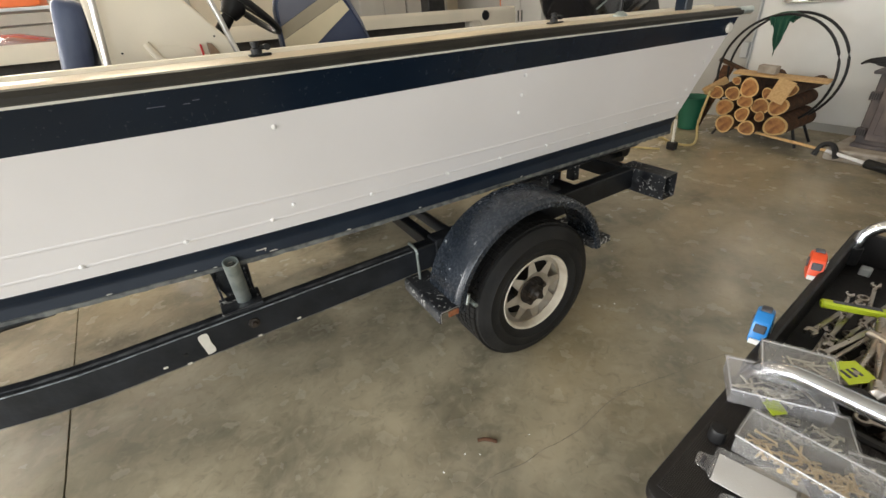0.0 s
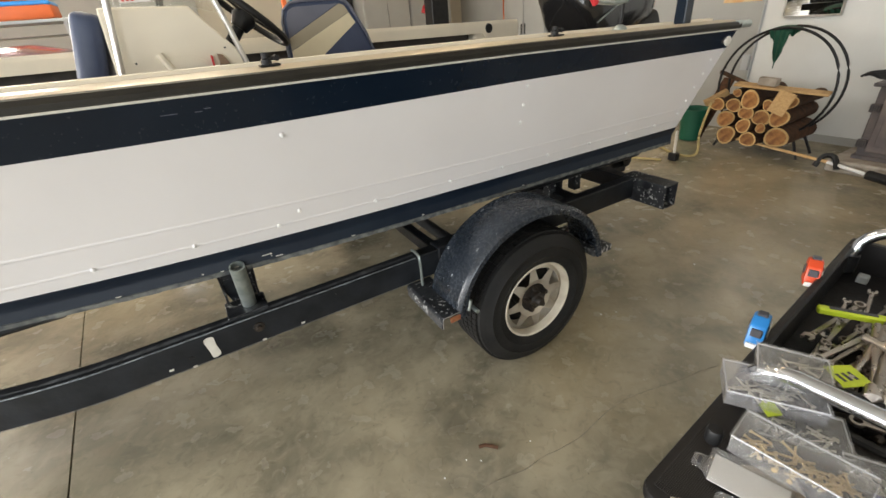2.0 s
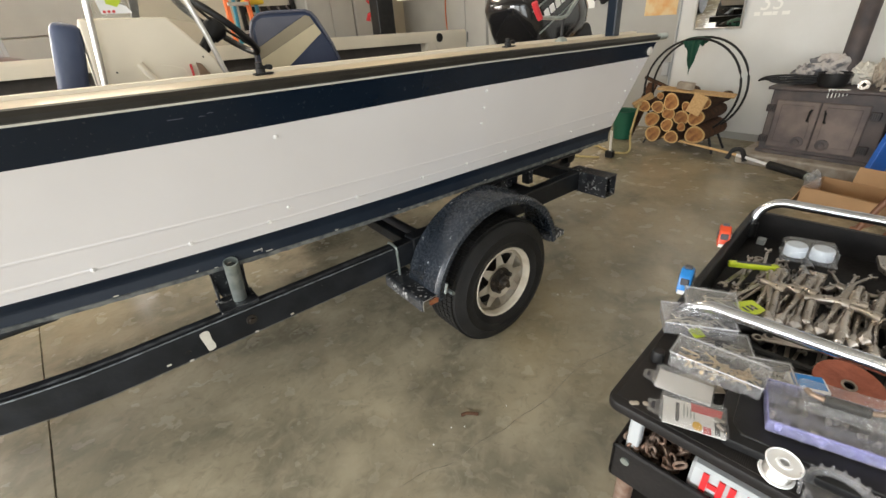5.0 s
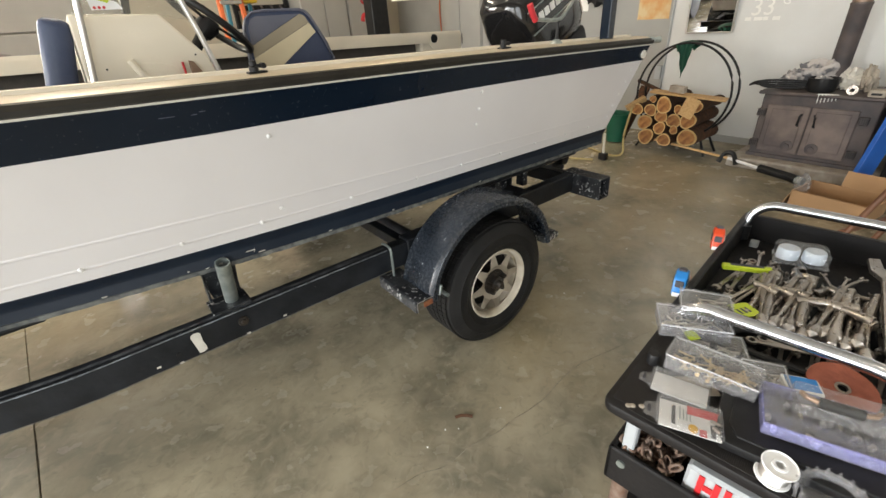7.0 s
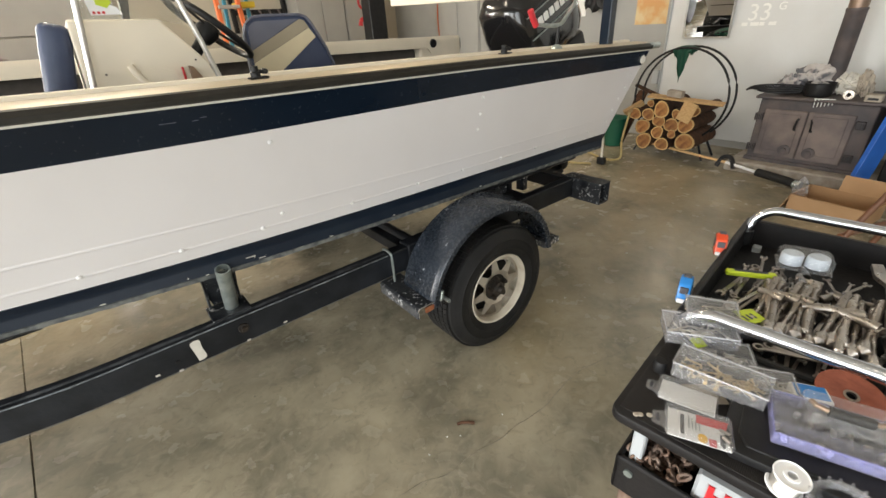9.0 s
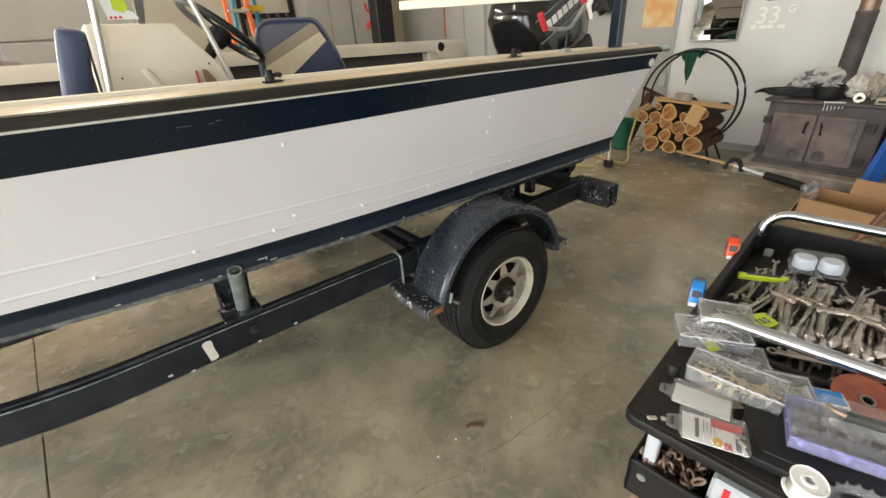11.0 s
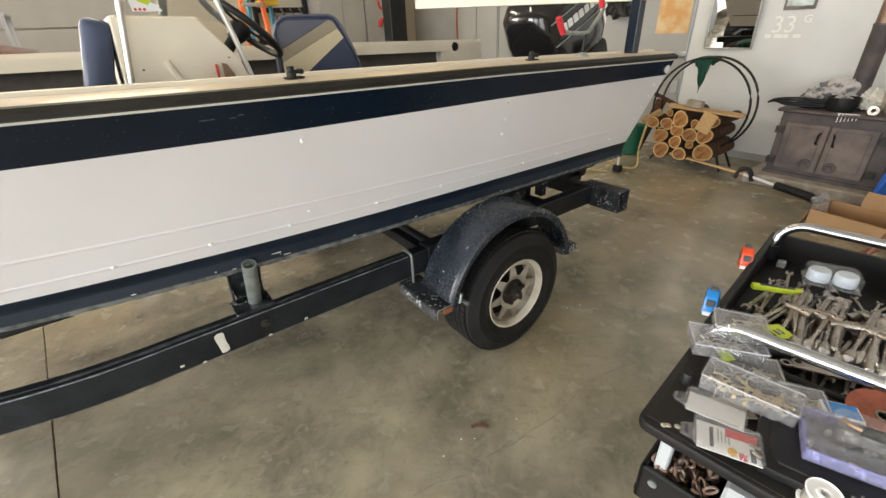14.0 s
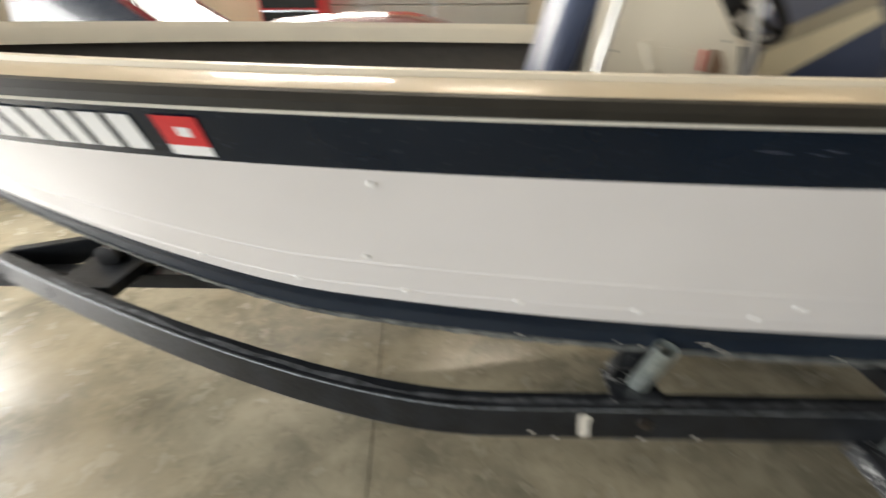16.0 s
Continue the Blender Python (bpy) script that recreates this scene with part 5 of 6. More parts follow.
# blue sheet, carton and chair beside the stove
plank("blue_board", "bright blue plastic board leaning by the stove", (3.18, -0.70, 0.0), (3.30, -0.77, 0.62), 0.035, 0.15, BLUE_SHEET)
tagged(part("cabinet", bx(3.35, 3.95, -1.15, -0.80, 0, 0.95, bevel=0.01), BLACK_PLASTIC, None, "dark cabinet beside the stove"), category="cabinet")
carton = thing("cardboard_box", "open cardboard box on the floor", "box", pose(2.68, -0.70, 0, 0, 0, -8))
for a in ((-0.16, -0.15, -0.22, 0.22), (0.15, 0.16, -0.22, 0.22), (-0.15, 0.15, -0.22, -0.21), (-0.15, 0.15, 0.21, 0.22)):
    part("side", bx(*a, 0.0, 0.13), CARDBOARD, carton)
part("base", bx(-0.15, 0.15, -0.21, 0.21, 0.0, 0.006), CARDBOARD, carton)
part("flap", bx(-0.14, 0.0, -0.21, 0.21, -0.003, 0.003), CARDBOARD, carton, at=pose(-0.163, 0, 0.128, 0, -84, 0))
part("flap", bx(0.0, 0.11, -0.21, 0.05, -0.003, 0.003), CARDBOARD, carton, at=pose(0.155, 0, 0.13, 0, -74, 0))
part("flap", bx(-0.15, 0.15, -0.15, 0.0, -0.003, 0.003), CARDBOARD, carton, at=pose(0, -0.215, 0.13, -48, 0, 0))
part("flap", bx(-0.15, 0.15, 0.0, 0.13, -0.003, 0.003), CARDBOARD, carton, at=pose(0, 0.215, 0.13, -70, 0, 0))
lump("packing_paper", "crumpled translucent wrapping in the box", "wrapping", (2.60, -0.50, 0.08), (0.06, 0.05, 0.09), FROSTED, 21)
chair = thing("wooden_frame", "brown varnished wooden trestle standing on the floor", "trestle", pose(1.95, -0.98, 0, 0, 0, -20))
for a, b in (((-0.12, 0.12, 0), (0.0, -0.05, 0.62)), ((0.12, -0.2, 0), (0.03, 0.0, 0.62)), ((0.30, 0.12, 0), (0.36, -0.05, 0.62)), ((-0.1, 0.09, 0.17), (0.33, 0.09, 0.17))):
    part("leg", cy(a, b, 0.016, n=10), BROWN_STICK, chair, smooth=True)
part("top_rail", bx(-0.08, 0.44, -0.07, 0.0, 0.60, 0.64, bevel=0.006), BROWN_STICK, chair)

# ---- the tool cart ----
CT = pose(-0.591, -0.882, 0.049, 0, 0, 6.5) @ Matrix.Scale(0.964, 4)


def on_cart(u, v, z, turn=0.0):
    """A place on the cart: u along it, v across it, away from the boat."""
    return CT @ pose(u, -v, z, 0, 0, turn)


CL, CW, SHELF = 1.10, 0.46, 0.665
cart = thing("tool_cart", "black wheeled tool cart with chrome handles", "tool cart", CT)
# near shelf with ribbed mat
def rounded(x0, x1, y0, y1, r):
    """A rectangle in plan whose two near corners are rounded."""
    out = [(x1, y0)] + [(x1, y1)]
    out += [(x0 + r - r * math.sin(t), y1 - r + r * math.cos(t)) for t in (math.pi / 2 * k / 6 for k in range(7))]
    out += [(x0 + r - r * math.cos(t), y0 + r - r * math.sin(t)) for t in (math.pi / 2 * k / 6 for k in range(7))]
    return out


part("shelf", slab(rounded(0.038, 0.37, -CW, 0.017, 0.025), 0.026, "z", 0.006), CART_BLACK, cart, "black moulded near shelf", smooth=True, at=pose(0, 0, SHELF - 0.031))
rib = bmesh.new()
for k in range(151):
    v = -0.002 + k * 0.003
    e = 0.048 if 0.03 < v < CW - 0.03 else 0.058
    box(rib, e, 0.366, -v - 0.0009, -v + 0.0009, SHELF - 0.006, SHELF - 0.003)
part("ribbed_mat", rib, MAT_RUBBER, cart, "finely ribbed black rubber mat", kind="stuff")
# deep tool tray
TR0, TR1, RIM_Z, TRAY_Z = 0.375, CL - 0.02, 0.700, 0.615
part("tray_floor", bx(TR0, TR1, -CW, 0.015, TRAY_Z - 0.02, TRAY_Z, bevel=0.002), CART_BLACK, cart, "black tray floor")
for a in ((TR0, TR1, -0.003, 0.015), (TR0, TR1, -CW, -CW + 0.018), (TR0 - 0.012, TR0 + 0.006, -CW, 0.015), (TR1 - 0.006, TR1 + 0.015, -CW, 0.015)):
    part("tray_wall", bx(*a, TRAY_Z - 0.02, RIM_Z if a[1] - a[0] > 0.1 else (RIM_Z if a[0] > 0.5 else SHELF + 0.004), bevel=0.004), CART_BLACK, cart, "black tray wall")


def handle(u, lean):
    v0, v1, top = 0.004, CW - 0.045, 0.757
    pts = [(u, -v0, RIM_Z - 0.06)]
    for k in range(8):
        a = math.pi / 2 * k / 7
        pts.append((u + lean * math.sin(a), -(v0 + 0.075 - 0.075 * math.cos(a)), top - 0.075 + 0.075 * math.sin(a)))
    for k in range(8):
        a = math.pi / 2 * k / 7
        pts.append((u + lean * math.cos(a), -(v1 - 0.075 + 0.075 * math.sin(a)), top - 0.075 + 0.075 * math.cos(a)))
    pts.append((u, -v1, RIM_Z - 0.06))
    return tb(pts, 0.0145, 12)


part("handle", handle(0.338, -0.006), CHROME, cart, "polished chrome tube handle", smooth=True)
part("handle", handle(1.03, 0.02), CHROME, cart, "polished chrome tube handle", smooth=True)
for u in (0.338, 1.03):
    for v in (0.004, CW - 0.045):
        part("handle_socket", cy((u, -v, RIM_Z - 0.07), (u, -v, RIM_Z - 0.02), 0.019, n=14), BLACK_PLASTIC, cart, smooth=True)
for u in (0.066, 1.02):
    for v in (0.045, CW - 0.045):
        part("leg", bx(u - 0.012, u + 0.012, -v - 0.012, -v + 0.012, 0.47, SHELF - 0.03, bevel=0.003), GREY_PAINT, cart, "grey steel upright")
        part("lower_leg", cy((u, -v, 0.05), (u, -v, 0.475), 0.019, n=14), RUST, cart, "rusty round leg", smooth=True)
        cst = part("caster", bx(u - 0.025, u + 0.025, -v - 0.025, -v + 0.025, 0.034, 0.054, bevel=0.003), GALV, cart, "swivel caster")
        part("caster_wheel", lathe([(0, -0.014), (0.03, -0.014), (0.042, -0.009), (0.042, 0.009), (0.03, 0.014), (0, 0.014)], 20), BLACK_PLASTIC, cst, smooth=True, at=pose(u - 0.015, -v, -0.0085))
        part("caster_fork", bx(u - 0.025, u + 0.012, -v - 0.022, -v - 0.017, -0.016, 0.039), GALV, cst)
# lower bin
LB = 0.548
part("bin_floor", bx(0.05, 1.04, -CW + 0.01, -0.01, LB - 0.10, LB - 0.085), CART_BLACK, cart)
for a in ((0.034, 1.045, -0.026, -0.014), (0.034, 1.045, -CW + 0.016, -CW + 0.028), (0.034, 0.048, -CW + 0.003, -0.014), (1.034, 1.048, -CW + 0.003, -0.003)):
    part("bin_wall", bx(*a, LB - 0.10, LB, bevel=0.004), CART_BLACK, cart, "black lower bin wall")
part("bin_bolt", cy((0.030, -0.045, LB - 0.03), (0.038, -0.045, LB - 0.03), 0.009, n=12), GALV, cart)
part("bottom_shelf", bx(0.02, 1.04, -CW + 0.01, -0.01, 0.14, 0.16, bevel=0.004), CART_BLACK, cart)
case = thing("grey_case", "light grey steel case with red marks in the cart's bin", "case", on_cart(0.054, 0.30, LB - 0.084))
part("shell", bx(0, 0.45, -0.135, 0.148, 0, 0.135, bevel=0.006), GREY_PAINT, case)
for k in range(5):
    y = 0.126 - 0.043 * k
    part("brand_bar", bx(-0.0035, -0.0005, y - 0.036, y - 0.026, 0.076, 0.128), RED_CARD, case, "red mark")
    part("brand_bar", bx(-0.0035, -0.0005, y - 0.010, y, 0.076, 0.128), RED_CARD, case, "red mark")
    part("brand_bar", bx(-0.0035, -0.0005, y - 0.0255, y - 0.0105, 0.095 if k % 2 == 0 else 0.076, 0.108 if k % 2 == 0 else 0.089), RED_CARD, case, "red mark")
part("brand_bar", bx(-0.0035, -0.0005, 0.10, 0.132, 0.054, 0.068), GREEN_PLASTIC, case, "green mark")
part("brand_bar", bx(-0.0035, -0.0005, 0.02, 0.06, 0.030, 0.042), DARK_PRINT, case, "dark mark")

# chain in the lower bin
chain = thing("chain", "heap of rusty steel chain in the cart's lower bin", "chain", on_cart(0.118, 0.085, LB - 0.085))
link = None
rnd = random.Random(4)
for k in range(150):
    pts = [(0.0068 * math.cos(t), 0.0125 * math.sin(t), 0) for t in (2 * math.pi * j / 12 for j in range(12))]
    m = pose(rnd.uniform(-0.06, 0.06), rnd.uniform(-0.05, 0.055), 0.012 + rnd.uniform(0, 0.085), rnd.uniform(0, 180), rnd.uniform(0, 180), rnd.uniform(0, 180))
    if link is None:
        link = part("link", tb(pts, 0.0030, 6, closed=True), RUST, chain, smooth=True, at=m)
    else:
        o = link.copy()
        scene.collection.objects.link(o)
        o.matrix_basis = m

# ---- tools in the tray ----


def spanner(L, w):
    """A combination spanner lying along x: shaft, open jaw and ring."""
    bm = bmesh.new()
    box(bm, -L / 2 + w, L / 2 - w, -w * 0.28, w * 0.28, 0, w * 0.3, bevel=w * 0.06)
    ring = lathe([(w * 0.36, 0), (w * 0.62, 0), (w * 0.66, w * 0.18), (w * 0.62, w * 0.36), (w * 0.36, w * 0.36), (w * 0.36, 0)], 14, "z")
    me = bpy.data.meshes.new("tmp")
    bmesh.ops.translate(ring, vec=(-L / 2 + w * 0.5, 0, 0), verts=ring.verts)
    ring.to_mesh(me)
    ring.free()
    bm.from_mesh(me)
    bpy.data.meshes.remove(me)
    jaw = slab([(L / 2 - w * 1.15, -w * 0.3), (L / 2 - w * 0.8, -w * 0.62), (L / 2, -w * 0.55), (L / 2 - w * 0.05, -w * 0.28), (L / 2 - w * 0.5, -w * 0.25), (L / 2 - w * 0.5, w * 0.25), (L / 2 + w * 0.05, w * 0.28), (L / 2 + w * 0.05, w * 0.55), (L / 2 - w * 0.7, w * 0.62), (L / 2 - w * 1.15, w * 0.3)], w * 0.34, "z")
    me = bpy.data.meshes.new("tmp")
    jaw.to_mesh(me)
    jaw.free()
    bm.from_mesh(me)
    bpy.data.meshes.remove(me)
    return bm


rnd = random.Random(11)
proto = {}


def tool(name, label, cat, key, make, m, mat=STEEL, group="loose hand tools", smooth=False):
    """A small one-piece tool; alike ones share a mesh."""
    if key not in proto:
        o = part(name, make(), mat, None, label, smooth=smooth, at=m)
        proto[key] = o
    else:
        o = proto[key].copy()
        scene.collection.objects.link(o)
        o.matrix_basis = m
    return tagged(o, label, cat, group)


def flip(L):
    return lambda: spanner(*L)


SIZES = [(0.13, 0.012), (0.15, 0.014), (0.18, 0.016), (0.21, 0.019)]
for layer in range(3):
    for k in range(20):
        s = SIZES[rnd.randrange(4)]
        u = 0.53 + rnd.uniform(-0.05, 0.10) + 0.06 * layer
        v = 0.05 + 0.0185 * k + rnd.uniform(-0.008, 0.008)
        tool("wrench", "worn steel combination wrench in the tool tray", "wrench", s, flip(s), on_cart(u, v, TRAY_Z + 0.003 + 0.014 * layer, rnd.uniform(-14, 10) - 4) @ pose(0, 0, 0, rnd.uniform(-8, 8), rnd.uniform(-5, 5), 180 * rnd.randrange(2)))
for k in range(18):
    s = SIZES[rnd.randrange(3)]
    tool("wrench", "worn steel combination wrench in the tool tray", "wrench", s, flip(s), on_cart(0.75 + rnd.uniform(-0.06, 0.14), 0.05 + 0.3 * rnd.random(), TRAY_Z + 0.006 + 0.03 * rnd.random(), rnd.uniform(-24, 20)) @ pose(0, 0, 0, rnd.uniform(-8, 8), rnd.uniform(-6, 6), 0))


def socket():
    return lathe([(0.007, 0.03), (0.0085, 0.03), (0.0085, 0.004), (0.0115, 0), (0.0125, -0.028), (0.0095, -0.028), (0.0085, -0.01), (0.0, -0.009)], 14, "x")


for k in range(9):
    tool("socket", "steel socket in the tool tray", "socket", "socket", socket, on_cart(0.62 + rnd.uniform(0, 0.22), 0.12 + 0.26 * rnd.random(), TRAY_Z + 0.045 + 0.016 * rnd.random(), rnd.uniform(0, 360)), smooth=True)


def ratchet():
    bm = lathe([(0, 0.24), (0.009, 0.235), (0.010, 0.13), (0.008, 0.12), (0.006, 0.10), (0.006, 0.03), (0.014, 0.012), (0.014, -0.016), (0, -0.025)], 14, "x")
    return bm


for u, v, a in ((0.54, 0.16, 70), (0.56, 0.21, 62), (0.58, 0.29, 58)):
    tool("ratchet_handle", "steel ratchet handle on top of the wrenches", "ratchet", "ratchet", ratchet, on_cart(u - 0.05, v, TRAY_Z + 0.06, a - 60), smooth=True)
for k in range(13):
    tool("ratchet_handle", "steel ratchet handle on top of the wrenches", "ratchet", "ratchet", ratchet, on_cart(0.50 + 0.02 * (k % 3) + (0.21 if k % 4 == 1 else 0.0), 0.125 + 0.0185 * k, TRAY_Z + 0.052 + 0.006 * (k % 2), rnd.uniform(-9, 7)) @ pose(0, 0, 0, 0, rnd.uniform(-4, 2), 180 if k % 4 == 1 else 0), smooth=True)
for k in range(7):
    tool("socket", "steel socket in the tool tray", "socket", "socket", socket, on_cart(0.64 + 0.012 * (k % 3), 0.14 + 0.03 * k, TRAY_Z + 0.066, rnd.uniform(60, 120)), smooth=True)
bar = thing("breaker_bar", "long steel breaker bar along the tray", "bar", on_cart(0.66, 0.42, TRAY_Z + 0.055, 2))
part("shaft", cy((-0.25, 0, 0), (0.28, 0, 0), 0.011, n=14), STEEL, bar, smooth=True)
part("grip", cy((-0.25, 0, 0), (-0.10, 0, 0), 0.0145, n=14), STEEL, bar, smooth=True)
part("head", bx(0.26, 0.31, -0.018, 0.018, -0.016, 0.016, bevel=0.005), STEEL, bar)
adj = thing("adjustable_wrench", "large worn adjustable wrench lying across the tray", "wrench", on_cart(0.72, 0.37, TRAY_Z + 0.065, 4))
part("shaft", slab([(-0.2, -0.016), (-0.2, 0.016), (0.13, 0.013), (0.17, 0.035), (0.24, 0.04), (0.25, 0.015), (0.19, 0.008), (0.19, -0.012), (0.25, -0.02), (0.25, -0.045), (0.17, -0.05), (0.13, -0.015)], 0.013, "z", 0.002), STEEL, adj)
part("knurl", cy((0.15, -0.01, 0.006), (0.18, -0.01, 0.006), 0.009, n=12), STEEL, adj)
plank("plier_blade", "long thin steel rule across the tray", tuple(on_cart(0.80, 0.36, 0.70).translation), tuple(on_cart(1.02, 0.47, 0.755).translation), 0.02, 0.004, STEEL)
gl = thing("yellow_level", "lime green torpedo tool in the tray", "tool", on_cart(0.735, 0.075, TRAY_Z + 0.05, -66) @ Matrix.Scale(0.82, 4))
part("body", bx(-0.075, 0.075, -0.012, 0.012, 0, 0.02, bevel=0.004), LIME, gl)
part("window", bx(-0.05, 0.05, -0.006, 0.006, 0.02, 0.022), DARK_PRINT, gl)
gl2 = thing("lime_tag", "lime green plastic tag among the tools", "tag", on_cart(0.505, 0.118, TRAY_Z + 0.064, -30) @ Matrix.Scale(1.0, 4))
part("sheet", slab([(-0.03, -0.025), (0.025, -0.03), (0.03, 0.02), (-0.02, 0.028)], 0.0016, "z"), LIME, gl2)
for k in range(3):
    part("print_bar", bx(-0.018 + 0.012 * k, -0.012 + 0.012 * k, -0.014, 0.006, 0.0016, 0.002), DARK_PRINT, gl2, "unreadable print")
# blister with two round white caps
bl = thing("blister_pack", "clear blister pack holding two round white caps", "package", on_cart(0.87, 0.175, TRAY_Z + 0.06, -78))
part("card", bx(-0.064, 0.064, -0.042, 0.042, 0, 0.002), FROSTED, bl)
part("cover", bx(-0.062, 0.062, -0.04, 0.04, 0.002, 0.045, bevel=0.01), CLEAR, bl)
for s in (-1, 1):
    part("cap", lathe([(0, 0.036), (0.024, 0.036), (0.027, 0.03), (0.027, 0.004)], 22, "z"), CAP_BLUE, bl, smooth=True, at=pose(s * 0.03, 0, 0))


def tape(name, label, mat, m):
    """A palm-sized tape measure clipped on the rim."""
    o = thing(name, label, "tape measure", m, "tape measures")
    out = [(-0.035, 0.0), (-0.036, 0.045), (-0.024, 0.062), (0.012, 0.065), (0.034, 0.05), (0.038, 0.012), (0.034, 0.0)]
    part("case", slab(out, 0.03, "y", 0.005), mat, o, smooth=True, at=pose(0, -0.015, 0))
    part("face", lathe([(0, -0.003), (0.012, -0.003), (0.014, 0.002)], 20), DARK_PRINT, o, at=pose(0, -0.0145, 0.035), smooth=True)
    part("face", lathe([(0, 0.003), (0.012, 0.003), (0.014, -0.002)], 20), DARK_PRINT, o, at=pose(0, 0.0145, 0.035), smooth=True)
    part("lever", bx(-0.012, 0.012, -0.009, 0.009, 0.063, 0.07, bevel=0.002), DARK_PRINT, o)
    part("display", bx(0.031, 0.0385, -0.010, 0.010, 0.026, 0.044, bevel=0.002), DARK_PRINT, o)
    part("blade_mouth", bx(0.034, 0.042, -0.012, 0.012, 0.002, 0.012), WHITE_CARD, o)
    part("belt_clip", bx(-0.02, 0.02, 0.016, 0.019, 0.01, 0.05, bevel=0.001), STEEL, o)


tape("tape_measure", "blue tape measure clipped on the cart's rim", BLUE_TAPE, on_cart(0.495, -0.029, 0.672, 190) @ pose(0, 0, 0, 0, -12, 0))
tape("tape_measure", "red-orange tape measure clipped on the cart's rim", ORANGE_TAPE, on_cart(0.825, -0.029, 0.668, 194) @ pose(0, 0, 0, 0, -12, 0))

# ---- packs on the near shelf ----


def nail_heap(name, label, w, d, n, L, mat, m, parent):
    bm = bmesh.new()
    for k in range(n):
        a, b = rnd.uniform(0, 6.3), rnd.uniform(-0.2, 0.2)
        c = Vector((rnd.uniform(-1, 1) * max(0.004, w - L / 2), rnd.uniform(-1, 1) * max(0.004, d - L / 2), 0.006 + 0.014 * rnd.random()))
        v = Vector((math.cos(a) * math.cos(b), math.sin(a) * math.cos(b), math.sin(b))) * L / 2
        cyl(bm, c - v, c + v, 0.0017, n=6)
        cyl(bm, c + v, c + v * 1.04, 0.004, n=8)
    return part(name, bm, mat, parent, label, at=m, kind="stuff")


def clear_box(label, w, d, h, m, mat=CLEAR, fill=None, n=45, L=0.035, lid=True):
    o = thing("clear_box", label, "box", m, "clear packs on the cart")
    for a in ((-w, w, -d, -d + 0.002), (-w, w, d - 0.002, d), (-w, -w + 0.002, -d + 0.002, d - 0.002), (w - 0.002, w, -d + 0.002, d - 0.002)):
        part("side", bx(*a, 0.0, h), mat, o)
    part("base", bx(-w, w, -d, d, 0, 0.002), mat, o)
    if lid:
        part("rim", tb([(-w, -d, h), (w, -d, h), (w, d, h), (-w, d, h)], 0.0016, 6, closed=True), RIM_GLINT, o, "plastic rim whitened like a bright reflecting edge")
        part("lid", bx(-w - 0.003, w + 0.003, -d - 0.003, d + 0.003, h + 0.0005, h + 0.004, bevel=0.001), mat, o)
    if fill:
        nail_heap("nails", "loose nails and screws", w, d, n, L, fill, pose(0, 0, 0.001), o)
    return o


SZ = SHELF + 0.001
clear_box("clear plastic box of pale nails on the cart", 0.06, 0.04, 0.03, on_cart(0.30, 0.105, SZ, -66), CLEAR, PALE_NAIL, 18, 0.032)
clear_box("clear plastic box of brass nails on the cart", 0.08, 0.034, 0.035, on_cart(0.216, 0.125, SZ + 0.019, -88), CLEAR, BRASS, 46, 0.03)
tagx = thing("price_tag", "small lime green tag lying on the nail boxes", "tag", on_cart(0.296, 0.062, SZ + 0.036, -40))
part("sheet", slab([(-0.013, -0.016), (0.012, -0.013), (0.014, 0.012), (0.0, 0.018), (-0.012, 0.014)], 0.0015, "z"), LIME, tagx)
scrap = thing("card_scrap", "small beige card lying under the nail box", "card", on_cart(0.188, 0.112, SZ, -50))
part("sheet", bx(-0.035, 0.035, -0.025, 0.025, 0, 0.002), LEATHER, scrap)
clear_box("clear plastic box of screws on the cart", 0.036, 0.03, 0.035, on_cart(0.272, 0.205, SZ, -68), CLEAR, PALE_NAIL, 40, 0.024)
clear_box("clear plastic pack of screws by the handle", 0.07, 0.04, 0.03, on_cart(0.325, 0.05, SZ + 0.032, -63), FROSTED, PALE_NAIL, 16, 0.05)
clear_box("clear plastic pack of screws by the handle", 0.05, 0.036, 0.026, on_cart(0.36, 0.06, SZ + 0.067, -70), CLEAR, PALE_NAIL, 10, 0.035)
blu = thing("blue_label_box", "small box with a blue label by the grinding disc", "box", on_cart(0.292, 0.262, SZ, -66))
part("carton", bx(-0.03, 0.03, -0.022, 0.022, 0, 0.028, bevel=0.002), PAPER, blu)
part("label", bx(-0.026, 0.026, -0.018, 0.018, 0.028, 0.0286), BLUE_TAPE, blu)
# lilac organiser with compartments
org = thing("organiser_box", "flat lilac-edged clear organiser box with compartments", "box", on_cart(0.19, 0.305, SZ + 0.027, -77) @ Matrix.Diagonal((0.76, 0.86, 0.72, 1)))
part("base", bx(-0.12, 0.12, -0.062, 0.062, 0, 0.002), CLEAR, org)
part("lid", bx(-0.118, 0.118, -0.06, 0.06, 0.034, 0.036), CLEAR, org, "clear lid")
part("rim", tb([(-0.12, -0.062, 0.034), (0.12, -0.062, 0.034), (0.12, 0.062, 0.034), (-0.12, 0.062, 0.034)], 0.0035, 6, closed=True), LILAC, org, "lilac rim")
for a in ((-0.12, 0.12, -0.062, -0.0595), (-0.12, 0.12, 0.0595, 0.062), (-0.12, -0.1175, -0.0595, 0.0595), (0.1175, 0.12, -0.0595, 0.0595)):
    part("side", bx(*a, 0.002, 0.033), LILAC, org, "lilac-tinted side")
for k in range(6):
    part("divider", bx(-0.0857 + 0.0343 * k - 0.0008, -0.0857 + 0.0343 * k + 0.0008, -0.0595, 0.0595, 0.002, 0.031), FROSTED, org)
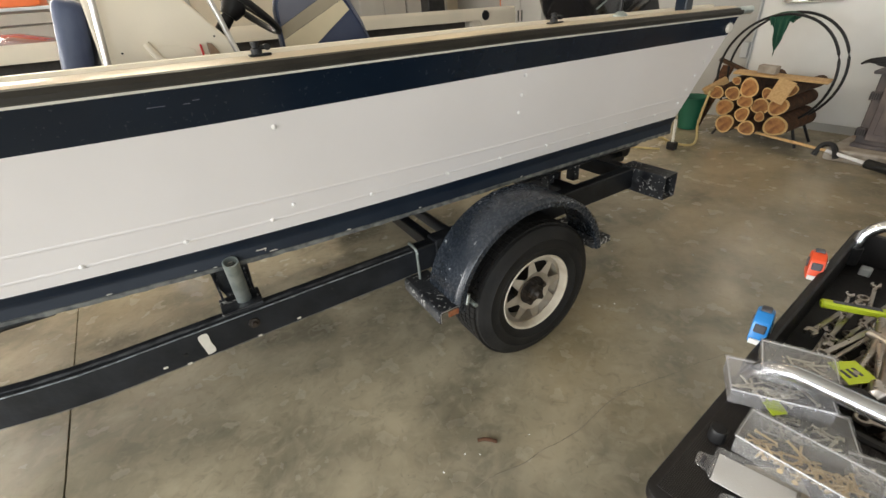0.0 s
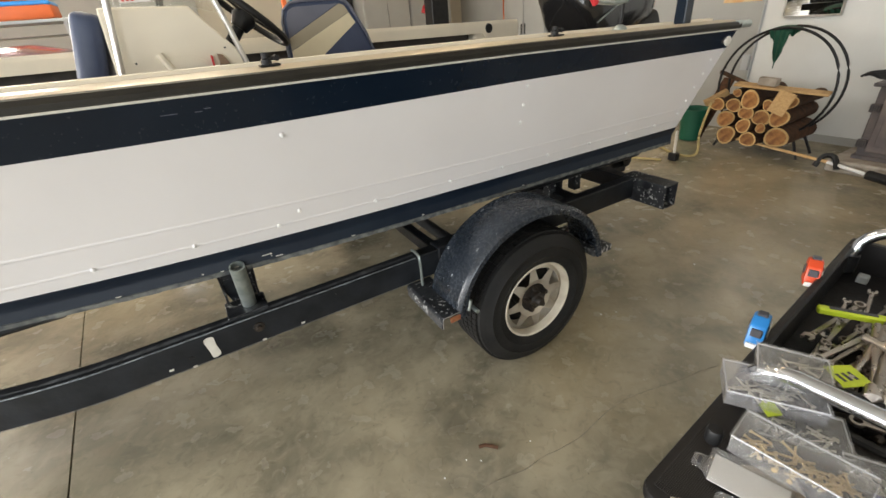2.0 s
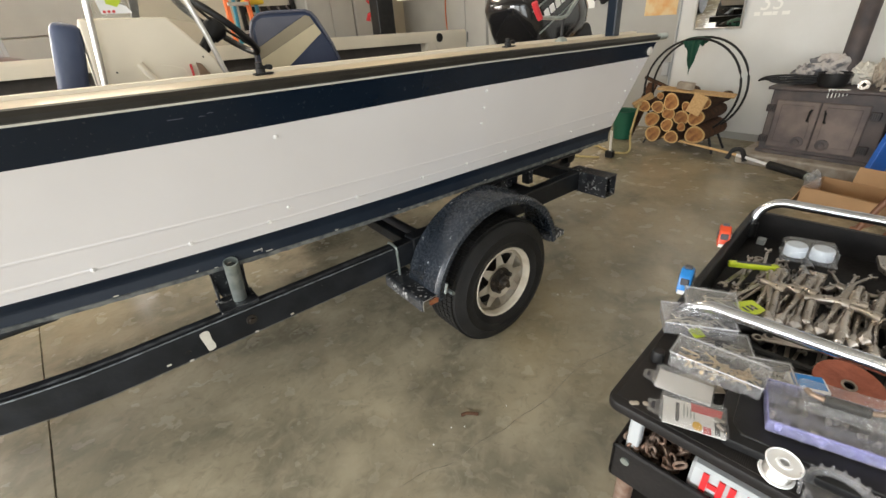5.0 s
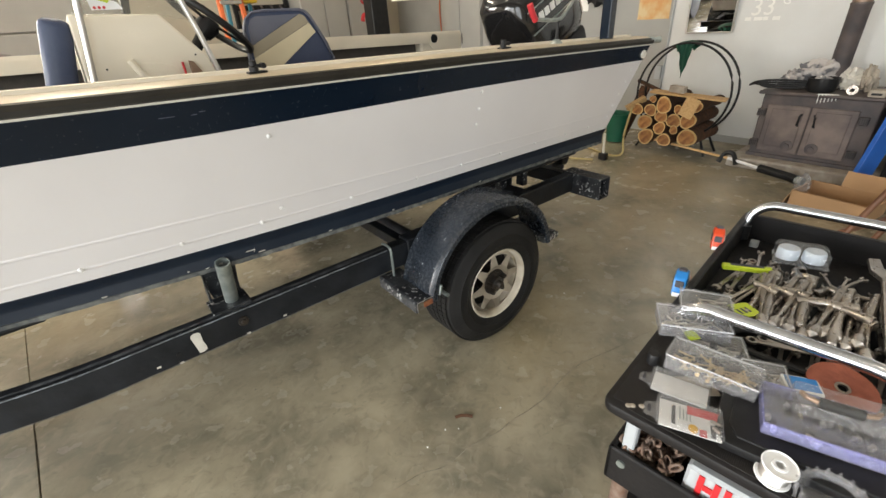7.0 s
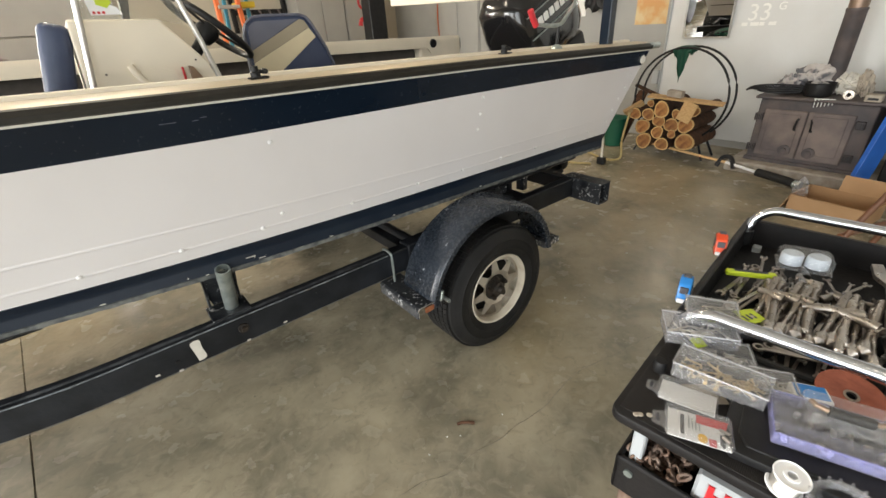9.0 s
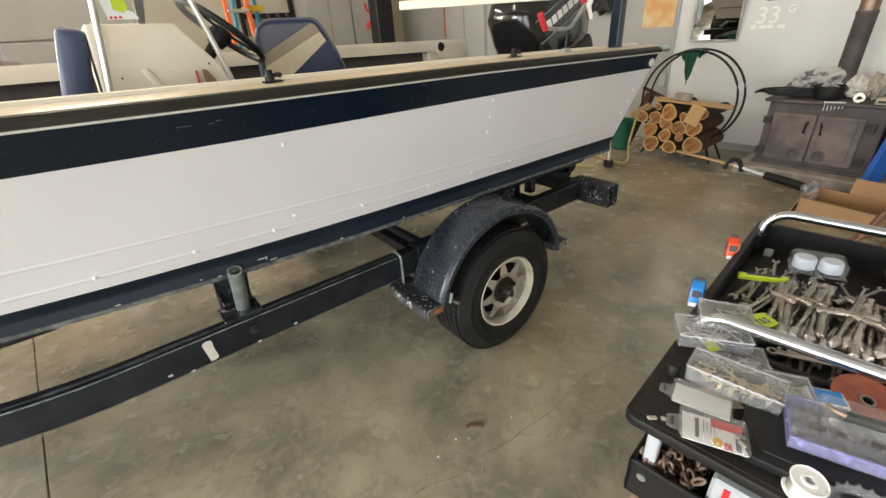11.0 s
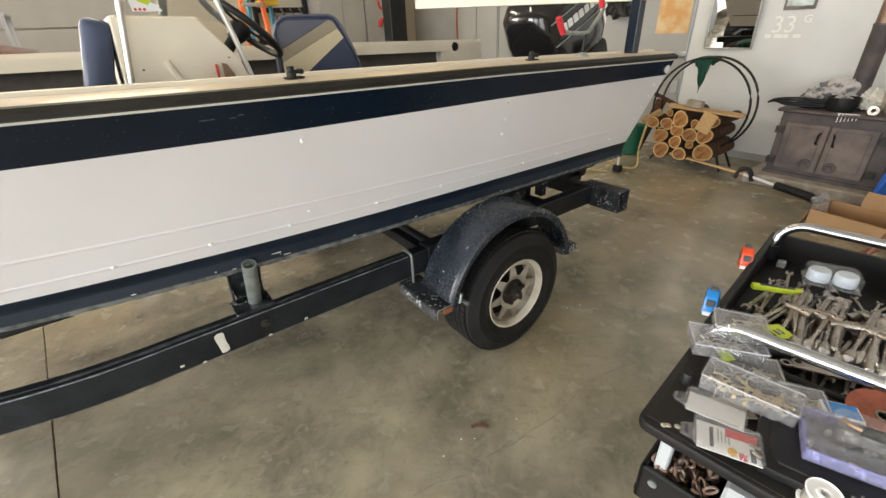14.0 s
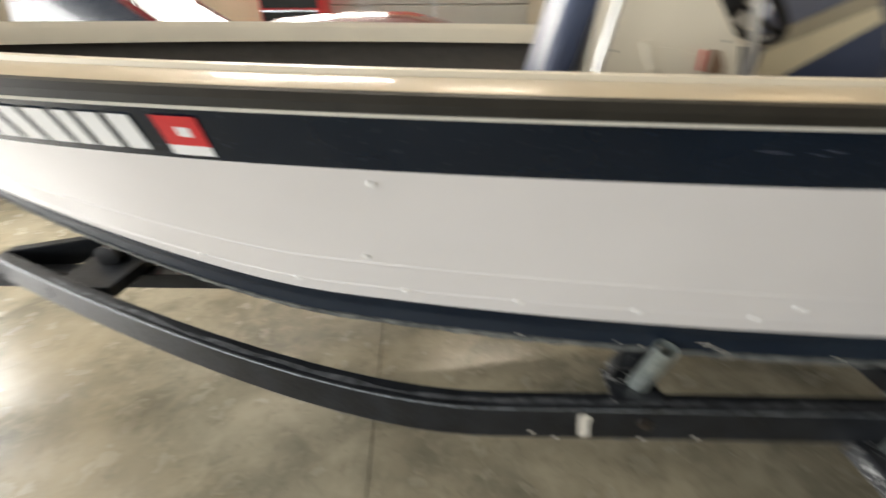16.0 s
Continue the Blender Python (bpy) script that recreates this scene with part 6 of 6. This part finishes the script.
for k in range(2):
    part("divider", bx(-0.1175, 0.1175, -0.02 + 0.04 * k - 0.0008, -0.02 + 0.04 * k + 0.0008, 0.002, 0.031), FROSTED, org)
for k in range(36):
    part("fitting", lathe([(0.003, -0.007), (0.006, -0.007), (0.006, 0.007), (0.003, 0.007)], 8, "x"), rnd.choice((PALE_NAIL, FROSTED, LILAC, WHITE_CARD)), org, at=pose(rnd.uniform(-0.11, 0.11), rnd.uniform(-0.055, 0.055), 0.009, 0, 0, rnd.uniform(0, 180)))
cop = thing("copper_fitting_pack", "clear tray with copper and black fittings", "package", on_cart(0.215, 0.315, SZ + 0.0545, -77) @ Matrix.Diagonal((0.85, 0.85, 1, 1)))
part("tray", bx(-0.075, 0.075, -0.038, 0.038, 0, 0.024, bevel=0.004), CLEAR, cop)
part("fitting", cy((-0.035, 0, 0.012), (0.035, 0, 0.012), 0.01, n=12), BLACK_PLASTIC, cop, smooth=True)
for s in (-1, 1):
    part("clip", tb([(s * 0.035, 0, 0.012), (s * 0.055, 0.006, 0.013), (s * 0.062, 0.018, 0.012)], 0.005, 8), COPPER, cop, "copper clip", smooth=True)
blk = thing("black_tool_case", "flat black moulded tool case under the packs", "case", on_cart(0.155, 0.325, SZ, -84))
part("lower_shell", slab([(-0.15, -0.075), (-0.165, -0.05), (-0.165, 0.055), (-0.14, 0.085), (0.14, 0.085), (0.165, 0.06), (0.165, -0.05), (0.14, -0.075)], 0.02, "z", 0.004), BLACK_PLASTIC, blk, smooth=True)
part("lid_ridge", slab([(-0.13, -0.055), (-0.145, -0.03), (-0.145, 0.045), (-0.12, 0.07), (0.12, 0.07), (0.145, 0.045), (0.145, -0.03), (0.12, -0.055)], 0.006, "z", 0.003), BLACK_PLASTIC, blk, at=pose(0, 0, 0.018))
disc = thing("grinding_disc", "orange-brown abrasive disc lying on the cart", "disc", on_cart(0.335, 0.318, SZ + 0.020) @ pose(0, 0, 0, 8, -10, 0) @ Matrix.Scale(0.86, 4))
part("abrasive", lathe([(0.012, 0.0), (0.066, 0.0), (0.066, 0.006), (0.03, 0.007), (0.022, 0.003), (0.012, 0.003), (0.012, 0.0)], 40, "z"), DISC, disc, smooth=True)
part("bore_ring", lathe([(0.010, -0.001), (0.015, -0.001), (0.015, 0.0045), (0.010, 0.0045), (0.010, -0.001)], 20, "z"), STEEL, disc)
spool = thing("wire_spool", "white plastic spool of thin wire on the cart", "spool", on_cart(0.064, 0.262, SZ) @ pose(0, 0, 0, 6, -4, 0) @ Matrix.Diagonal((0.69, 0.69, 1.0, 1)))
part("lower_flange", lathe([(0.01, 0.0), (0.036, 0), (0.038, 0.002), (0.036, 0.004), (0.01, 0.004)], 32, "z"), WHITE_CARD, spool, smooth=True)
part("wire", lathe([(0.028, 0.004)] + [(0.030 + 0.0012 * (k % 2), 0.004 + 0.0012 * k) for k in range(22)] + [(0.028, 0.031)], 32, "z"), ALUMINIUM, spool, "wound bright wire", smooth=True)
part("upper_flange", lathe([(0.010, 0.036), (0.016, 0.036), (0.017, 0.033), (0.034, 0.0335), (0.036, 0.036), (0.038, 0.034), (0.036, 0.031), (0.01, 0.031), (0.010, 0.036)], 32, "z"), WHITE_CARD, spool, smooth=True)
part("core", lathe([(0.0, 0.012), (0.0095, 0.012), (0.0105, 0.031), (0.027, 0.031), (0.027, 0.004), (0, 0.004)], 24, "z"), WHITE_CARD, spool, smooth=True)
jar = thing("glass_dish", "round ribbed clear dish on the cart", "dish", on_cart(0.058, 0.335, SZ))
part("bowl", lathe([(0.0, 0.003), (0.035, 0.003), (0.042, 0.03), (0.045, 0.032), (0.04, 0.03), (0.033, 0.006), (0, 0.006)], 36, "z"), FROSTED, jar, smooth=True)
for k in range(20):
    a = 2 * math.pi * k / 20
    part("rim_bead", tb([(0.044 * math.cos(a), 0.044 * math.sin(a), 0.006), (0.047 * math.cos(a), 0.047 * math.sin(a), 0.034)], 0.0026, 6), FROSTED, jar)


def hang_pack(m, second):
    """A clear clamshell with a printed card; bars for its writing."""
    o = thing("hang_pack", "clear hanging pack with a white card" + (", red and yellow print" if second else ""), "package", m, "hanging packs on the cart")
    part("card", slab([(-0.062, -0.032), (0.062, -0.032), (0.062, 0.032), (-0.062, 0.032)], 0.0012, "z"), WHITE_CARD, o)
    part("shell", bx(-0.070, 0.066, -0.038, 0.038, 0.0018, 0.016, bevel=0.006), CLEAR, o, "clear blister")
    part("hang_tab", slab([(-0.095, -0.014), (-0.062, -0.022), (-0.062, 0.022), (-0.095, 0.014)], 0.0015, "z"), FROSTED, o)
    part("hang_slot", bx(-0.086, -0.08, -0.009, 0.009, 0.0014, 0.0024), DARK_PRINT, o)
    if second:
        part("red_band", bx(-0.004, 0.062, 0.012, 0.032, 0.0012, 0.0017), RED_CARD, o, "red printed band")
        part("red_patch", bx(0.02, 0.035, -0.032, -0.016, 0.0012, 0.0017), RED_CARD, o, "red printed corner")
        part("yellow_patch", lathe([(0, 0.0018), (0.010, 0.0018), (0.010, 0.0012)], 16, "z"), YELLOW_CARD, o, "yellow printed spot", at=pose(0.008, -0.02, 0))
        part("dark_patch", bx(0.042, 0.052, -0.028, 0.0, 0.0012, 0.0017), DARK_PRINT, o, "dark printed bar")
        part("print_bar", bx(-0.036, -0.028, -0.022, 0.024, 0.0012, 0.0016), DARK_PRINT, o, "unreadable print")
        for k in range(4):
            part("print_bar", bx(-0.02 + 0.007 * k, -0.017 + 0.007 * k, -0.005, 0.025 - 0.004 * k, 0.0012, 0.0016), GALV, o, "unreadable print")
        part("bit", cy((0.045, -0.01, 0.009), (0.058, -0.02, 0.009), 0.004, n=10), STEEL, o)
        part("bit", cy((0.04, 0.005, 0.008), (0.06, 0.0, 0.008), 0.003, n=10), STEEL, o)
    return o


hang_pack(on_cart(0.155, 0.090, SZ + 0.003, -80) @ Matrix.Diagonal((0.80, 0.85, 1, 1)), False)
hang_pack(on_cart(0.075, 0.130, SZ + 0.018, -72) @ Matrix.Diagonal((0.80, 1.0, 1, 1)), True)
knob = thing("chair_glide", "small black plastic cap on the cart", "cap", on_cart(0.20, 0.02, SZ))
part("shell", lathe([(0, 0.026), (0.011, 0.026), (0.013, 0.022), (0.013, 0.0), (0, 0)], 18, "z"), BLACK_PLASTIC, knob, smooth=True)
for u, v in ((0.055, 0.03), (0.06, 0.036), (0.07, 0.05)):
    tagged(part("paint_drip", lathe([(0, 0.0018), (0.004, 0.0015), (0.006, 0.0)], 10, "z"), LEATHER, cart, "dried pale paint drip", at=pose(u, -v, SHELF - 0.002)))
gun = thing("black_pistol_tool", "black plastic hand tool behind the handle", "tool", on_cart(0.46, 0.13, TRAY_Z + 0.03, -65))
part("body", tb([(-0.05, 0, 0), (0.0, 0, 0.012), (0.05, 0, 0.01)], 0.022, 10), BLACK_PLASTIC, gun, smooth=True)
part("grip", tb([(0.02, 0, 0), (0.035, -0.045, -0.004)], 0.014, 8), BLACK_PLASTIC, gun, smooth=True)
for k in range(2):
    tool("wrench", "worn steel combination wrench in the tool tray", "wrench", SIZES[3], flip(SIZES[3]), on_cart(0.445 + 0.012 * k, 0.25 + 0.02 * k, TRAY_Z + 0.045, -72 - 5 * k))
twig = thing("twig", "short dark twig on the concrete floor", "twig", pose(-0.430, -0.274, 0.006, 0, 0, -34) @ Matrix.Scale(1.5, 4))
part("stick", tb([(-0.022, 0, 0), (-0.008, 0.003, 0.001), (0.008, 0.001, 0), (0.022, -0.003, 0)], 0.0042, 7), BARK, twig, smooth=True)
rnd2 = random.Random(3)
crumb = bmesh.new()
for x, y in [(-0.294, -0.337), (-0.615, -0.284), (-0.52, -0.27), (0.45, 0.0), (0.52, -0.03), (0.72, -0.05), (0.60, -0.10), (1.2, 0.0), (-0.48, -0.3), (0.9, 0.3), (-1.3, -0.1)]:
    bmesh.ops.create_icosphere(crumb, subdivisions=1, radius=rnd2.uniform(0.002, 0.0045), matrix=Matrix.Translation((x, y, 0.001)) @ Matrix.Diagonal((1, 1.3, 0.6, 1)))
tagged(part("floor_crumbs", crumb, PAPER, None, "pale crumbs of dirt on the concrete", kind="stuff"), category="debris")

# ---- beyond the boat ----


def cabinet(x0, x1, y, h, mat=GREY_DOOR):
    o = thing("metal_cabinet", "tall grey steel cabinet against the far wall", "cabinet", pose(x0, y, 0), "steel cabinets")
    w = x1 - x0
    part("body", bx(0, w, 0, 0.45, 0, h, bevel=0.006), mat, o)
    for k in range(2):
        d = part("door", bx(0.012 + k * w / 2, w / 2 - 0.006 + k * w / 2, -0.018, -0.001, 0.06, h - 0.02, bevel=0.004), mat, o)
        part("handle", bx(w / 2 - 0.05 + 0.07 * k, w / 2 - 0.035 + 0.07 * k, -0.035, -0.018, 1.0, 1.18, bevel=0.003), BLACK_PLASTIC, d)


for x0, x1 in ((1.9, 2.7), (2.72, 3.5)):
    cabinet(x0, x1, 6.1, 2.0)
for y0 in (3.0, 3.95):
    lk = thing("steel_locker", "tall grey steel locker against the wall", "locker", pose(3.72, y0, 0), "steel lockers")
    part("body", bx(0, 0.32, 0, 0.93, 0, 2.1, bevel=0.005), GREY_DOOR, lk)
    for k in range(2):
        d = part("door", bx(-0.018, -0.001, 0.012 + 0.46 * k, 0.455 + 0.46 * k, 0.05, 2.08, bevel=0.004), GREY_DOOR, lk)
        part("handle", bx(-0.032, -0.018, 0.41 + 0.08 * k, 0.425 + 0.08 * k, 1.0, 1.14, bevel=0.003), BLACK_PLASTIC, d)
for x, y in ((2.17, 4.3),):
    lift = thing("lift_post", "black steel vehicle lift post", "post", pose(x, y, 0), "lift posts")
    part("column", bx(-0.12, 0.12, -0.1, 0.1, 0, 3.3, bevel=0.008), BLACK_PLASTIC, lift)
    part("base_plate", bx(-0.2, 0.2, -0.2, 0.2, 0, 0.02, bevel=0.004), GLOSS_BLACK, lift)

ladder = thing("step_ladder", "tall orange and blue fibreglass step ladder with a yellow tray", "ladder", pose(0.46, 4.6, 0))
for s in (-1, 1):
    part("front_rail", bx(-0.022, 0.022, -0.03, 0.03, 0.0, 2.35, bevel=0.004), ORANGE_LADDER, ladder, "orange fibreglass rail", at=pose(s * 0.15, -0.12, 0, -3, -s * 1.2, 0))
    part("rear_rail", bx(-0.018, 0.018, -0.022, 0.022, 0.0, 2.35, bevel=0.004), TEAL, ladder, "blue-green rear rail", at=pose(s * 0.16 + 0.14, 0.42, 0, 9, -s * 1.2, 0))
for k in range(8):
    z = 0.22 + 0.285 * k
    part("step", bx(-0.145 + 0.006 * k, 0.145 - 0.006 * k, -0.15 + 0.014 * k, -0.06 + 0.014 * k, z, z + 0.035, bevel=0.004), ALUMINIUM, ladder)
part("tool_tray", bx(0.13, 0.32, 0.02, 0.28, 1.655, 1.715, bevel=0.008), YELLOW, ladder, "yellow plastic tray")
hooks = thing("hook_rack", "dark wall rack with rows of hooks", "rack", pose(1.45, 6.5, 1.1))
part("frame", bx(-0.42, 0.42, 0, 0.05, 0.55, 0.62, bevel=0.004), BLACK_PLASTIC, hooks)
part("frame", bx(-0.42, 0.42, 0, 0.05, 0.10, 0.17, bevel=0.004), BLACK_PLASTIC, hooks)
for k in range(2):
    part("upright", bx(-0.43 + 0.8 * k, -0.37 + 0.8 * k, -0.02, 0.05, -1.1, 1.0, bevel=0.004), BLACK_PLASTIC, hooks)
for k in range(5):
    part("hook", tb([(-0.30 + 0.15 * k, 0, 0.60), (-0.30 + 0.15 * k, -0.14, 0.50), (-0.30 + 0.15 * k, -0.14, 0.15), (-0.30 + 0.15 * k, -0.02, 0.12)], 0.025, 8), IRON, hooks, smooth=True)
for x, dz in ((2.64, 0.0),):
    js = thing("bottle_jack_handle", "red forked stand hanging before the cabinets", "stand", pose(x + 0.1, 5.55, 0))
    part("pole", cy((0, 0, 0), (0, 0, 1.55), 0.022, n=10), GALV, js, smooth=True)
    part("fork", tb(smooth_line([(-0.07, 0, 1.76), (-0.06, 0, 1.68), (0, 0, 1.64), (0.06, 0, 1.68), (0.07, 0, 1.76)], 4), 0.018, 8), RED_RUBBER, js, smooth=True)
    part("pad", tb(smooth_line([(-0.08, 0, 1.40), (-0.05, 0, 1.48), (0.05, 0, 1.48), (0.08, 0, 1.40)], 4), 0.035, 8), RED_RUBBER, js, smooth=True)
    part("foot", lathe([(0, 0.0), (0.18, 0), (0.16, 0.02), (0.03, 0.05), (0, 0.05)], 18, "z"), GALV, js, smooth=True)
cord = thing("extension_cord", "coiled orange extension cord hanging on the cabinet", "cord", pose(3.99, 5.2, 1.25, 0, 0, 90))
for k in range(4):
    part("loop", tb([((0.05 + 0.012 * k) * math.cos(t), -0.012 * k, 0.17 + (0.28 + 0.02 * k) * math.sin(t)) for t in (2 * math.pi * j / 24 for j in range(24))], 0.008, 6, closed=True), ORANGE_LADDER, cord, smooth=True)
tagged(part("notice_sheet", bx(4.044, 4.047, 2.38, 2.58, 1.33, 1.75), PAPER, None, "white paper notice on the grey cabinet"), category="notice")
jacket = lump("black_jacket", "black jacket hanging on the wall", "jacket", (3.93, 2.15, 1.36), (0.10, 0.20, 0.3), BLACK_PLASTIC, 31)
part("hanger", cy((0.0, 0, 0.3), (0.12, 0, 0.33), 0.012), BROWN_STICK, jacket)

# red car behind the boat
car = thing("red_car", "dark red car parked beyond the boat", "car", pose(-3.1, 3.6, 0))
prof = [(-1.75, 0.55, 0.62), (-1.6, 0.72, 0.72), (-0.9, 0.80, 1.0), (-0.4, 0.82, 1.10), (0.2, 0.82, 1.36), (0.8, 0.80, 1.41), (1.3, 0.76, 1.40), (1.62, 0.66, 1.32), (1.75, 0.5, 0.85)]
rows = []
for x, hw, top in prof:
    ring = []
    for k in range(25):
        a = math.pi * k / 24
        ring.append(Vector((x, -hw * math.cos(a) * (1 if abs(math.cos(a)) > 0 else 0), 0.32 + (top - 0.32) * min(1, abs(math.sin(a)) ** 0.32))))
    rows.append(ring)
part("body", grid(rows, 0.01), CAR_RED, car, smooth=True)
part("bumper", tb(smooth_line([(1.66, -0.7, 0.5), (1.82, -0.35, 0.52), (1.85, 0, 0.52), (1.82, 0.35, 0.52), (1.66, 0.7, 0.5)], 4), 0.07, 10), CHROME, car, smooth=True)
for x in (-1.1, 1.1):
    for s in (-1, 1):
        wl = part("wheel", lathe([(0.0, -0.1), (0.19, -0.1), (0.31, -0.09), (0.32, 0), (0.31, 0.09), (0.19, 0.1), (0, 0.1)], 28), TYRE, car, smooth=True, at=pose(x, s * 0.74, 0.32))
part("windscreen", grid([[Vector((-0.25, -0.6, 1.12)), Vector((-0.25, 0.6, 1.12))], [Vector((-0.85, -0.5, 1.5)), Vector((-0.85, 0.5, 1.5))]], 0.006), GLOSS_BLACK, car, "dark windscreen")
part("roof", grid([[Vector((-0.85, -0.52, 1.5)), Vector((-0.85, 0, 1.53)), Vector((-0.85, 0.52, 1.5))], [Vector((-1.7, -0.52, 1.48)), Vector((-1.7, 0, 1.52)), Vector((-1.7, 0.52, 1.48))]], 0.02), CAR_RED, car)
for s in (-1, 1):
    part("pillar", tb([(-0.25, s * 0.6, 1.10), (-0.85, s * 0.52, 1.5)], 0.03, 8), CAR_RED, car)
    part("side_glass", grid([[Vector((-0.3, s * 0.62, 1.10)), Vector((-1.7, s * 0.62, 1.05))], [Vector((-0.86, s * 0.52, 1.49)), Vector((-1.7, s * 0.52, 1.47))]], 0.006), GLOSS_BLACK, car)

odoor = thing("door_1", "grey panelled overhead door in the far wall", "door", pose(-1.9, NY - 0.06, 0), kind="structure")
for k in range(5):
    part("panel", bx(-1.5, 1.5, 0, 0.045, 0.02 + 0.5 * k, 0.51 + 0.5 * k, bevel=0.01), GREY_DOOR, odoor)
bench = thing("workbench", "cluttered workbench with a red tool chest", "workbench", pose(-4.0, 6.0, 0))
part("top", bx(-1.1, 1.1, -0.35, 0.35, 0.86, 0.9, bevel=0.004), PLANK, bench)
for x in (-1.05, 1.0):
    for y in (-0.3, 0.25):
        part("leg", bx(x, x + 0.05, y, y + 0.05, 0, 0.86), GREY_PAINT, bench)
chest = thing("tool_chest", "red steel tool chest on the workbench", "tool chest", pose(-3.6, 6.0, 0.9))
part("body", bx(-0.4, 0.4, -0.25, 0.25, 0, 0.95, bevel=0.01), RED_CARD, chest)
for k in range(5):
    part("drawer", bx(-0.37, 0.37, -0.262, -0.25, 0.03 + 0.18 * k, 0.19 + 0.18 * k, bevel=0.003), BLACK_PLASTIC, chest)
    part("drawer_pull", bx(-0.37, 0.37, -0.275, -0.262, 0.165 + 0.18 * k, 0.185 + 0.18 * k), CHROME, chest)
cab3 = cabinet(-5.5, -4.6, 4.6, 1.9)
o1 = thing("orange_helmet_box", "orange and purple storage bin on a shelf", "bin", pose(-1.95, 4.75, 1.61))
part("lower", bx(-0.22, 0.22, -0.2, 0.2, 0, 0.14, bevel=0.03, seg=2), ORANGE_LADDER, o1, smooth=True)
part("band", bx(-0.225, 0.225, -0.205, 0.205, 0.10, 0.15, bevel=0.02), BLUE_TAPE, o1)
part("upper", bx(-0.2, 0.2, -0.19, 0.19, 0.14, 0.33, bevel=0.05, seg=3), ORANGE_LADDER, o1, smooth=True)
shelf = thing("wall_shelf", "grey steel shelf unit beyond the car", "shelf", pose(-1.95, 4.75, 0))
part("board", bx(-0.5, 0.3, -0.25, 0.25, 1.58, 1.608, bevel=0.004), GREY_PAINT, shelf)
for x in (-0.48, 0.26):
    for y in (-0.23, 0.2):
        part("upright", bx(x, x + 0.03, y, y + 0.03, 0, 1.58), GREY_PAINT, shelf)
